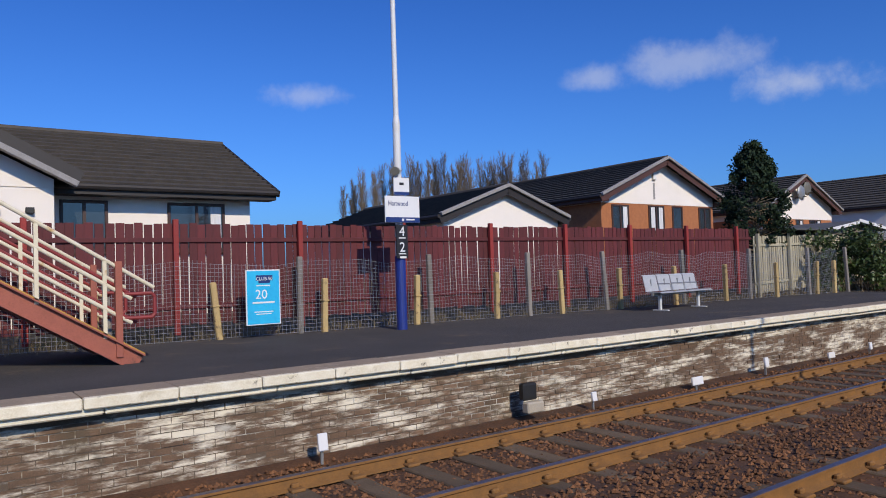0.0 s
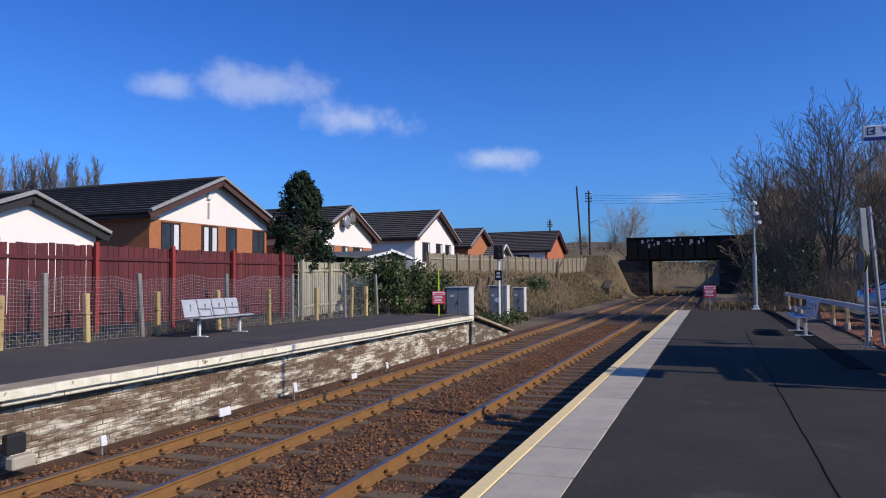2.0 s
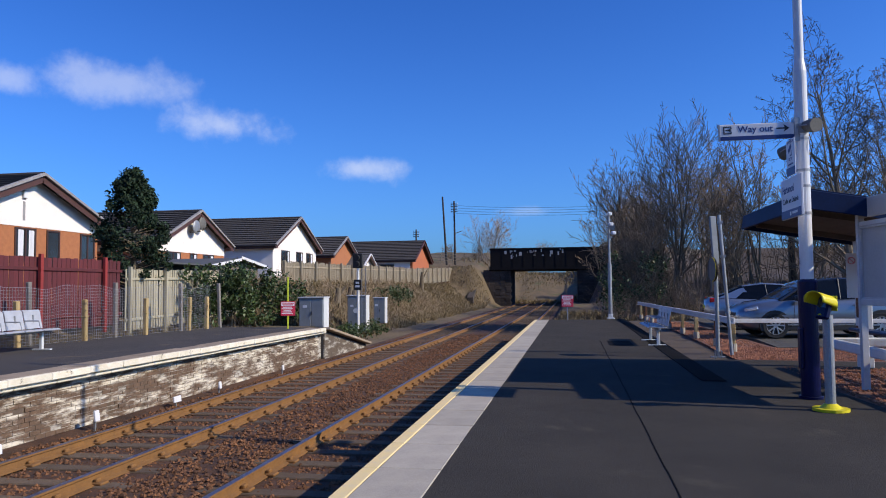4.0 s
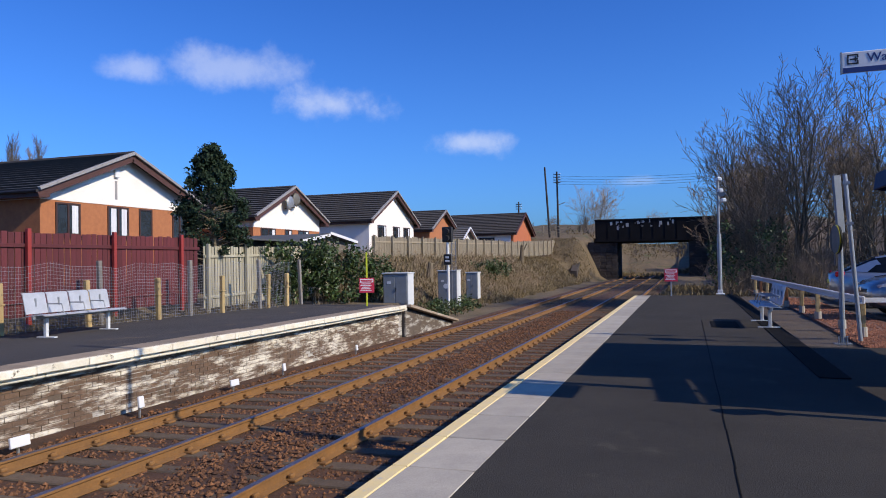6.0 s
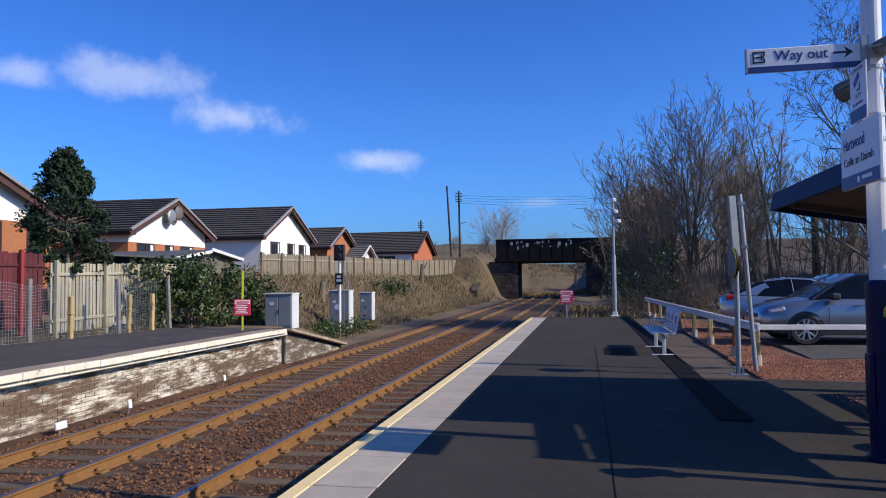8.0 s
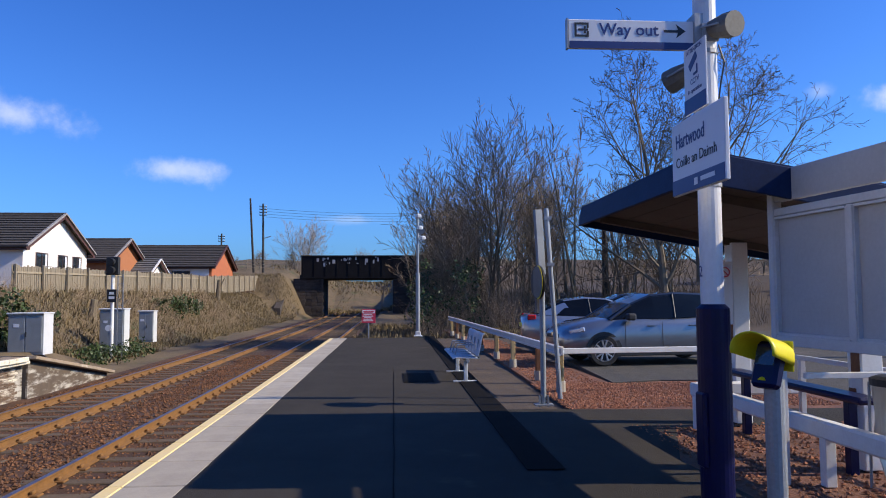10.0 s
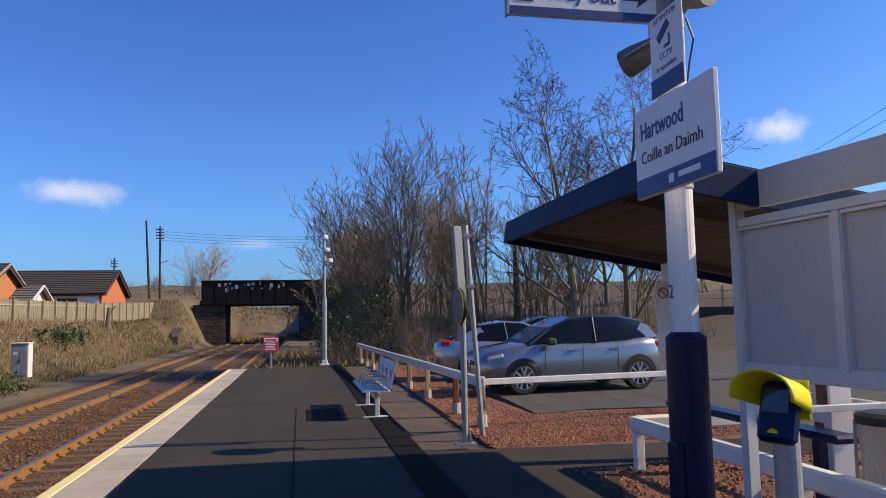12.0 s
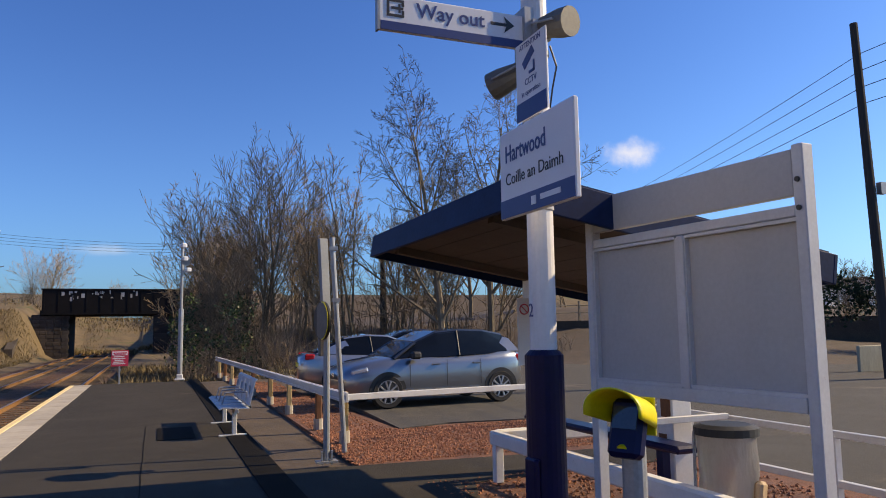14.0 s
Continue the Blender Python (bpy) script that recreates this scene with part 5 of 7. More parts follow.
for x in (0.0, -1.75):
    bm = box(bmesh.new(), (0, 0, 0), (0.03, run, 0.27), Matrix.Translation(along(run / 2, 0.0, x)) @ Matrix.Rotation(-ang, 4, "X"))
    box(bm, (0.04, 0, 0.12), (0.09, run, 0.02), Matrix.Translation(along(run / 2, 0.0, x)) @ Matrix.Rotation(-ang, 4, "X"))
    box(bm, (0.04, 0, -0.12), (0.09, run, 0.02), Matrix.Translation(along(run / 2, 0.0, x)) @ Matrix.Rotation(-ang, 4, "X"))
    part("stringer", bm, STAIR_RED, stair, "red oxide steel stringer")
    part("edge_strip", box(bmesh.new(), (0, 0, 0.14), (0.05, run, 0.02), Matrix.Translation(along(run / 2, 0.0, x)) @ Matrix.Rotation(-ang, 4, "X")), STAIR_YELLOW, stair)
    for k in range(7):
        s = 0.5 + 0.95 * k
        p = along(s, 0.1, x)
        part("baluster", boxes(((p[0], p[1], p[2] + 0.52), (0.05, 0.05, 1.04))), STAIR_CREAM, stair, "cream upright post")
    for up in (0.42, 0.75, 1.08):
        bm = bmesh.new()
        tube(bm, along(0.1 - 0.35 * (up > 1), up + 0.08, x), along(run, up + 0.08, x), 0.028, n=8)
        part("handrail", bm, STAIR_CREAM, stair, "cream handrail")
    for up in (0.55, 0.9):
        bm = bmesh.new()
        tube(bm, along(0.0, up, x - 0.1), along(run, up, x - 0.1), 0.024, n=8)
        part("inner_rail", bm, STAIR_DARKRED, stair, "dark red inner rail")
    part("newel", boxes(((x, -0.25, 0.75), (0.09, 0.09, 1.3)), bevel=0.006), STAIR_RED, stair, "red end post")
    bm = bmesh.new()
    lp = [(x, -0.25, 0.95), (x, 0.18, 0.95), (x, 0.22, 0.9), (x, 0.22, 0.66), (x, 0.18, 0.62), (x, -0.25, 0.62)]
    for p, q in zip(lp[:-1], lp[1:]):
        tube(bm, p, q, 0.026, n=8)
    part("rail_loop", bm, STAIR_DARKRED, stair, "dark red looped rail end")
bm = bmesh.new()
for k in range(30):
    s = 0.15 + 0.23 * k
    p = along(s, 0.06, -0.875)
    box(bm, p, (1.72, 0.28, 0.03))
    part_p = p
part("treads", bm, STAIR_RED, stair, "steel treads", kind="stuff")
bm = boxes(((-0.9, -4.4, 1.05), (0.1, 0.1, 2.1)), ((-0.2, -3.1, 0.7), (0.08, 0.08, 1.5)), ((-1.6, -3.1, 0.7), (0.08, 0.08, 1.5)), ((-0.2, -5.2, 1.3), (0.1, 0.1, 2.6)))
part("support", bm, STAIR_RED, stair)

# drain box and white marker plates along the far wall
for y, z, w, h in ((-2.25, -0.66, 0.12, 0.2), (7.1, -0.68, 0.12, 0.18), (4.9, -0.78, 0.3, 0.14), (9.6, -0.78, 0.26, 0.12), (11.4, -0.74, 0.1, 0.16), (2.3, -0.72, 0.1, 0.14), (15.0, -0.74, 0.1, 0.14)):
    m = thing("marker_plate", (-6.22, y, z), label="small white marker plate leaning by the platform wall", category="marker", group="marker plates")
    part("plate", box(bmesh.new(), (0, 0, 0), (0.04, w, h), pose(0, 0, 0, 0, -8, 0), bevel=0.008), SIGN_WHITE, m)
    part("stake", boxes(((-0.03, 0, -h * 0.5 - 0.06), (0.03, 0.03, 0.2))), STEEL_GALV, m)
dr = thing("drain_outlet", (-6.33, 1.05, -0.5), label="dark drain outlet in the platform wall", category="drain")
part("hood", boxes(((0, 0, 0), (0.12, 0.26, 0.24)), bevel=0.02), BLACK, dr)
part("pad", boxes(((0.05, 0.05, -0.22), (0.14, 0.32, 0.16)), bevel=0.02), SLAB, dr)

# ---- shelter and its surroundings ----
shelter = thing("waiting_shelter", label="waiting canopy with dark blue roof on rusty cream columns", category="shelter")
canopy = new("canopy")
canopy.parent = shelter
canopy.matrix_basis = Matrix.Translation((4.72, 0, 2.5)) @ Matrix.Rotation(radians(10), 4, "Y") @ Matrix.Translation((-4.72, 0, -2.5))
RX0, RX1, RY0, RY1, RZ0 = 4.72, 7.7, 6.4, 10.05, 2.42
part("roof", boxes((((RX0 + RX1) / 2, (RY0 + RY1) / 2, RZ0 + 0.25), (RX1 - RX0 - 0.1, RY1 - RY0 - 0.1, 0.06))), ROOF_BLUE, canopy, "dark blue roof sheet")
for c, s in ((((RX0 + 0.02), (RY0 + RY1) / 2, RZ0 + 0.13), (0.04, RY1 - RY0, 0.25)), ((RX1 - 0.02, (RY0 + RY1) / 2, RZ0 + 0.13), (0.04, RY1 - RY0, 0.25)), (((RX0 + RX1) / 2, RY0 + 0.02, RZ0 + 0.13), (RX1 - RX0 - 0.08, 0.04, 0.25)), (((RX0 + RX1) / 2, RY1 - 0.02, RZ0 + 0.13), (RX1 - RX0 - 0.08, 0.04, 0.25))):
    part("fascia", boxes((c, s), bevel=0.006), ROOF_BLUE, canopy, "dark blue fascia")
for k in range(8):
    part("soffit_panel", boxes(((RX0 + 0.24 + 0.357 * k, (RY0 + RY1) / 2, RZ0 + 0.10), (0.345, RY1 - RY0 - 0.1, 0.02))), SOFFIT, canopy)
for y in (7.1, 9.45):
    part("column", boxes(((6.5, y, 1.08), (0.2, 0.2, 2.16)), bevel=0.01), WHITE_PAINT, shelter, "cream column with rust")
    part("rust", boxes(((6.397, y - 0.02, 1.15), (0.004, 0.12, 0.62)), ((6.397, y + 0.03, 0.5), (0.004, 0.1, 0.4))), RUST, shelter)
    part("beam", boxes(((6.2, y, RZ0 + 0.05), (2.7, 0.1, 0.08))), SOFFIT, canopy)
part("notice", boxes(((6.29, 9.32, 1.55), (0.17, 0.012, 0.75)), bevel=0.003), SIGN_WHITE, shelter, "white no-smoking notice")
bm = bmesh.new()
for k in range(20):
    a0, a1 = 2 * math.pi * k / 20, 2 * math.pi * (k + 1) / 20
    tube(bm, (6.29 + 0.055 * math.cos(a0), 9.31, 1.80 + 0.055 * math.sin(a0)), (6.29 + 0.055 * math.cos(a1), 9.31, 1.80 + 0.055 * math.sin(a1)), 0.007, n=5)
tube(bm, (6.25, 9.31, 1.84), (6.33, 9.31, 1.76), 0.006, n=5)
part("red_ring", bm, SIGN_RED, shelter)
perch = thing("perch_seat", label="dark blue perch seat under the canopy", category="seat")
part("seat", boxes(((6.2, 7.8, 0.66), (0.22, 2.44, 0.06)), bevel=0.02), BLUE_PAINT, perch)
for y in (6.95, 8.8):
    part("leg", boxes(((6.25, y, 0.31), (0.08, 0.08, 0.64)), bevel=0.006), BLUE_PAINT, perch)

low = thing("low_barrier", label="thick white painted low barrier rail with chipped paint", category="barrier")
part("rail", boxes(((5.82, 6.6, 0.44), (0.11, 5.2, 0.15)), bevel=0.02), WHITE_PAINT, low)
part("return_rail", boxes(((6.5, 9.2, 0.44), (1.3, 0.11, 0.15)), bevel=0.02), WHITE_PAINT, low)
for y in (4.3, 6.6, 9.1):
    part("post", boxes(((5.82, y, 0.19), (0.09, 0.09, 0.4)), bevel=0.006), WHITE_PAINT, low)
thin = thing("tube_barrier", label="thin white painted square-tube barrier", category="barrier")
part("rail", boxes(((6.9, 6.6, 0.82), (0.05, 4.6, 0.05)), bevel=0.004), GREY_PAINT, thin)
part("rail", boxes(((6.9, 6.6, 0.48), (0.05, 4.6, 0.05)), bevel=0.004), GREY_PAINT, thin)
part("cross_rail", boxes(((6.35, 6.9, 0.84), (1.05, 0.05, 0.05)), bevel=0.004), GREY_PAINT, thin)
for y in (4.4, 5.9, 7.4, 8.8):
    part("post", boxes(((6.9, y, 0.41), (0.06, 0.06, 0.82)), bevel=0.004), GREY_PAINT, thin)

# notice board
nb = thing("notice_board", (5.58, 5.80, 0), -84.0, "empty grey notice board in a white steel frame on two legs", "notice board")
# local x runs along the board towards the camera's side, local y points away from the track
HALF = 0.885
nb.scale = (1, 1, 1.03)
for sx in (-1, 1):
    part("leg", boxes(((sx * HALF, 0, 1.24), (0.07, 0.09, 2.5)), bevel=0.006), GREY_PAINT, nb, "white square leg")
part("header", boxes(((0, -0.01, 2.345), (2 * HALF - 0.08, 0.05, 0.25)), bevel=0.005), PANEL_GREY, nb, "plain header panel")
part("top_rail", boxes(((0, 0, 2.14), (2 * HALF - 0.08, 0.07, 0.06)), bevel=0.005), GREY_PAINT, nb)
part("bottom_rail", boxes(((0, 0, 1.13), (2 * HALF - 0.08, 0.09, 0.08)), bevel=0.005), GREY_PAINT, nb)
part("mullion", boxes(((0.02, -0.01, 1.635), (0.055, 0.08, 0.94)), bevel=0.004), GREY_PAINT, nb)
for sx in (-0.435, 0.455):
    part("panel", boxes(((sx, 0.01, 1.635), (0.80, 0.02, 0.90))), PANEL_GREY, nb, "grey backing panel")
    part("inner_frame", boxes(((sx - 0.41, -0.015, 1.635), (0.022, 0.04, 0.92)), ((sx + 0.41, -0.015, 1.635), (0.022, 0.04, 0.92)), ((sx, -0.015, 2.095), (0.80, 0.04, 0.02)), ((sx, -0.015, 1.18), (0.80, 0.04, 0.02))), GREY_PAINT, nb)
part("bolt", tubes(((HALF, -0.05, 2.3), (HALF, -0.06, 2.3), 0.015), ((HALF, -0.05, 2.15), (HALF, -0.06, 2.15), 0.015), n=8), BLACK, nb)

# help point with a yellow hood
hp = thing("card_reader", (4.43, 4.85, 0), -64, "card reader under a yellow hood on a grey post", "card reader")
part("post", tubes(((0, 0.03, 0), (0, 0.03, 1.06), 0.055), n=16), STEEL_GALV, hp, "grey steel post")
part("base", tubes(((0, 0.03, 0), (0, 0.03, 0.03), 0.19), ((0, 0.03, 0.03), (0, 0.03, 0.08), 0.12, 0.06), n=18), YELLOW, hp, "yellow base cover")
rd = part("reader", box(bmesh.new(), (0, 0, 0), (0.16, 0.08, 0.26), Matrix.Translation((0.0, -0.01, 1.14)) @ pose(0, 0, 0, -18, 0, 0), bevel=0.02), BLUE_PAINT, hp, "dark blue reader")
part("screen", box(bmesh.new(), (0, -0.047, 0.04), (0.12, 0.006, 0.10), Matrix.Translation((0.0, -0.006, 1.14)) @ pose(0, 0, 0, -18, 0, 0)), GLASS, rd)
part("target", tube(bmesh.new(), (0.0, -0.062, 1.055), (0.0, -0.074, 1.051), 0.028, n=16), YELLOW, rd, "yellow target disc")
# a flared hood: a narrow arch at the back, a wide one with cut-back cheeks in front
hood = bmesh.new()
shells = []
for thick in (0.0, 0.008):
    rows = []
    for k in range(7):
        f = k / 6
        half, rise_h, span = 0.088 + 0.045 * f, 0.07 + 0.03 * f, 112 - 14 * f
        row = []
        for q in range(15):
            a = radians(-span + 2 * span * q / 14)
            row.append(hood.verts.new(((half - thick) * math.sin(a) * 1.05, 0.09 - 0.25 * f, 1.20 + 0.035 * f + (rise_h - thick) * math.cos(a) - (0.06 * (1 - f * 0.5) * max(0.0, -math.cos(a) + 0.25)))))
        rows.append(row)
    shells.append(rows)
for rows in shells:
    for ra, rb in zip(rows[:-1], rows[1:]):
        for q in range(14):
            hood.faces.new((ra[q], ra[q + 1], rb[q + 1], rb[q]))
out_s, in_s = shells
for q in range(14):
    hood.faces.new((out_s[-1][q], out_s[-1][q + 1], in_s[-1][q + 1], in_s[-1][q]))
for k in range(6):
    for q in (0, 14):
        hood.faces.new((out_s[k][q], out_s[k + 1][q], in_s[k + 1][q], in_s[k][q]))
bmesh.ops.recalc_face_normals(hood, faces=hood.faces)
part("hood", hood, YELLOW, hp, "bright yellow plastic hood", smooth=True)
part("hood_back", boxes(((0, 0.088, 1.19), (0.17, 0.012, 0.17)), bevel=0.004), YELLOW, hp)

# bag bin
bn = thing("litter_bin", (6.05, 6.02, -0.10), label="clear bag litter bin hung from a black-lidded ring", category="bin")
bn.scale = (0.9, 0.9, 1.0)
part("post", boxes(((0.26, 0.1, 0.5), (0.07, 0.07, 1.0)), bevel=0.006), GREY_PAINT, bn)
bm = bmesh.new()
tube(bm, (0, 0, 0.96), (0, 0, 1.01), 0.235, n=26)
tube(bm, (0, 0, 1.01), (0, 0, 1.03), 0.235, 0.18, n=26)
part("lid", bm, BLACK, bn, "black plastic lid ring")
bm = bmesh.new()
prev = None
for k in range(11):
    z = 0.22 + 0.075 * k
    r = 0.13 + 0.08 * min(1, k / 4)
    ringv = [bm.verts.new(((r + 0.014 * math.sin(7 * j + k * 1.3) * (1 - abs(k - 5) / 7)) * math.cos(2 * math.pi * j / 28), (r + 0.014 * math.sin(5 * j + k)) * math.sin(2 * math.pi * j / 28), z)) for j in range(28)]
    if prev:
        for j in range(28):
            bm.faces.new((prev[j], prev[(j + 1) % 28], ringv[(j + 1) % 28], ringv[j]))
    else:
        bm.faces.new(ringv[::-1])
    prev = ringv
part("bag", bm, BAG, bn, "clear plastic bag", smooth=True)
part("rubbish", box(bmesh.new(), (-0.12, -0.16, 0.5), (0.2, 0.06, 0.36), pose(0, 0, 0, 6, 10, 35), bevel=0.02), LITTER_BROWN, bn, "brown paper inside")
part("frame", tubes(((0.2, 0.09, 0.98), (0.26, 0.1, 0.98), 0.02), ((-0.2, 0.12, 0.98), (-0.2, 0.14, 0.2), 0.012), n=8), STEEL_GALV, bn)

# sign post with a round disc, and the leaning post
ms = thing("disc_sign", (4.42, 11.0, 0), label="grey post with a round sign seen edge-on", category="sign")
part("post", tubes(((0, 0, 0), (0, 0, 1.85), 0.04), n=12), STEEL_GALV, ms)
part("foot", boxes(((-0.06, -0.02, 0.06), (0.02, 0.05, 0.16)), ((0.06, -0.02, 0.06), (0.02, 0.05, 0.16)), ((0, 0, 0.012), (0.26, 0.16, 0.024))), STEEL_GALV, ms)
part("disc", tubes(((-0.07, -0.015, 1.72), (-0.045, -0.01, 1.72), 0.24), n=24), SIGN_BLACK, ms, "dark back of the disc")
part("face", tubes(((-0.078, -0.016, 1.72), (-0.071, -0.015, 1.72), 0.225), n=24), SPEAKER, ms, "dull grey face")
part("rim", tubes(((-0.0705, -0.0155, 1.72), (-0.066, -0.015, 1.72), 0.238), n=24), YELLOW, ms)
part("box", boxes(((-0.02, 0.12, 1.45), (0.10, 0.12, 0.34)), bevel=0.008), BROWN_PLANK, ms)
lp = thing("leaning_post", (4.80, 11.62, 0), label="grey steel post leaning slightly with a narrow panel on top", category="post")
part("post", tubes(((0, 0, 0), (-0.16, 0.06, 2.85), 0.035), n=10), STEEL_GALV, lp)
part("panel", box(bmesh.new(), (-0.16, 0.05, 2.34), (0.13, 0.06, 0.98), pose(0, 0, 0, 0, -3.2, 20), bevel=0.01), CABINET_GREY, lp, "grey edge-on panel")
for x, y, z in ((-0.11, 0.03, 2.0), (-0.14, 0.05, 2.7)):
    part("clip", boxes(((x, y, z), (0.1, 0.1, 0.05))), STEEL_GALV, lp)

# barrier along the car park
bar = thing("post_rail_barrier", label="low pale rail on short rusty posts by the car park", category="barrier")
p0, p1 = Vector((4.95, 12.1, 0.66)), Vector((4.50, 29.2, 0.66))
bm = bmesh.new()
d = p1 - p0
m = Matrix.Translation((p0 + p1) / 2) @ d.to_track_quat("Y", "Z").to_matrix().to_4x4()
box(bm, (0, 0, 0), (0.05, d.length, 0.14), m, bevel=0.01)
box(bm, (-0.035, 0, 0.05), (0.03, d.length, 0.03), m)
box(bm, (-0.035, 0, -0.05), (0.03, d.length, 0.03), m)
part("rail", bm, GREY_PAINT, bar, "white galvanised rail")
for k, y in enumerate((12.4, 14.0, 16.4, 18.5, 21.0, 23.2, 25.2, 27.0, 28.7)):
    x = 4.95 - 0.45 * (y - 12.1) / 17.1 + 0.05
    ps = part("post", boxes(((x, y, 0.36), (0.09, 0.10, 0.72)), bevel=0.01), RUST if k % 3 == 1 else YELLOW_POST, bar, "short chipped post")
    part("collar", tubes(((x, y, 0), (x, y, 0.17), 0.075), n=10), SLAB, ps)
p0, p1 = Vector((4.95, 12.15, 0.66)), Vector((8.4, 12.9, 0.62))
d = p1 - p0
part("side_rail", box(bmesh.new(), (0, 0, 0), (0.04, d.length, 0.09), Matrix.Translation((p0 + p1) / 2) @ d.to_track_quat("Y", "Z").to_matrix().to_4x4(), bevel=0.008), GREY_PAINT, bar)
part("side_post", boxes(((8.35, 12.9, 0.3), (0.08, 0.08, 0.64))), GREY_PAINT, bar)

# ---- trees and plants ----


def limb(V, F, p, q, r0, r1, n):
    p, q = np.asarray(p, float), np.asarray(q, float)
    d = q - p
    L = np.linalg.norm(d)
    if L < 1e-5:
        return
    d = d / L
    u = np.cross(d, (0.31, 0.95, 0.1))
    u /= np.linalg.norm(u)
    w = np.cross(d, u)
    i = len(V)
    for c, r in ((p, r0), (q, r1)):
        for k in range(n):
            a = 2 * math.pi * k / n
            V.append(c + r * (math.cos(a) * u + math.sin(a) * w))
    for k in range(n):
        F.append((i + k, i + (k + 1) % n, i + n + (k + 1) % n, i + n + k))


def grow(g, p, d, length, r, level, style, trunk, twig):
    """One branch as a smooth tapered arc, with shoots that leave it at a narrow angle."""
    top, kids, angle, ratio, bare, lift, wob, rmin = style
    seg = (7, 5, 4, 3)[min(level, 3)]
    V, F = trunk if level < 2 else twig
    n = 7 if level == 0 else (5 if level == 1 else 3)
    pos, d = np.array(p, float), np.array(d, float)
    step, rad = length / seg, r
    spin = g.uniform(0, 2 * math.pi)
    for k in range(seg):
        f = (k + 1) / seg
        d = d + g.normal(0, wob[level], 3) + np.array([0, 0, lift[level]])
        d /= np.linalg.norm(d)
        nxt = pos + d * step
        r2 = max(r * (1 - 0.8 * f), rmin)
        limb(V, F, pos, nxt, rad, r2, n)
        if level < top and f > bare[level]:
            for _ in range(kids[level]):
                spin += 2.4 + g.normal(0, 0.35)
                u = np.cross(d, (0.2, 0.9, 0.37))
                u /= np.linalg.norm(u)
                w = np.cross(d, u)
                a = radians(angle[level]) * g.uniform(0.7, 1.3)
                nd = d * math.cos(a) + (u * math.cos(spin) + w * math.sin(spin)) * math.sin(a)
                start = pos + (nxt - pos) * g.uniform(0, 1)
                grow(g, start, nd, length * ratio[level] * g.uniform(0.75, 1.2) * (1.15 - 0.6 * f), max(r2 * 0.6, rmin), level + 1, style, trunk, twig)
        pos, rad = nxt, r2


# levels, shoots per piece, angle of the shoots, their length, bare share of the stem, rise, waver, least radius
FAN = (3, (2, 1, 2), (36, 36, 34), (0.64, 0.58, 0.48), (0.2, 0.15, 0.1), (0.03, 0.07, 0.06, 0.05), (0.05, 0.07, 0.09, 0.10), 0.0095)
SLIM = (3, (1, 2, 1), (26, 32, 34), (0.42, 0.50, 0.50), (0.3, 0.2, 0.1), (0.04, 0.10, 0.08, 0.05), (0.04, 0.06, 0.08, 0.10), 0.0095)
BIRCH = (4, (3, 2, 1, 2), (42, 42, 42, 40), (0.54, 0.54, 0.50, 0.50), (0.28, 0.2, 0.15, 0.1), (0.03, 0.09, 0.04, 0.0, -0.04), (0.05, 0.10, 0.14, 0.16, 0.18), 0.0085)
POPLAR = (2, (7, 3), (20, 26), (0.25, 0.5), (0.12, 0.1), (0.04, 0.12, 0.08), (0.012, 0.04, 0.06), 0.016)


def bare_tree(name, seed, h, style, label, twig_mat=None, stems=1, r=0.13, lean=0.24, group=""):
    g = np.random.default_rng(seed)
    t = thing(name, label=label, category="tree", group=group)
    twig = ([], [])
    for s in range(stems):
        trunk = ([], [])
        way = (g.normal(0, 0.03), g.normal(0, 0.03), 1) if stems == 1 else (g.normal(0, lean), g.normal(0, lean), 1)
        base = (0, 0, -0.2) if stems == 1 else (g.normal(0, 0.3), g.normal(0, 0.3), -0.2)
        grow(g, base, way, h * g.uniform(0.75, 1.0), r * (1 if stems == 1 else 0.6), 0, style, trunk, twig)
        raw("trunk", *trunk, BARK, t, "bare brown trunk and limbs")
    raw("crown", *twig, twig_mat or TWIG, t, "crown of bare twigs")
    return t


def put(tree, x, y, s, rz):
    z = float(height(np.array(x), np.array(y)))
    return copy_thing(tree, Matrix.Translation((x, y, z - 0.05)) @ pose(0, 0, 0, 0, 0, rz) @ Matrix.Diagonal((s, s, s, 1)))


WOOD = "bare trees of the wood"
A1 = bare_tree("bare_tree", 21, 7.6, FAN, "bare deciduous tree with a wide fan of ascending branches", stems=4, r=0.15, lean=0.2, group=WOOD)
A2 = bare_tree("bare_tree", 22, 7.0, SLIM, "slender bare tree with upright stems", stems=4, r=0.10, lean=0.12, group=WOOD)
A3 = bare_tree("bare_tree", 23, 5.2, FAN, "low bare tree with spreading twigs", stems=3, r=0.11, lean=0.35, group=WOOD)
A4 = bare_tree("birch_tree", 24, 12.4, BIRCH, "tall bare birch with fine drooping twigs", twig_mat=TWIG_GREY, r=0.19, group=WOOD)
A5 = bare_tree("birch_tree", 29, 12.8, BIRCH, "tall bare birch with a rounded open crown", twig_mat=TWIG_GREY, r=0.19, group=WOOD)
g = np.random.default_rng(5)
for t, first in ((A1, (7.3, 37.5, 1.12, 10)), (A2, (9.6, 37.5, 1.08, 80)), (A3, (4.6, 37.5, 1.12, 0)), (A4, (14.6, 33.0, 1.0, 30)), (A5, (17.6, 34.0, 1.0, 100))):
    x, y, s, rz = first
    t.matrix_basis = Matrix.Translation((x, y, float(height(np.array(x), np.array(y))) - 0.05)) @ pose(0, 0, 0, 0, 0, rz) @ Matrix.Diagonal((s, s, s, 1))
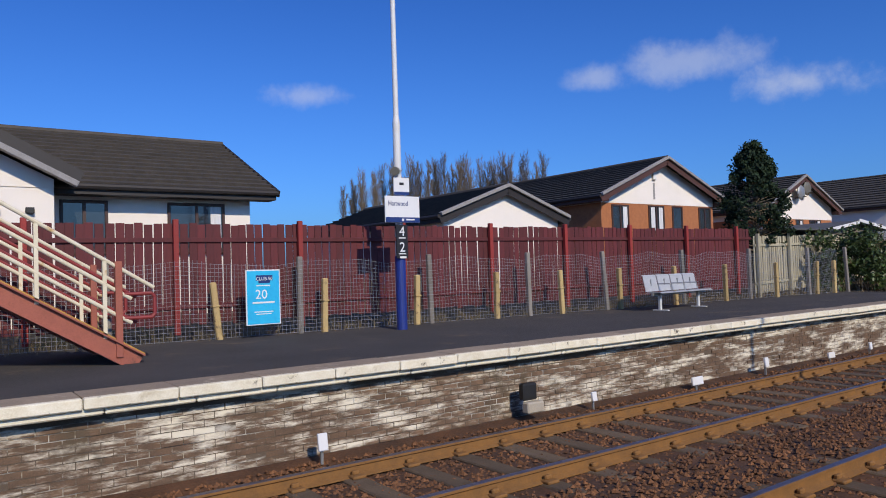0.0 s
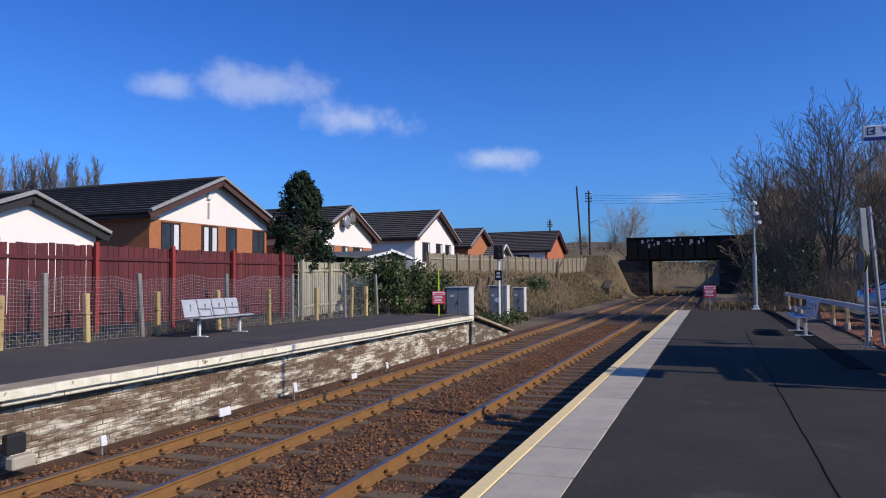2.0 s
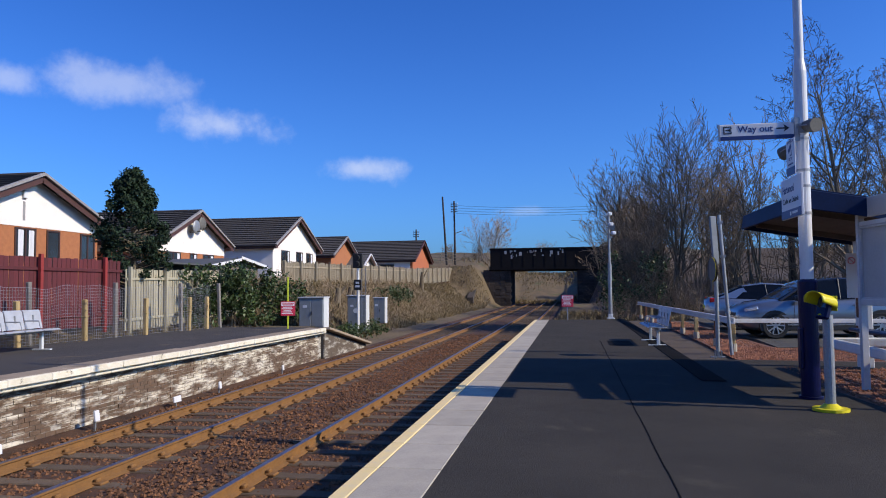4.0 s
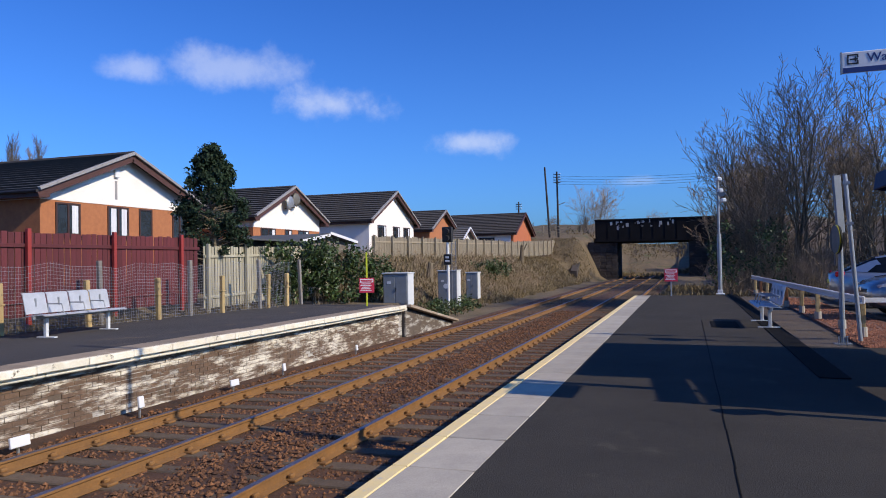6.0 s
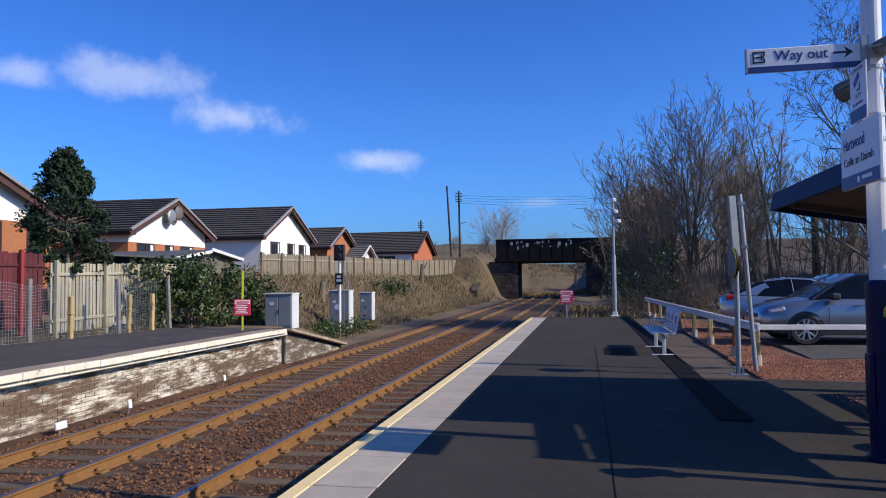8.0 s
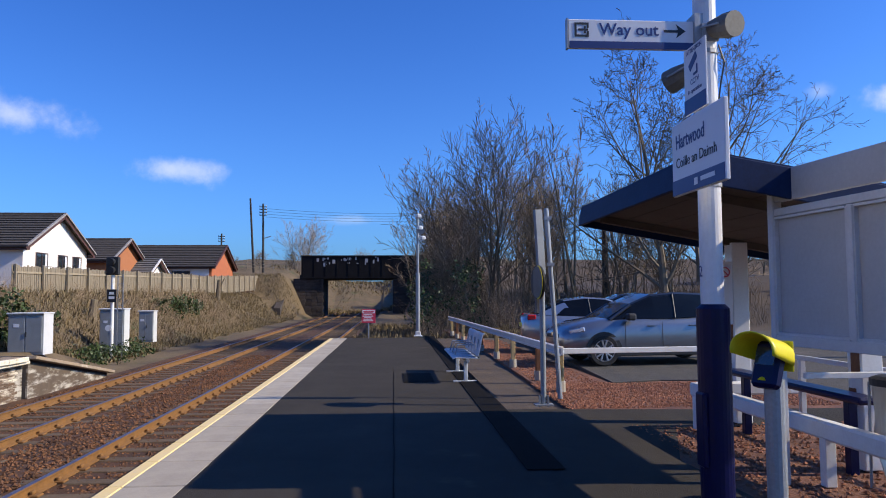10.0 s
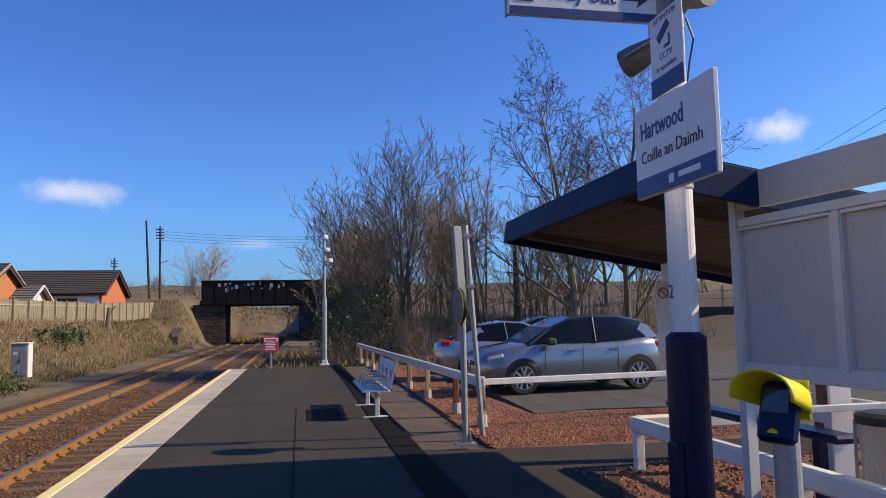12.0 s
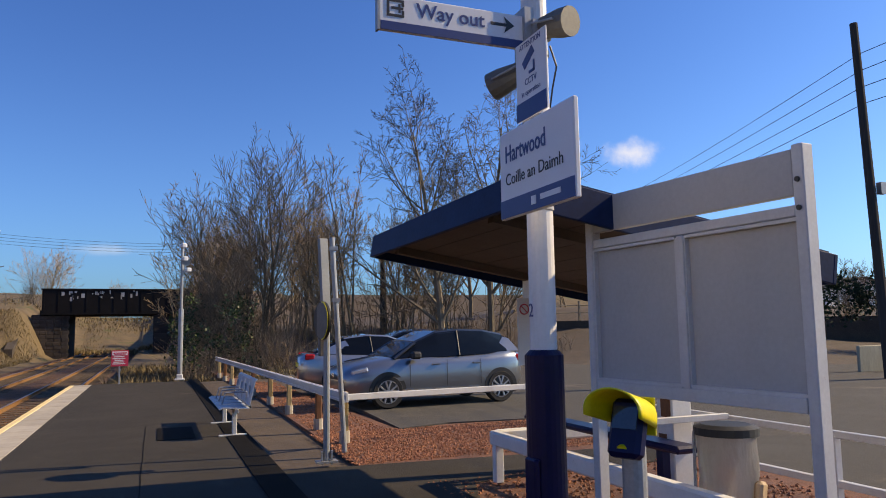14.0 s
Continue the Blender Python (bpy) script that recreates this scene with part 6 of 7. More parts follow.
for tree, x, y, s in ((A1, 5.3, 40.0, 0.9), (A2, 11.6, 36.5, 1.12), (A3, 10.6, 35.0, 0.95), (A3, 13.0, 35.5, 1.0), (A2, 6.1, 35.5, 0.66), (A3, 16.2, 36.5, 1.05),
                      (A2, 14.0, 38.5, 0.9), (A3, 19.4, 38.0, 1.0), (A4, 21.4, 45.0, 0.8), (A3, 3.9, 40.0, 0.8), (A2, 4.6, 44.0, 0.8)):
    put(tree, x, y, s, g.uniform(0, 360))
for x, y, s in ((24, 42, 0.7), (28, 44, 0.65), (37, 31, 0.62), (6.5, 60, 0.85), (9, 66, 1.0), (7.2, 74, 1.0), (12, 55, 1.0), (10, 80, 1.0), (15, 62, 1.0)):
    put(A1 if s > 0.8 else A3, x, y, s, g.uniform(0, 360))
# beyond the bridge
for x, y, s in ((-9, 112, 0.8), (-12, 118, 1.1), (-7.5, 135, 0.7), (-16, 125, 0.7), (-20, 130, 0.7), (-4, 160, 0.8), (2, 150, 0.7), (5, 118, 0.7), (-24, 122, 0.6), (-30, 125, 0.6)):
    put(A3 if s < 0.75 else A1, x, y, s, g.uniform(0, 360))

# poplar row far behind the houses
P1 = bare_tree("poplar_tree", 31, 14.6, POPLAR, "tall narrow bare poplar in a distant row", twig_mat=TWIG_GREY, r=0.17, group="poplars behind the houses")
P2 = bare_tree("poplar_tree", 32, 14.4, POPLAR, "tall narrow bare poplar in a distant row", twig_mat=TWIG_GREY, r=0.17, group="poplars behind the houses")
for k in range(34):
    yawd = 46.3 + 15.4 * k / 33 + g.normal(0, 0.1)
    dist = 92 + g.normal(0, 1.5)
    x, y = 1.4 - dist * math.sin(radians(yawd)), -6 + dist * math.cos(radians(yawd))
    s = g.uniform(0.96, 1.04) * (0.8 + 0.2 * min(1.0, max(0.0, (62 - yawd) / 4)))
    m = Matrix.Translation((x, y, 1.0)) @ pose(0, 0, 0, 0, 0, g.uniform(0, 360)) @ Matrix.Diagonal((s, s, s, 1))
    if k < 2:
        (P1, P2)[k].matrix_basis = m
    else:
        copy_thing((P1, P2)[k % 2], m)
put(A3, -42, 22.5, 0.9, 10)

# thicket stems and scrub under the wood and on the bank


def scrub(name, pts, hgt, per, mat, label, seed, lean=0.35, r=0.008):
    gg = np.random.default_rng(seed)
    V, F = [], []
    for x, y in pts:
        z = float(height(np.array(x), np.array(y))) - 0.03
        for _ in range(per):
            d = np.array([gg.normal(0, lean), gg.normal(0, lean), 1.0])
            L = hgt * gg.uniform(0.4, 1.1)
            b = np.array([x + gg.normal(0, 0.25), y + gg.normal(0, 0.25), z])
            mid = b + d * L * 0.5
            tip = mid + (d + np.array([gg.normal(0, 0.4), gg.normal(0, 0.4), -0.2])) * L * 0.45
            limb(V, F, b, mid, r, r * 0.7, 3)
            limb(V, F, mid, tip, r * 0.7, r * 0.3, 3)
            for _ in range(2):
                e = mid + (d + gg.normal(0, 0.6, 3)) * L * 0.35
                limb(V, F, mid, e, r * 0.5, r * 0.25, 3)
    return tagged(raw(name, V, F, mat, None, label), kind="stuff")


g2 = np.random.default_rng(9)
scrub("thicket", [(g2.uniform(4.2, 21), g2.uniform(31.5, 40)) for _ in range(300)], 0.9, 6, TWIG, "brown leafless thicket under the trees", 41)
scrub("saplings", [(g2.uniform(4.0, 19), g2.uniform(33, 41)) for _ in range(90)], 4.2, 2, BARK, "thin upright saplings under the trees", 45, lean=0.10, r=0.022)
scrub("thicket_edge", [(g2.uniform(3.6, 7.5), g2.uniform(31, 44)) for _ in range(130)], 2.0, 7, TWIG, "tangled brown scrub beside the track", 42, r=0.010)
scrub("bank_scrub", [(g2.uniform(-13.0, -9.3), g2.uniform(26, 60)) for _ in range(260)], 0.9, 8, TWIG, "dead brown stems on the railway bank", 43, r=0.007)
scrub("fence_weeds", [(fence_x(yy) - 0.3 + g2.normal(0, 0.15), yy) for yy in g2.uniform(-9, 19, 200)], 0.45, 6, DRY_GRASS, "dry weeds along the foot of the mesh fence", 44, r=0.005)


def blades(name, xs, ys, hgt, mat, label, seed, w=0.025):
    gg = np.random.default_rng(seed)
    n = len(xs)
    zs = height(np.asarray(xs), np.asarray(ys)) - 0.02
    a = gg.uniform(0, 2 * np.pi, n)
    h = hgt * gg.uniform(0.4, 1.2, n)
    off = np.stack([np.cos(a) * w, np.sin(a) * w, 0 * a], -1)
    base = np.stack([xs, ys, zs], -1)
    tip = base + np.stack([gg.normal(0, 0.5, n) * h, gg.normal(0, 0.5, n) * h, h], -1)
    V = np.stack([base - off, base + off, tip], 1).reshape(-1, 3)
    F = np.arange(3 * n).reshape(n, 3)
    return tagged(raw(name, V, F, mat, None, label), kind="stuff")


n = 26000
bx = -8.3 - 5.2 * g2.random(n)
by = 23 + 62 * g2.random(n) ** 1.4
blades("bank_grass", bx, by, 0.34, DRY_GRASS, "straw-coloured dry grass on the railway bank", 51, 0.03)
n = 9000
blades("verge_grass", g2.uniform(0.8, 7.5, n), 28.6 + 22 * g2.random(n) ** 1.3, 0.35, DRY_GRASS, "dry grass beyond the platform end", 52, 0.03)
n = 9000
blades("cutting_grass", g2.uniform(-14, 12, n), g2.uniform(97, 150, n), 0.55, DRY_GRASS, "dry grass of the cutting beyond the bridge", 53, 0.08)


def leaf_mass(name, clumps, per, size, mat, label, seed, parent=None, kind="stuff"):
    """Many small leaves round clump centres (x, y, z, radius)."""
    gg = np.random.default_rng(seed)
    c = np.repeat(np.array(clumps, float), per, axis=0)
    n = len(c)
    d = gg.normal(0, 1, (n, 3))
    d /= np.linalg.norm(d, axis=1)[:, None]
    p = c[:, :3] + d * c[:, 3:4] * gg.uniform(0.45, 1.05, (n, 1))
    u = gg.normal(0, 1, (n, 3))
    u /= np.linalg.norm(u, axis=1)[:, None]
    v = np.cross(u, gg.normal(0, 1, (n, 3)))
    v /= np.linalg.norm(v, axis=1)[:, None]
    s = size * gg.uniform(0.5, 1.3, (n, 1))
    V = np.stack([p - u * s, p + v * s * 0.6, p + u * s, p - v * s * 0.6], 1).reshape(-1, 3)
    F = np.arange(4 * n).reshape(n, 4)
    return raw(name, V, F, mat, parent, label, kind)


# dark evergreen behind the fence's end
con = thing("evergreen_tree", (-12.3, 17.2, 0.1), label="dark green conical evergreen tree behind the red fence", category="tree")
V, F = [], []
limb(V, F, (0, 0, -0.2), (0.05, 0.05, 2.2), 0.10, 0.07, 8)
limb(V, F, (0.05, 0.05, 2.2), (0, 0, 4.9), 0.07, 0.02, 6)
cl = []
gg = np.random.default_rng(61)
for k in range(150):
    f = gg.random() ** 0.85
    z = 1.5 + 3.55 * f
    R = 1.3 * min(1.0, 0.55 + f * 3.2) * (1 - f) ** 0.62 + 0.08
    a = gg.uniform(0, 2 * math.pi)
    rr = R * gg.uniform(0.55, 1.08)
    cx, cy = rr * math.cos(a), rr * math.sin(a)
    limb(V, F, (0, 0, z - 0.25), (cx, cy, z), 0.025, 0.008, 4)
    cl.append((cx, cy, z + gg.uniform(0, 0.12), gg.uniform(0.14, 0.30)))
cl += [(gg.normal(0, 0.07), gg.normal(0, 0.07), 4.75 + 0.12 * k, 0.11 - 0.012 * k) for k in range(5)]
raw("trunk", V, F, BARK, con, "thin brown trunk and boughs")
leaf_mass("crown", cl, 110, 0.055, LEAF_DARK, "dense dark green foliage", 62, con, "")

# ivy over the fence at the platform's end
cl = []
for k in range(120):
    f = gg.random()
    x = -11.5 + 2.6 * f + gg.normal(0, 0.2)
    y = 19.6 + 5.4 * f + gg.normal(0, 0.5)
    zt = 2.15 * (0.75 + 0.3 * math.sin(3.0 * f + 0.6)) - (0.3 if f > 0.85 else 0)
    cl.append((x, y, gg.uniform(0.15, zt), gg.uniform(0.2, 0.42)))
leaf_mass("ivy_hedge", cl, 75, 0.075, LEAF_IVY, "glossy green ivy smothering a fence", 63)
V, F = [], []
for k in range(60):
    f = gg.random()
    x, y = -11.5 + 2.6 * f, 19.6 + 5.4 * f
    limb(V, F, (x, y, -0.1), (x + gg.normal(0, 0.3), y + gg.normal(0, 0.3), gg.uniform(1.0, 2.0)), 0.02, 0.006, 4)
tagged(raw("ivy_stems", V, F, BARK, None, "woody ivy stems"), kind="stuff")
cl = [(gg.uniform(-9.3, -7.6), gg.uniform(24.5, 33), -0.55 + gg.uniform(-0.2, 0.2), gg.uniform(0.15, 0.35)) for _ in range(60)]
leaf_mass("ground_ivy", cl, 40, 0.06, LEAF_IVY, "low green ivy round the cabinets", 64)
cl = [(gg.uniform(-11.8, -10.4), gg.uniform(44, 52), 0.9 + gg.uniform(-0.3, 0.4), gg.uniform(0.3, 0.6)) for _ in range(26)]
leaf_mass("gorse_bush", cl, 60, 0.09, LEAF_IVY, "green gorse bushes on the bank", 65)
cl = [(gg.uniform(3.2, 6.4), gg.uniform(32, 40), gg.uniform(0.2, 2.9), gg.uniform(0.3, 0.7)) for _ in range(70)]
leaf_mass("evergreen_scrub", cl, 50, 0.075, LEAF_IVY, "dark evergreen scrub among the bare trees", 66)

# stumps and logs on the bank
for x, y, h in ((-11.2, 34.5, 0.9), (-10.8, 36.2, 1.1), (-11.4, 37.4, 0.8), (-12.2, 62, 1.6)):
    st = bmesh.new()
    z = float(height(np.array(x), np.array(y)))
    tube(st, (x, y, z - 0.1), (x + 0.1, y, z + h), 0.22, 0.14, 9)
    tube(st, (x + 0.05, y, z + h * 0.5), (x + 0.5, y + 0.2, z + h * 1.1), 0.09, 0.04, 7)
    tagged(part("tree_stump", st, BARK), "broken grey tree stump on the bank", "stump", "stumps on the bank")

# poles and wires


def utility_pole(x, y, z0, top, lean, label, arms=0):
    p = thing("utility_pole", (x, y, z0), label=label, category="utility pole", group="utility poles")
    part("pole", tubes(((0, 0, -0.3), (lean, 0, top), 0.16, 0.11), n=10), POLE_WOOD, p, "dark wooden pole")
    for k in range(arms):
        part("cross_arm", boxes(((lean * 0.95, 0, top - 0.4 - 0.35 * k), (0.9, 0.1, 0.1))), POLE_WOOD, p)
        for dx in (-0.4, 0.4):
            part("insulator", tubes(((lean * 0.95 + dx, 0, top - 0.35 - 0.35 * k), (lean * 0.95 + dx, 0, top - 0.22 - 0.35 * k), 0.05), n=6), SIGN_WHITE, p)
    return p


utility_pole(-14.9, 92, 3.2, 10.6, -0.6, "bare dark pole beside the bridge")
pl = utility_pole(-13.9, 92.5, 3.2, 10.0, -0.1, "dark pole with short arms and a lamp", arms=4)
part("lamp_arm", tubes(((0, 0, 5.6), (0.9, 0, 5.9), 0.05), n=6), STEEL_GALV, pl)
utility_pole(-22, 105, 3.0, 7.5, 0.0, "far dark pole with cross arms", arms=3)
pr = utility_pole(21.6, 16.5, 0, 10.3, -0.35, "tall tarred pole beside the car park")
part("box", boxes(((0.12, -0.1, 5.4), (0.22, 0.16, 0.34))), STEEL_GALV, pr)
utility_pole(13.5, 38.5, 1.0, 5.2, 0.0, "thin dark pole among the trees")
bm = bmesh.new()


def cable(a, b, drop, r=0.012):
    a, b = Vector(a), Vector(b)
    prev_p = a
    for k in range(1, 13):
        f = k / 12
        p = a.lerp(b, f) - Vector((0, 0, drop * 4 * f * (1 - f)))
        tube(bm, prev_p, p, r, n=4, cap=False)
        prev_p = p


for k in range(4):
    cable((21.4, 16.5, 9.4 - 0.5 * k), (44, 70, 13.0 - 0.5 * k), 0.6)
    cable((21.4, 16.5, 9.4 - 0.5 * k), (14, -28, 9.5 - 0.5 * k), 0.6)
tagged(part("overhead_wires", bm, BLACK), "thin dark overhead wires", kind="stuff")
bm = bmesh.new()
for k in range(4):
    cable((-13.9, 92.5, 12.6 - 0.35 * k), (20, 86, 12.2 - 0.3 * k), 0.8, 0.014)
tagged(part("telephone_wires", bm, BLACK), "thin dark telephone wires over the bridge", kind="stuff")

# far side of the car park: stony bank, hedge, wall, roofs
bm = bmesh.new()
prism(bm, [(22, 36.5), (23, 38.5), (60, 20), (60, 16)], -0.2, 1.9, "z")
far_bank = tagged(part("far_bank", bm, LITTER), "dark stony bank behind the car park", kind="structure")
bm = bmesh.new()
for k in range(22):
    f = k / 21
    x, y = 22.5 + 37 * f, 37.5 - 18.5 * f
    box(bm, (x, y, 2.4), (0.1, 0.1, 1.2))
for z in (2.35, 2.75):
    tube(bm, (22.5, 37.5, z), (59.5, 19, z), 0.03, n=4)
tagged(part("bank_fence", bm, FENCE_GREY), "post and wire fence on top of the bank", "fence")
cl = [(30 + 12 * f + gg.normal(0, 0.3), 28.0 - 8 * f + gg.normal(0, 0.3), 1.9 + gg.uniform(0, 1.7), gg.uniform(0.3, 0.6)) for f in gg.random(90)]
leaf_mass("hedge", cl, 60, 0.10, LEAF_DARK, "dense dark clipped hedge", 67)
wallt = thing("timber_retaining_wall", label="low wall of pale timber sleepers by the car park", category="wall")
for k in range(6):
    part("plank", boxes(((24.0 + 1.3 * k, 18.9 - 0.65 * k, 0.42), (1.24, 0.12, 0.84)), bevel=0.02), FENCE_PALE, wallt)
far_h = thing("distant_roofs", (0, 0, 0), label="distant grey slate roof with a chimney", category="house")
bm = bmesh.new()
prism(bm, [(60, 1.5), (72, 1.5), (72, 4.2), (66, 5.8), (60, 4.2)], 52, 66, "y")
part("body", bm, RENDER_WHITE, far_h)
bm = bmesh.new()
tiled_slope(bm, (59.4, 51.5, 4.1), (59.4, 66.5, 4.1), (66, 66.5, 5.95), (66, 51.5, 5.95), 8)
tiled_slope(bm, (72.6, 51.5, 4.1), (72.6, 66.5, 4.1), (66, 66.5, 5.95), (66, 51.5, 5.95), 8)
part("roof", bm, ROOF_GREY, far_h)
part("chimney", boxes(((66, 56, 6.4), (0.9, 0.9, 1.5)), ((65.8, 56, 7.3), (0.2, 0.2, 0.4)), ((66.2, 56, 7.3), (0.2, 0.2, 0.4))), HOUSE_BRICK, far_h)
for x0, y0, w, hh in ((-36, 34, 9, 4.6), (-40, 26, 10, 4.4)):
    gable_house("distant_shed", x0, y0, y0 + 7, 0.8, 3.4, hh, w, "distant grey shed roof behind the fence", roof=ROOF_GREY, courses=5)

# ---- cars ----


def loft(bm, sections, mi=0, cap=True):
    """Skin over rings of equal length."""
    made = [[bm.verts.new(p) for p in ring] for ring in sections]
    n = len(made[0])
    fs = []
    for a, b in zip(made[:-1], made[1:]):
        for k in range(n):
            fs.append(bm.faces.new((a[k], a[(k + 1) % n], b[(k + 1) % n], b[k])))
    if cap:
        fs += [bm.faces.new(made[0][::-1]), bm.faces.new(made[-1])]
    for f in fs:
        f.material_index = mi
    bmesh.ops.recalc_face_normals(bm, faces=fs)
    return bm


def ring_of(u, w, zb, zs, zt):
    """A closed body section at u along the car, in its y and z."""
    half = [(0.0, zb), (w * 0.80, zb), (w * 0.95, zb + 0.06), (w * 0.985, zb + 0.2 * (zs - zb)), (w, zb + 0.5 * (zs - zb)), (w * 0.985, zb + 0.8 * (zs - zb)), (w * 0.93, zs), (w * 0.70, zs + 0.75 * (zt - zs)), (0.0, zt)]
    return [(u, y, z) for y, z in half] + [(u, -y, z) for y, z in half[-2:0:-1]]


def wheel(parent, u, side, r=0.335):
    wh = new("wheel")
    wh.parent = parent
    wh.location = (u, side * 0.80, r)
    bm = bmesh.new()
    prof = [(0.70, -0.10), (0.93, -0.105), (1.0, -0.07), (1.0, 0.07), (0.93, 0.105), (0.70, 0.10)]
    rings = []
    for k in range(28):
        a = 2 * math.pi * k / 28
        rings.append([(r * q * math.cos(a), w, r * q * math.sin(a)) for q, w in prof])
    rings.append(rings[0])
    loft(bm, rings, cap=False)
    part("tyre", bm, TYRE, wh, "black tyre", smooth=False)
    bm = bmesh.new()
    tube(bm, (0, -0.06, 0), (0, 0.06, 0), r * 0.69, n=28)
    part("rim_back", bm, BLACK, wh)
    bm = bmesh.new()
    y = side * 0.088
    for k in range(5):
        for da in (-0.17, 0.17):
            a = 2 * math.pi * k / 5 + 0.3
            p = (r * 0.14 * math.cos(a), y * 1.02, r * 0.14 * math.sin(a))
            q = (r * 0.66 * math.cos(a + da * 1.6), y, r * 0.66 * math.sin(a + da * 1.6))
            tube(bm, p, q, 0.018, 0.024, 6)
    tube(bm, (0, y * 0.9, 0), (0, y * 1.08, 0), r * 0.17, n=16)
    for k in range(28):
        a, b2 = 2 * math.pi * k / 28, 2 * math.pi * (k + 1) / 28
        tube(bm, (r * 0.68 * math.cos(a), y, r * 0.68 * math.sin(a)), (r * 0.68 * math.cos(b2), y, r * 0.68 * math.sin(b2)), 0.014, n=5)
    part("rim", bm, ALLOY, wh, "bright alloy spokes")
    return wh


def make_car(at, rz, paint, roof_paint, label, body_rows, glass_rows, length, axles, detail=True, plate=True):
    """A car along its own +x from nose (0) to tail; its wheels stand on z = 0."""
    c = thing("car", at, rz, label, "car", "parked cars")
    bm = bmesh.new()
    loft(bm, [ring_of(*r) for r in body_rows])
    body_ob = part("body", bm, paint, c, "painted body", smooth=True)
    gl = bmesh.new()
    rings = []
    for u, wb, wt, zb, zt in glass_rows:
        half = [(0.0, zb), (wb, zb), (wb * 0.5 + wt * 0.5 + 0.015, (zb + zt) / 2), (wt, zt - 0.03), (wt * 0.9, zt), (0.0, zt + 0.015)]
        rings.append([(u, y, z) for y, z in half] + [(u, -y, z) for y, z in half[-2:0:-1]])
    loft(gl, rings)
    part("window_glass", gl, CAR_GLASS, c, "dark tinted windows", smooth=False)
    rf = bmesh.new()
    top_rings = []
    for u, wb, wt, zb, zt in glass_rows[1:-1]:
        top_rings.append([(u, -wt - 0.012, zt - 0.05), (u, -wt * 0.92, zt + 0.012), (u, 0, zt + 0.03), (u, wt * 0.92, zt + 0.012), (u, wt + 0.012, zt - 0.05), (u, 0, zt - 0.045)])
    loft(rf, top_rings)
    part("roof", rf, roof_paint, c, "roof panel", smooth=False)
    for s in (-1, 1):
        g0, g1, g2, g3 = glass_rows[0], glass_rows[1], glass_rows[-2], glass_rows[-1]
        part("front_pillar", tubes(((g0[0] + 0.02, s * (g0[1]), g0[3]), (g1[0], s * (g1[2] + 0.01), g1[4] - 0.02), 0.035), n=8), roof_paint, c)
        mid = glass_rows[len(glass_rows) // 2]
        part("centre_pillar", tubes(((mid[0] - 0.1, s * (mid[1] + 0.005), mid[3]), (mid[0] - 0.06, s * (mid[2] + 0.012), mid[4] - 0.03), 0.022), n=6), BLACK, c)
        rp = bmesh.new()
        prism(rp, [(g2[0] - 0.28, g2[3]), (g3[0], g3[3] + 0.0), (g2[0] + 0.12, g2[4] - 0.10), (g2[0] - 0.02, g2[4] - 0.06)], s * (g2[2] + 0.115) - 0.02, s * (g2[2] + 0.115) + 0.02)
        for v in rp.verts:
            f = (v.co.z - g2[3]) / max(0.01, g2[4] - g2[3])
            v.co.y -= s * 0.15 * f
            v.co.y += s * 0.07
        part("rear_pillar", rp, paint, c)
        for k, u in enumerate(axles):
            arch = bmesh.new()
            pts = []
            for j in range(13):
                a = math.pi * j / 12
                pts.append((u + 0.40 * math.cos(a), 0.335 + 0.40 * math.sin(a)))
            prism(arch, pts + [(u - 0.36, 0.2), (u + 0.36, 0.2)], s * 0.72, s * 0.893)
            part("wheel_arch", arch, BLACK, c, "black wheel arch")
            wheel(c, u, s)
        part("sill_trim", boxes(((length / 2, s * 0.885, 0.27), (axles[1] - axles[0] - 0.8, 0.03, 0.10)), bevel=0.01), BLACK, c)
        part("chrome_strip", boxes(((length / 2, s * 0.902, 0.36), (axles[1] - axles[0] - 0.85, 0.012, 0.03))), CHROME, c)
        for u0 in (axles[0] + 0.95, axles[0] + 1.9):
            part("door_handle", boxes(((u0 + 0.12, s * 0.905, 0.86), (0.18, 0.035, 0.03)), bevel=0.008), paint, c)
        for u0 in (axles[0] + 0.48, axles[0] + 1.32, axles[0] + 2.12):
            part("door_gap", boxes(((u0, s * 0.8985, 0.68), (0.008, 0.004, 0.52))), BLACK, c)
        mir = part("mirror", box(bmesh.new(), (glass_rows[0][0] + 0.42, s * 0.97, 1.05), (0.20, 0.22, 0.15), bevel=0.04), BLACK, c, "black door mirror")
        part("head_lamp", box(bmesh.new(), (0, 0, 0), (0.36, 0.05, 0.12), Matrix.Translation((0.30, s * 0.80, 0.76)) @ pose(0, 0, 0, 0, -14, s * 24), bevel=0.03), LAMP_CLEAR, c, "clear headlamp")
        part("tail_lamp", box(bmesh.new(), (length - 0.22, s * 0.765, 0.93), (0.24, 0.10, 0.15), bevel=0.03), LAMP_RED, c, "red tail lamp")
        part("fog_lamp", tubes(((0.12, s * 0.6, 0.42), (0.07, s * 0.6, 0.42), 0.06), n=10), LAMP_CLEAR, c)
    part("grille", boxes(((0.02, 0, 0.62), (0.06, 0.9, 0.10)), ((0.06, 0, 0.36), (0.08, 1.1, 0.16)), bevel=0.02), BLACK, c, "black grille")
    part("badge", boxes(((-0.012, 0, 0.66), (0.02, 0.12, 0.10)), bevel=0.008), CHROME, c)
    part("rear_plate", boxes(((length + 0.005, 0, 0.72), (0.015, 0.52, 0.11))), YELLOW, c, "yellow plate")
    return c


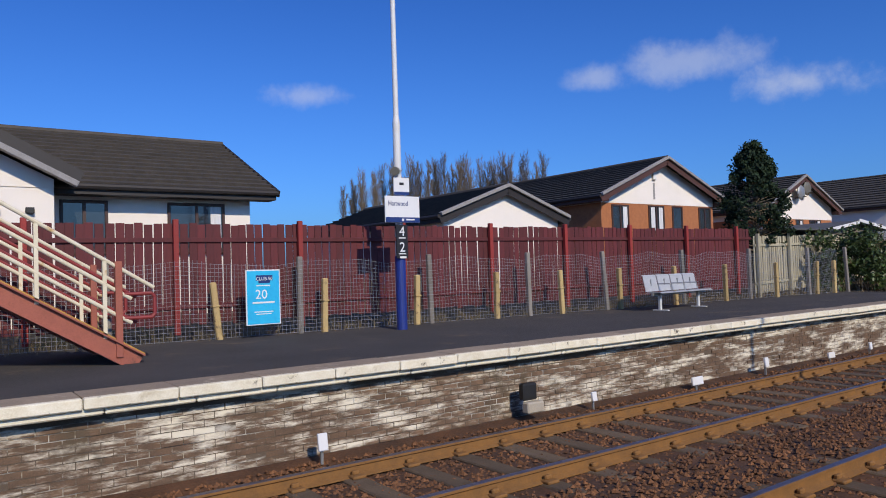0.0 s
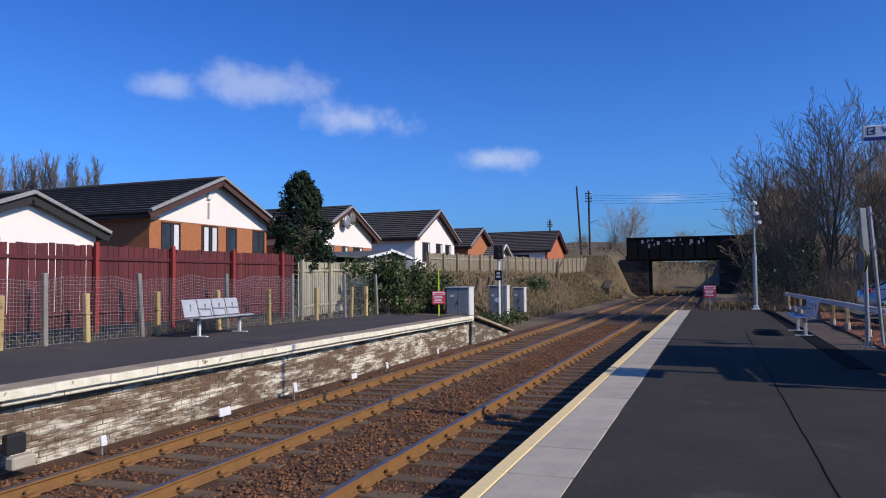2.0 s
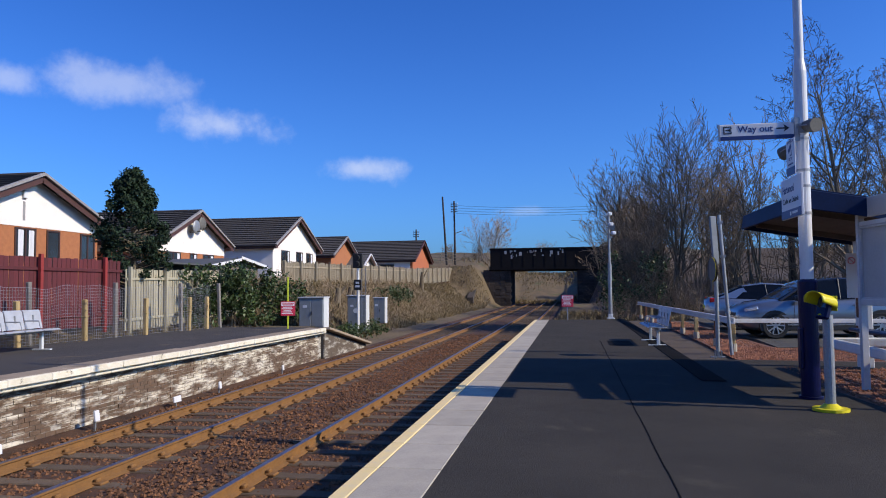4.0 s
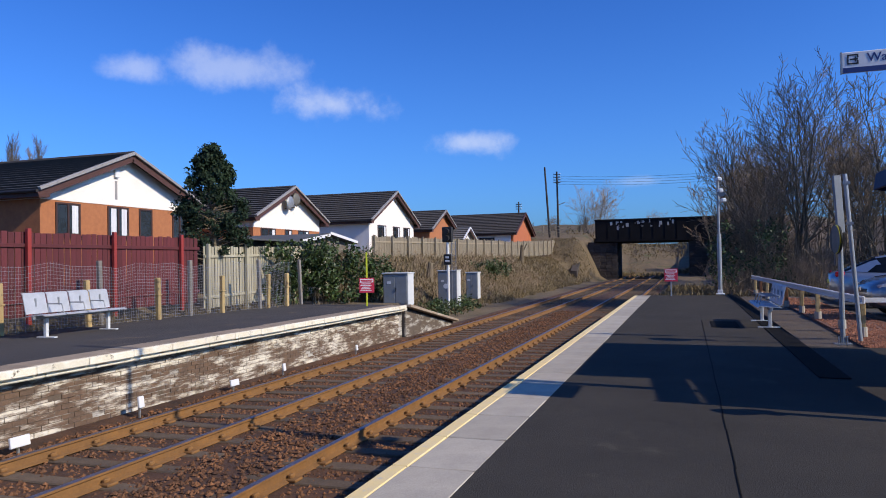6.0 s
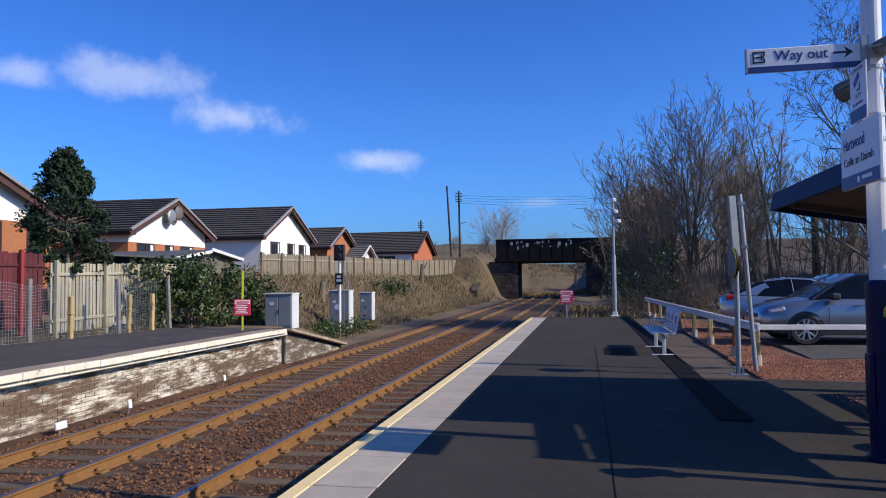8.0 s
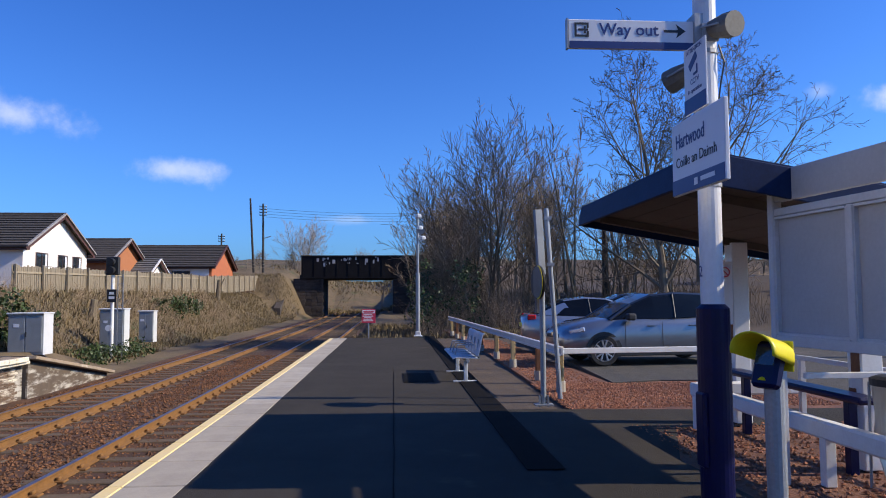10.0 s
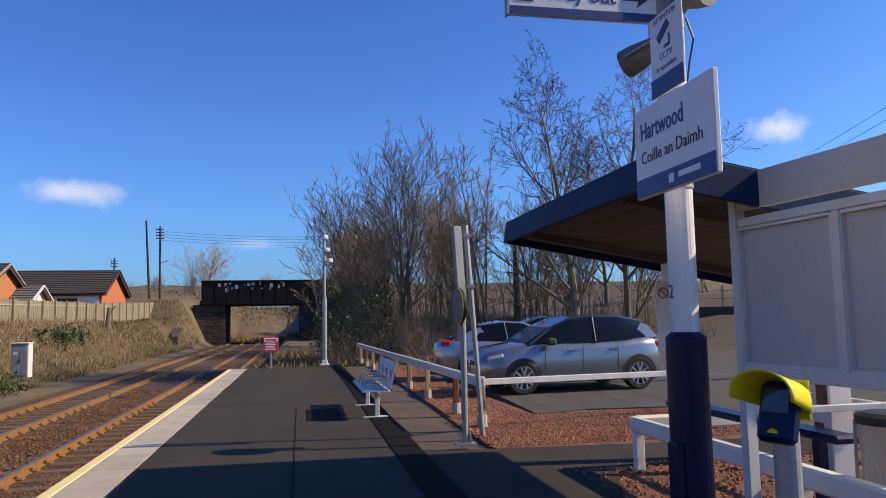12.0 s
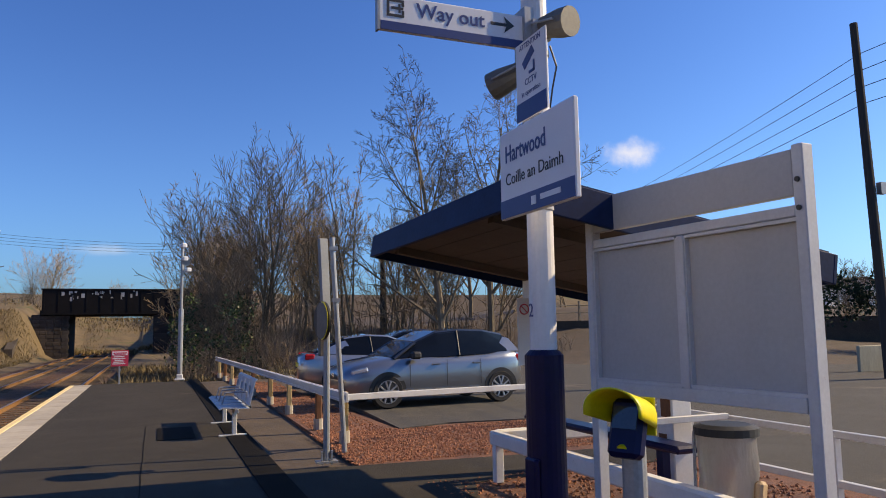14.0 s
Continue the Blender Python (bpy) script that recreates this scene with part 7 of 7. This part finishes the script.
SUV_BODY = [(0.0, 0.60, 0.42, 0.60, 0.66), (0.06, 0.72, 0.30, 0.70, 0.76), (0.22, 0.82, 0.24, 0.80, 0.87), (0.5, 0.875, 0.21, 0.88, 0.95), (0.95, 0.895, 0.20, 0.95, 1.02), (1.35, 0.895, 0.20, 0.98, 1.05), (2.1, 0.895, 0.20, 1.0, 1.02), (3.0, 0.895, 0.20, 1.03, 1.05), (3.55, 0.885, 0.22, 1.07, 1.09), (3.88, 0.85, 0.27, 1.08, 1.10), (4.05, 0.78, 0.34, 1.03, 1.06), (4.12, 0.68, 0.42, 0.86, 0.90)]
SUV_GLASS = [(1.02, 0.78, 0.72, 0.98, 1.02), (1.55, 0.82, 0.66, 1.0, 1.32), (2.05, 0.84, 0.62, 1.0, 1.52), (2.6, 0.845, 0.62, 1.02, 1.565), (3.2, 0.84, 0.61, 1.04, 1.54), (3.68, 0.81, 0.60, 1.07, 1.45), (4.0, 0.76, 0.62, 1.08, 1.12)]
make_car((5.89, 16.99, 0.012), 4.0, CAR_BLUEGREY, CAR_DARK, "blue-grey compact crossover car with a dark roof, parked", SUV_BODY, SUV_GLASS, 4.12, (0.87, 3.48))
SAL_BODY = [(0.0, 0.60, 0.40, 0.56, 0.62), (0.08, 0.74, 0.28, 0.66, 0.72), (0.3, 0.84, 0.22, 0.74, 0.80), (0.9, 0.88, 0.20, 0.84, 0.92), (1.4, 0.885, 0.20, 0.90, 0.97), (2.4, 0.885, 0.20, 0.93, 0.95), (3.4, 0.885, 0.20, 0.96, 0.98), (4.0, 0.87, 0.22, 0.97, 1.02), (4.35, 0.82, 0.28, 0.96, 1.02), (4.5, 0.74, 0.36, 0.88, 0.94)]
SAL_GLASS = [(1.25, 0.76, 0.70, 0.92, 0.95), (1.8, 0.80, 0.62, 0.93, 1.26), (2.25, 0.82, 0.58, 0.94, 1.42), (2.8, 0.82, 0.58, 0.95, 1.45), (3.4, 0.81, 0.58, 0.97, 1.38), (4.15, 0.74, 0.64, 1.0, 1.05)]
make_car((10.35, 20.6, 0.012), 176.0, CAR_SILVER, CAR_SILVER, "silver saloon car parked behind the crossover", SAL_BODY, SAL_GLASS, 4.5, (0.9, 3.6))
make_car((7.4, 23.6, 0.012), -3.0, CAR_DARK, CAR_DARK, "dark car parked at the back of the row", SUV_BODY, SUV_GLASS, 4.12, (0.87, 3.48))

# ---- bricks of the far platform's wall ----
brick_me = mesh_of(box(bmesh.new(), (0, 0, 0), (0.06, 0.222, 0.066), bevel=0.006), "brick", BRICK_WALL)
V, F = [], []
for row in range(11):
    z = -0.945 + 0.0775 * row
    for k in range(122):
        y = -9.4 + 0.2325 * k + (0.116 if row % 2 else 0)
        if y > 18.9:
            break
        x = XF - 0.30 + rng.normal(0, 0.004)
        if -1.5 < y < 4.7:
            piece("brick", brick_me, far_platform, Matrix.Translation((x, y, z)) @ pose(0, 0, 0, rng.normal(0, 0.4), 0, rng.normal(0, 0.8)))
        else:
            i = len(V)
            for dx in (-0.03, 0.03):
                for dy in (-0.111, 0.111):
                    for dz in (-0.033, 0.033):
                        V.append((x + dx, y + dy, z + dz))
            for f in ((0, 1, 3, 2), (4, 6, 7, 5), (0, 4, 5, 1), (2, 3, 7, 6), (0, 2, 6, 4), (1, 5, 7, 3)):
                F.append([i + q for q in f])
raw("brickwork", V, F, BRICK_WALL, far_platform, "whitewashed weathered brickwork", "stuff")
